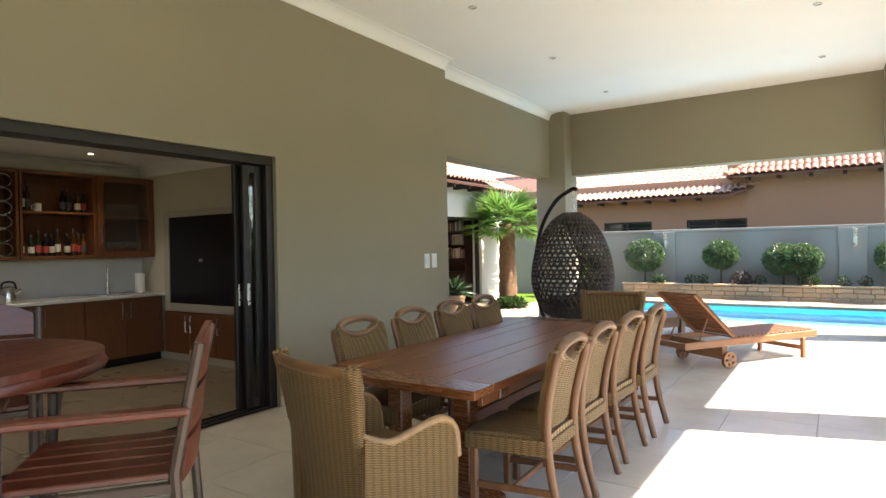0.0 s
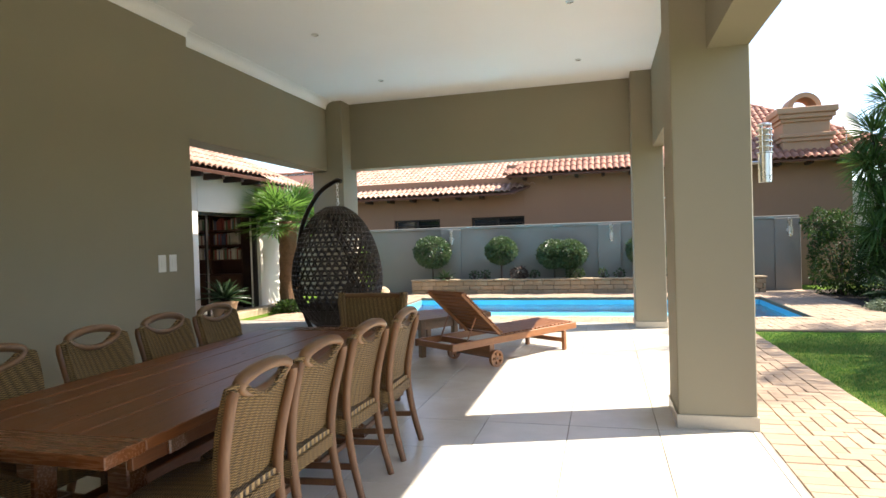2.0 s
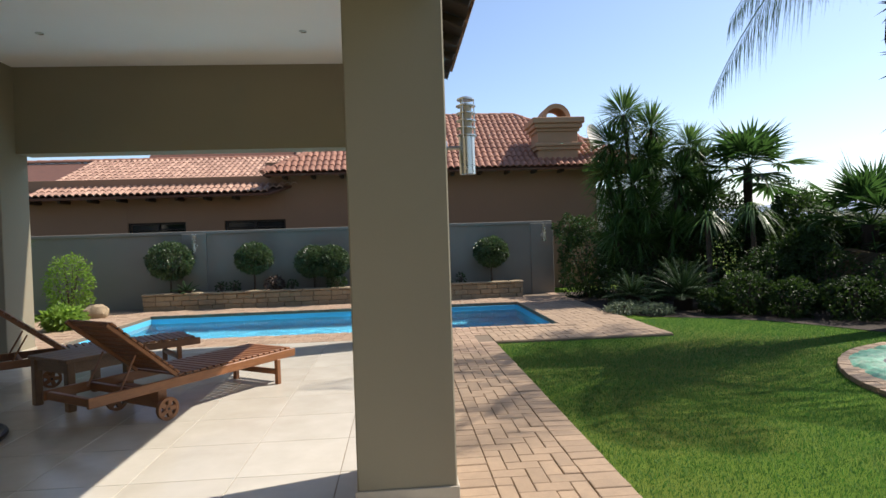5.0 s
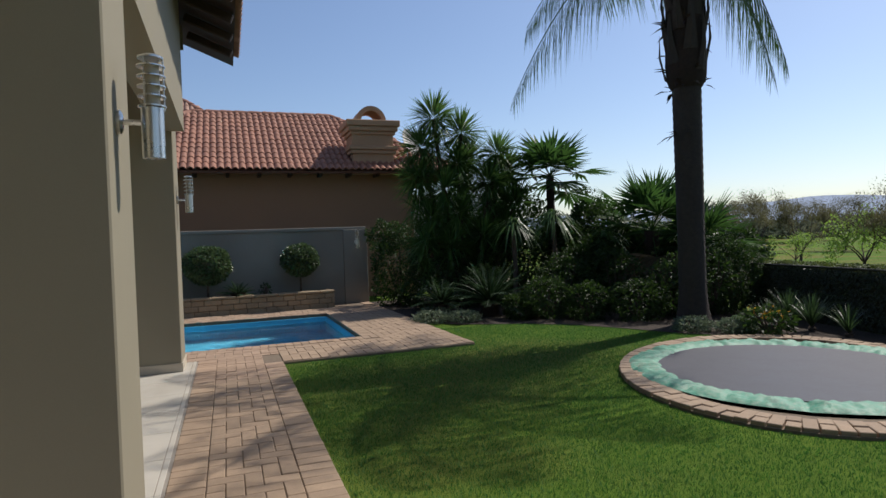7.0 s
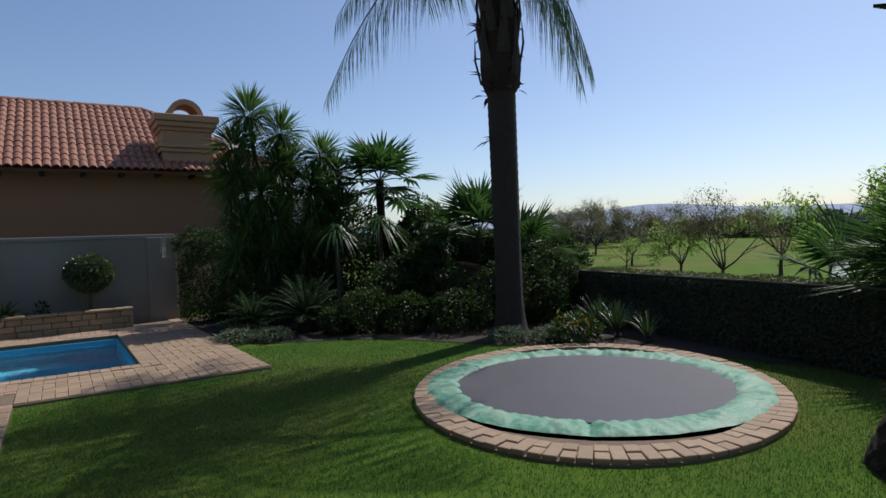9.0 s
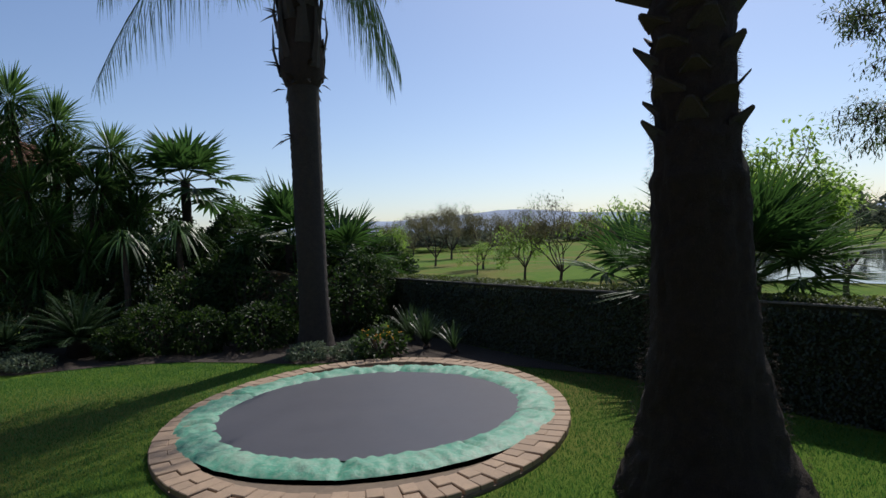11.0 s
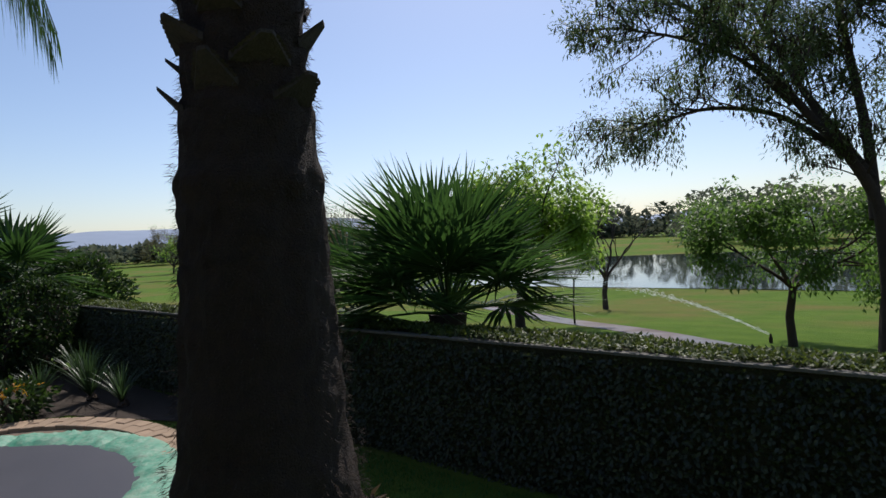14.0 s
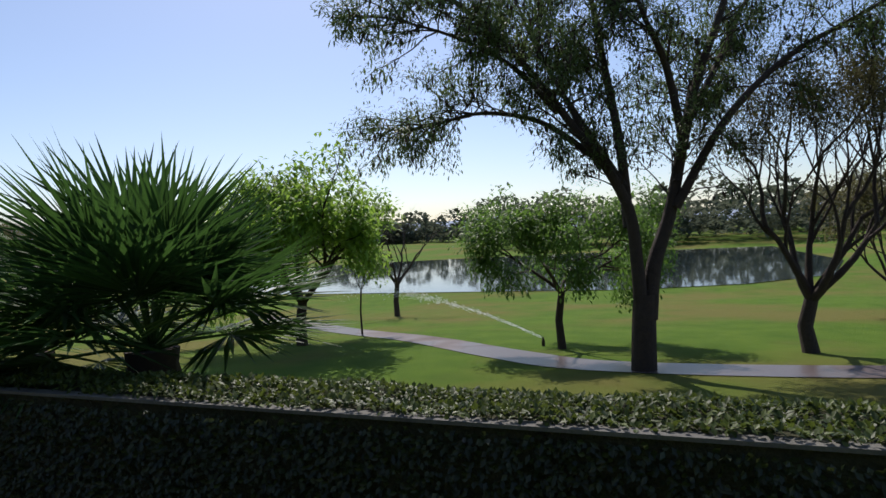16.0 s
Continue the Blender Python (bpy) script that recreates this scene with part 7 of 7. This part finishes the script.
part("base", Shape().lathe([(0.028, 0), (0.026, 0.08), (0.018, 0.09)], 16), STEEL, t, "", True)
part("spout", Shape().tube(curve_pts([(0, 0, 0.06), (0, 0, 0.30), (0.06, -0.03, 0.37), (0.14, -0.07, 0.34), (0.15, -0.075, 0.27)], 5), 0.012, 10), STEEL, t, "", True)
part("lever", Shape().tube([(0.02, 0.02, 0.07), (0.06, 0.05, 0.11)], 0.007, 6), STEEL, t)
t = thing("sink", (KW + 0.30, 3.98, 0.90), "round steel sink set in the worktop", "sink")
part("rim", Shape().lathe([(0.20, 0.0), (0.20, 0.006), (0.17, 0.008), (0.16, 0.002)], 28), STEEL, t, "", True)
t = thing("paper_roll", (KW + 0.32, 4.44, 0.90), "white kitchen paper roll on the worktop", "paper roll")
part("roll", Shape().lathe([(0.062, 0.012), (0.062, 0.262), (0.02, 0.264)], 24), WHITEP, t, "", True)
part("stand", Shape().lathe([(0.075, 0), (0.075, 0.012)], 24), STEEL, t)

# built-in barbecue
t = thing("built_in_barbecue", (0, KN, 0), "built-in barbecue with a black steel door in a pale frame", "barbecue")
FRM = plain("pale_steel_frame", (0.45, 0.42, 0.36), 0.45, 0.1, vary=0.08)
part("frame", Shape().box((-7.57, -0.05, 0.66), (-7.46, 0, 1.98), 0.004).box((-6.02, -0.05, 0.66), (-5.92, 0, 1.98), 0.004).box((-7.46, -0.05, 1.90), (-6.02, 0, 1.98), 0.004).box((-7.46, -0.05, 0.66), (-6.02, 0, 0.76), 0.004), FRM, t, "pale steel frame")
part("door", Shape().box((-7.46, -0.035, 0.76), (-6.02, -0.005, 1.90), 0.006), BLACK, t, "black steel door")
part("knob", Shape().tube([(-6.75, -0.035, 1.33), (-6.75, -0.07, 1.33)], 0.02, 10), STEEL, t)
for k, (a, b) in enumerate(((-7.57, -7.02), (-7.01, -6.47), (-6.46, -5.92))):
    c = thing("base_cabinet", (a, KN, 0), "cherry-wood cabinet below the barbecue", "cabinet", "base cabinets of the bar")
    part("body", Shape().box((0, -0.04, 0.10), (b - a, 0, 0.645)), CAB, c)
    dd = part("door", Shape().box((0.003, -0.06, 0.11), (b - a - 0.003, -0.04, 0.64), 0.003), CAB, c)
    xx = b - a - 0.05 if k == 0 else 0.05
    part("handle", Shape().tube([(xx, -0.06, 0.40), (xx, -0.085, 0.40), (xx, -0.085, 0.60), (xx, -0.06, 0.60)], 0.006, 6), STEEL, dd, "steel bar handle")
n = Nodes("lit_bulb")
n.b.inputs["Emission Color"].default_value = (1, 0.8, 0.5, 1)
n.b.inputs["Emission Strength"].default_value = 25
LIT = n.done((0.9, 0.85, 0.7), 0.3)
# first spotlight is known; the other two are unseen, added to light the kitchen
for x, y in ((-7.3, 3.55), (-7.3, 1.6), (-5.6, 2.6)):
    t = thing("downlight", (x, y, 2.62), "small lit recessed ceiling spotlight in the kitchen", "downlight", "kitchen spotlights")
    part("trim_ring", Shape().lathe([(0.045, -0.002), (0.044, -0.010), (0.030, -0.011)], 20), STEEL, t, "", True)
    part("bulb", Shape().lathe([(0.026, -0.012), (0.010, -0.014)], 16), LIT, t)
    lamp = new("spot_lamp", bpy.data.lights.new("spot_lamp", "SPOT"))
    lamp.data.energy, lamp.data.color, lamp.data.spot_size, lamp.data.spot_blend, lamp.data.shadow_soft_size = 6.0, (1.0, 0.84, 0.62), radians(110), 0.6, 0.03
    lamp.matrix_world = look((x, y, 2.60), (x, y, 0))

# ---- grass ----
UNOVAL = OVAL.inverted()


def lawn_has(x, y):
    if x < 2.17 or x > hedge_x(y) - 0.12 or y < -4 or y > 12.6:
        return False
    if (UNOVAL @ Vector((x - TX, y - TY, 0))).length < 1.87:
        return False
    if y > 10.42 and x < 4.66:
        return False
    if x > 4.5:
        bed = ((4.66, 12.95), (5.14, 12.26), (6.12, 11.72), (6.75, 11.1), (7.2, 10.27), (7.5, 9.6), (8.05, 9.0), (8.6, 8.6), (8.95, 6.2))
        for (x0, y0), (x1, y1) in zip(bed, bed[1:]):
            if y1 < y <= y0:
                return x < x0 + (x1 - x0) * (y0 - y) / (y0 - y1) - 0.02
    return True


g = np.random.default_rng(5)
N = 300000
px, py = g.uniform(2.17, 9.3, N), np.where(g.random(N) < 0.8, g.uniform(2.6, 12.0, N), g.uniform(-3, 12.6, N))
ok = np.array([lawn_has(a, b) for a, b in zip(px, py)])
px, py = px[ok], py[ok]
N = len(px)
az, ln = g.uniform(0, 6.283, N), g.uniform(0.012, 0.030, N)
lean = g.uniform(0.2, 0.9, N)
w = 0.003
V = np.empty((N, 3, 3), np.float32)
V[:, 0] = np.stack([px - w * np.sin(az), py + w * np.cos(az), np.full(N, -0.042)], 1)
V[:, 1] = np.stack([px + w * np.sin(az), py - w * np.cos(az), np.full(N, -0.042)], 1)
V[:, 2] = np.stack([px + ln * lean * np.cos(az), py + ln * lean * np.sin(az), -0.042 + ln], 1)
me = bpy.data.meshes.new("grass")
me.vertices.add(3 * N)
me.vertices.foreach_set("co", V.ravel())
me.loops.add(3 * N)
me.loops.foreach_set("vertex_index", np.arange(3 * N, dtype=np.int32))
me.polygons.add(N)
me.polygons.foreach_set("loop_start", np.arange(0, 3 * N, 3, dtype=np.int32))
me.update()
BLADE = foliage("grass_blade", (0.020, 0.078, 0.012), (0.075, 0.215, 0.034), 0.6, 0.35)
me.materials.append(BLADE)
tagged(new("grass", me), "short mown green grass of the lawn", "grass", kind="stuff")

# ---- floor tiles ----
P = 0.635
xe = [-0.15 + P * k for k in range(-7, 4)]
ye = [5.45 + P * k for k in range(-17, 10)]
bed = bpy.data.objects["floor_bed"]
shared = {}


def tile_mesh(w, l):
    key = (round(w, 3), round(l, 3))
    if key not in shared:
        shared[key] = mesh_of("floor_tile", Shape().box((0, 0, -0.008), (w, l, 0.0), 0.0015), FTILE)
    return shared[key]


n = Nodes("floor_tile_glaze")
r = n.shuffle()
cloud, spk = n.noise(2.4, 5), n.noise(70, 3)
col = n.ramp(cloud, [(0.3, (0.52, 0.48, 0.40)), (0.7, (0.62, 0.58, 0.50))])
col = n.mix(n.math("MULTIPLY", r, 0.25), col, (0.47, 0.43, 0.36))
col = n.mix(n.math("MULTIPLY", spk, 0.15), col, (0.45, 0.40, 0.33))
FTILE = n.done(col, n.math("ADD", n.math("MULTIPLY", cloud, 0.15), 0.16), 0, cloud, 0.03, 0.003)
for x0, x1 in zip(xe, xe[1:]):
    for y0, y1 in zip(ye, ye[1:]):
        a, b = max(x0, WX), min(x1, EX)
        c, e = max(y0, -5.0), min(y1, 10.98)
        if b - a < 0.03 or e - c < 0.03:
            continue
        ob = part("floor_tile", tile_mesh(b - a - 0.005, e - c - 0.005), None, bed)
        ob.location = (a, c, 0)
s = Shape()
for i in range(6):
    for j in range(9):
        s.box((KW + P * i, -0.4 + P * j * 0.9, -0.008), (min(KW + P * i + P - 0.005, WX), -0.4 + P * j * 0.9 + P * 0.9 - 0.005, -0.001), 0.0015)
# cream tile with the indoor shade put into a darker brown colour
tagged(part("kitchen_tiles", s, plain("shaded_floor_tile", (0.25, 0.21, 0.15), 0.3, vary=0.1, scale=3, bump=0.03), bed, "cream floor tiles of the bar kitchen, coloured darker for shade"), kind="stuff")

# skirting along the wall
sk = structure("baseboard", Shape().box((WX, 3.72, 0), (WX + 0.012, 6.6, 0.09), 0.003).box((WX, -5, 0), (WX + 0.012, 0.1, 0.09), 0.003), SKIRT, "cream tile skirting along the olive wall", "skirting")

# ---- clay pavers ----
BW = 0.112


def brick_mesh(w, l, h=0.05):
    key = ("brick", round(w, 3), round(l, 3))
    if key not in shared:
        shared[key] = mesh_of("paver", Shape().box((-w / 2, -l / 2, -h), (w / 2, l / 2, 0), 0.005), PAVER)
    return shared[key]


n = Nodes("clay_pavers_joined")
r = n.island()
a_, g_ = n.noise(14, 5), n.noise(90, 3)
col = n.ramp(a_, [(0.25, (0.30, 0.205, 0.135)), (0.75, (0.46, 0.325, 0.22))])
col = n.mix(n.math("MULTIPLY", r, 0.55), col, (0.24, 0.16, 0.105))
PAVER_J = n.done(col, 0.8, 0, g_, 0.35, 0.004)


class Paving:
    def __init__(self, parent, near, z=0.0):
        self.p, self.near, self.n, self.rest, self.r, self.z = parent, near, 0, Shape(), random.Random(2), z

    def lay(self, x, y, w, l, turn=0.0):
        m = pose(x, y, self.z + self.r.uniform(-0.004, 0.003), self.r.uniform(-0.5, 0.5), self.r.uniform(-0.5, 0.5), turn + self.r.uniform(-0.7, 0.7))
        me = brick_mesh(w - 0.004, l - 0.004)
        if self.near(x, y) and self.n < 300:
            part("paver", me, None, self.p).matrix_local = m
            self.n += 1
        else:
            q = len(self.rest.v)
            self.rest.v += [tuple(m @ v.co) for v in me.vertices]
            self.rest.f += [tuple(q + k for k in f.vertices) for f in me.polygons]

    def weave(self, x0, y0, x1, y1, skip=None):
        """Herringbone between the bounds."""
        nx, ny = round((x1 - x0) / BW), round((y1 - y0) / BW)
        sx, sy = (x1 - x0) / nx, (y1 - y0) / ny
        for i in range(-1, nx):
            for j in range(-1, ny):
                c = (i - j) % 4
                if c == 0:
                    a, b = max(i, 0), min(i + 2, nx)
                    if b > a and 0 <= j < ny:
                        q = (x0 + sx * (a + b) / 2, y0 + sy * (j + 0.5), sx * (b - a), sy)
                    else:
                        continue
                elif c == 3:
                    a, b = max(j, 0), min(j + 2, ny)
                    if b > a and 0 <= i < nx:
                        q = (x0 + sx * (i + 0.5), y0 + sy * (a + b) / 2, sx, sy * (b - a))
                    else:
                        continue
                else:
                    continue
                if not (skip and skip(q[0], q[1])):
                    self.lay(*q)

    def row(self, x0, y0, x1, y1):
        """Bricks side by side along the longer side of the strip."""
        if x1 - x0 > y1 - y0:
            k = round((x1 - x0) / BW)
            for i in range(k):
                self.lay(x0 + (x1 - x0) * (i + 0.5) / k, (y0 + y1) / 2, (x1 - x0) / k, y1 - y0)
        else:
            k = round((y1 - y0) / BW)
            for i in range(k):
                self.lay((x0 + x1) / 2, y0 + (y1 - y0) * (i + 0.5) / k, x1 - x0, (y1 - y0) / k)

    def done(self):
        if self.rest.v:
            tagged(part("pavers", self.rest, PAVER_J, self.p, "joined clay pavers"), kind="stuff")


gp = structure("garden_path", Shape().box((EX + 0.012, -4.0, -0.2), (2.15, 11.5, -0.012)), SAND, "brown clay paver path beside the lawn", "pavement")
pv = Paving(gp, lambda x, y: 3.8 < y < 9.6)
pv.row(EX + 0.015, -4, EX + 0.235, 11.1)
pv.row(1.93, -4, 2.15, 10.42)
pv.weave(EX + 0.235, -4, 1.93, 11.1)
pv.done()
dk = structure("pool_deck", Shape().box((2.15, 10.40, -0.2), (4.66, PY0 - 0.02, -0.012)).box((PX1 + 0.02, PY0 - 0.02, -0.2), (4.66, 17.0, -0.012)).box((-6.5, PY1 + 0.02, -0.2), (PX1 + 0.02, 16.9, -0.012)).box((-6.5, 10.98, -0.2), (EX + 0.012, PY0 - 0.02, -0.012)).box((-6.5, PY0 - 0.02, -0.2), (PX0 - 0.02, PY1 + 0.02, -0.012)).box((EX + 0.012, 11.5, -0.2), (2.15, PY0 - 0.02, -0.012)),
               SAND, "brown clay paver deck round the pool", "pavement")
pv = Paving(dk, lambda x, y: x > 2.1 and y < 14.5)
pv.row(2.15, 10.42, 4.66, 10.64)
pv.row(4.44, 10.64, 4.66, 16.9)
pv.weave(2.15, 10.64, 4.44, PY0 - 0.30)
pv.weave(PX1 + 0.24, PY0 - 0.30, 4.44, 16.1)
pv.row(PX0 - 0.24, PY0 - 0.24, PX1 + 0.24, PY0 - 0.02)
pv.row(PX0 - 0.24, PY1 + 0.02, PX1 + 0.24, PY1 + 0.24)
pv.row(PX1 + 0.02, PY0 - 0.02, PX1 + 0.24, PY1 + 0.02)
pv.row(PX0 - 0.24, PY0 - 0.02, PX0 - 0.02, PY1 + 0.02)
pv.weave(-4.5, 10.99, 2.15, PY0 - 0.25)
pv.weave(-6.4, PY1 + 0.25, 4.44, 16.12)
pv.weave(-6.4, 11.0, PX0 - 0.25, PY1 + 0.25)
pv.done()

# brick ring of the trampoline
rb = structure("trampoline_kerb", Shape(Matrix.Translation((TX, TY, 0)) @ OVAL).lathe([(1.597, -0.2), (1.855, -0.2), (1.855, -0.02), (1.597, -0.02)], 64), SAND, "ring of clay bricks round the trampoline", "kerb")
pv = Paving(rb, lambda x, y: True, 0.012)
k = 96


def ring_brick(r_, a, w_, l_):
    p = OVAL @ Vector((r_ * math.cos(a), r_ * math.sin(a), 0))
    along = OVAL.to_3x3() @ Vector((-math.sin(a), math.cos(a), 0))
    pv.lay(TX + p.x, TY + p.y, w_ * along.length, l_ * 0.97, math.degrees(math.atan2(along.y, along.x)) - 180)


for i in range(k):
    a = 2 * math.pi * i / k
    w_ = 2 * math.pi * 1.725 / k
    if i % 2:
        r_ = 1.727
        ring_brick(r_, a, w_, 0.255)
    else:
        for r_, l_ in ((1.661, 0.127), (1.791, 0.126)):
            ring_brick(r_, a, w_, l_)
pv.done()

# raised planter of stone blocks
pl = structure("planter_wall", Shape().box((-4.86, 16.24, -0.1), (3.70, 16.36, 0.32)), SAND, "raised bed edged with weathered stone blocks", "planter")
r2 = random.Random(6)
for j in range(3):
    x = -4.90
    while x < 3.70:
        l_ = min(r2.uniform(0.22, 0.42), 3.76 - x)
        z0 = -0.02 + 0.115 * j
        part("stone", Shape().box((x + 0.004, 16.19 + r2.uniform(-0.012, 0.012), z0), (x + l_ - 0.004, 16.38, z0 + 0.109), 0.012), STONE, pl)
        x += l_
x = -4.92
while x < 3.70:
    l_ = min(r2.uniform(0.35, 0.5), 3.78 - x)
    part("cap_stone", Shape().box((x + 0.003, 16.16, 0.327), (x + l_ - 0.003, 16.42, 0.375), 0.012), STONE, pl)
    x += l_
structure("planter_soil", Shape().box((-4.86, 16.38, -0.1), (3.70, 16.84, 0.33)), SOIL, "dark soil of the raised bed", "soil")
structure("planter_end", Shape().box((3.66, 16.36, -0.05), (3.76, 16.87, 0.36), 0.01), STONE, "stone end of the raised bed", "planter")

# courtyard slabs
cs = structure("courtyard_ground", Shape().box((-7.0, 6.6, -0.2), (-4.86, 10.95, -0.035)), SOIL, "pale stone slabs set in soil and grass", "pavement")
SLAB = plain("pale_stone_slab", (0.50, 0.45, 0.35), 0.8, vary=0.15, scale=6, fine=70, bump=0.3, per_object=True)
for i in range(4):
    for j in range(8):
        part("slab", Shape().box((-6.98 + 0.53 * i, 6.65 + 0.54 * j, -0.06), (-6.98 + 0.53 * i + 0.46, 6.65 + 0.54 * j + 0.47, -0.008), 0.008), SLAB, cs)
rk = Shape()
v, f = [], []
for i in range(9):
    for k in range(16):
        th, a = math.pi * i / 8, 2 * math.pi * k / 16
        p = Vector((math.sin(th) * math.cos(a), math.sin(th) * math.sin(a), math.cos(th)))
        p *= 1 + 0.25 * noise.noise(p * 1.7)
        v.append((-5.45 + 0.26 * p.x, 15.3 + 0.2 * p.y, 0.10 + 0.18 * p.z))
for i in range(8):
    for k in range(16):
        f.append((i * 16 + k, (i + 1) * 16 + k, (i + 1) * 16 + (k + 1) % 16, i * 16 + (k + 1) % 16))
solid("boulder", rk.add(v, f), STONE, "pale rounded boulder beside the pool deck", "rock", smooth=True)
bush("grass_tuft", (-5.2, 13.6, -0.01), 0.3, 0.3, 0.2, 500, 0.14, FRESH, "green grassy tuft beside the pool", 0.0, 130, "grass tuft", core=0.4)
bush("grass_tuft", (-6.35, 12.35, -0.04), 0.35, 0.3, 0.12, 500, 0.12, SHRUBLEAF, "low green tufts at the courtyard palm's foot", 0.0, 131, "grass tuft", core=0.4)
bush("wall_creeper", (-6.3, 15.9, -0.04), 0.5, 0.3, 0.7, 1500, 0.07, FRESH, "light green creeper on the boundary wall", 0.0, 132, "creeper", core=0.6)
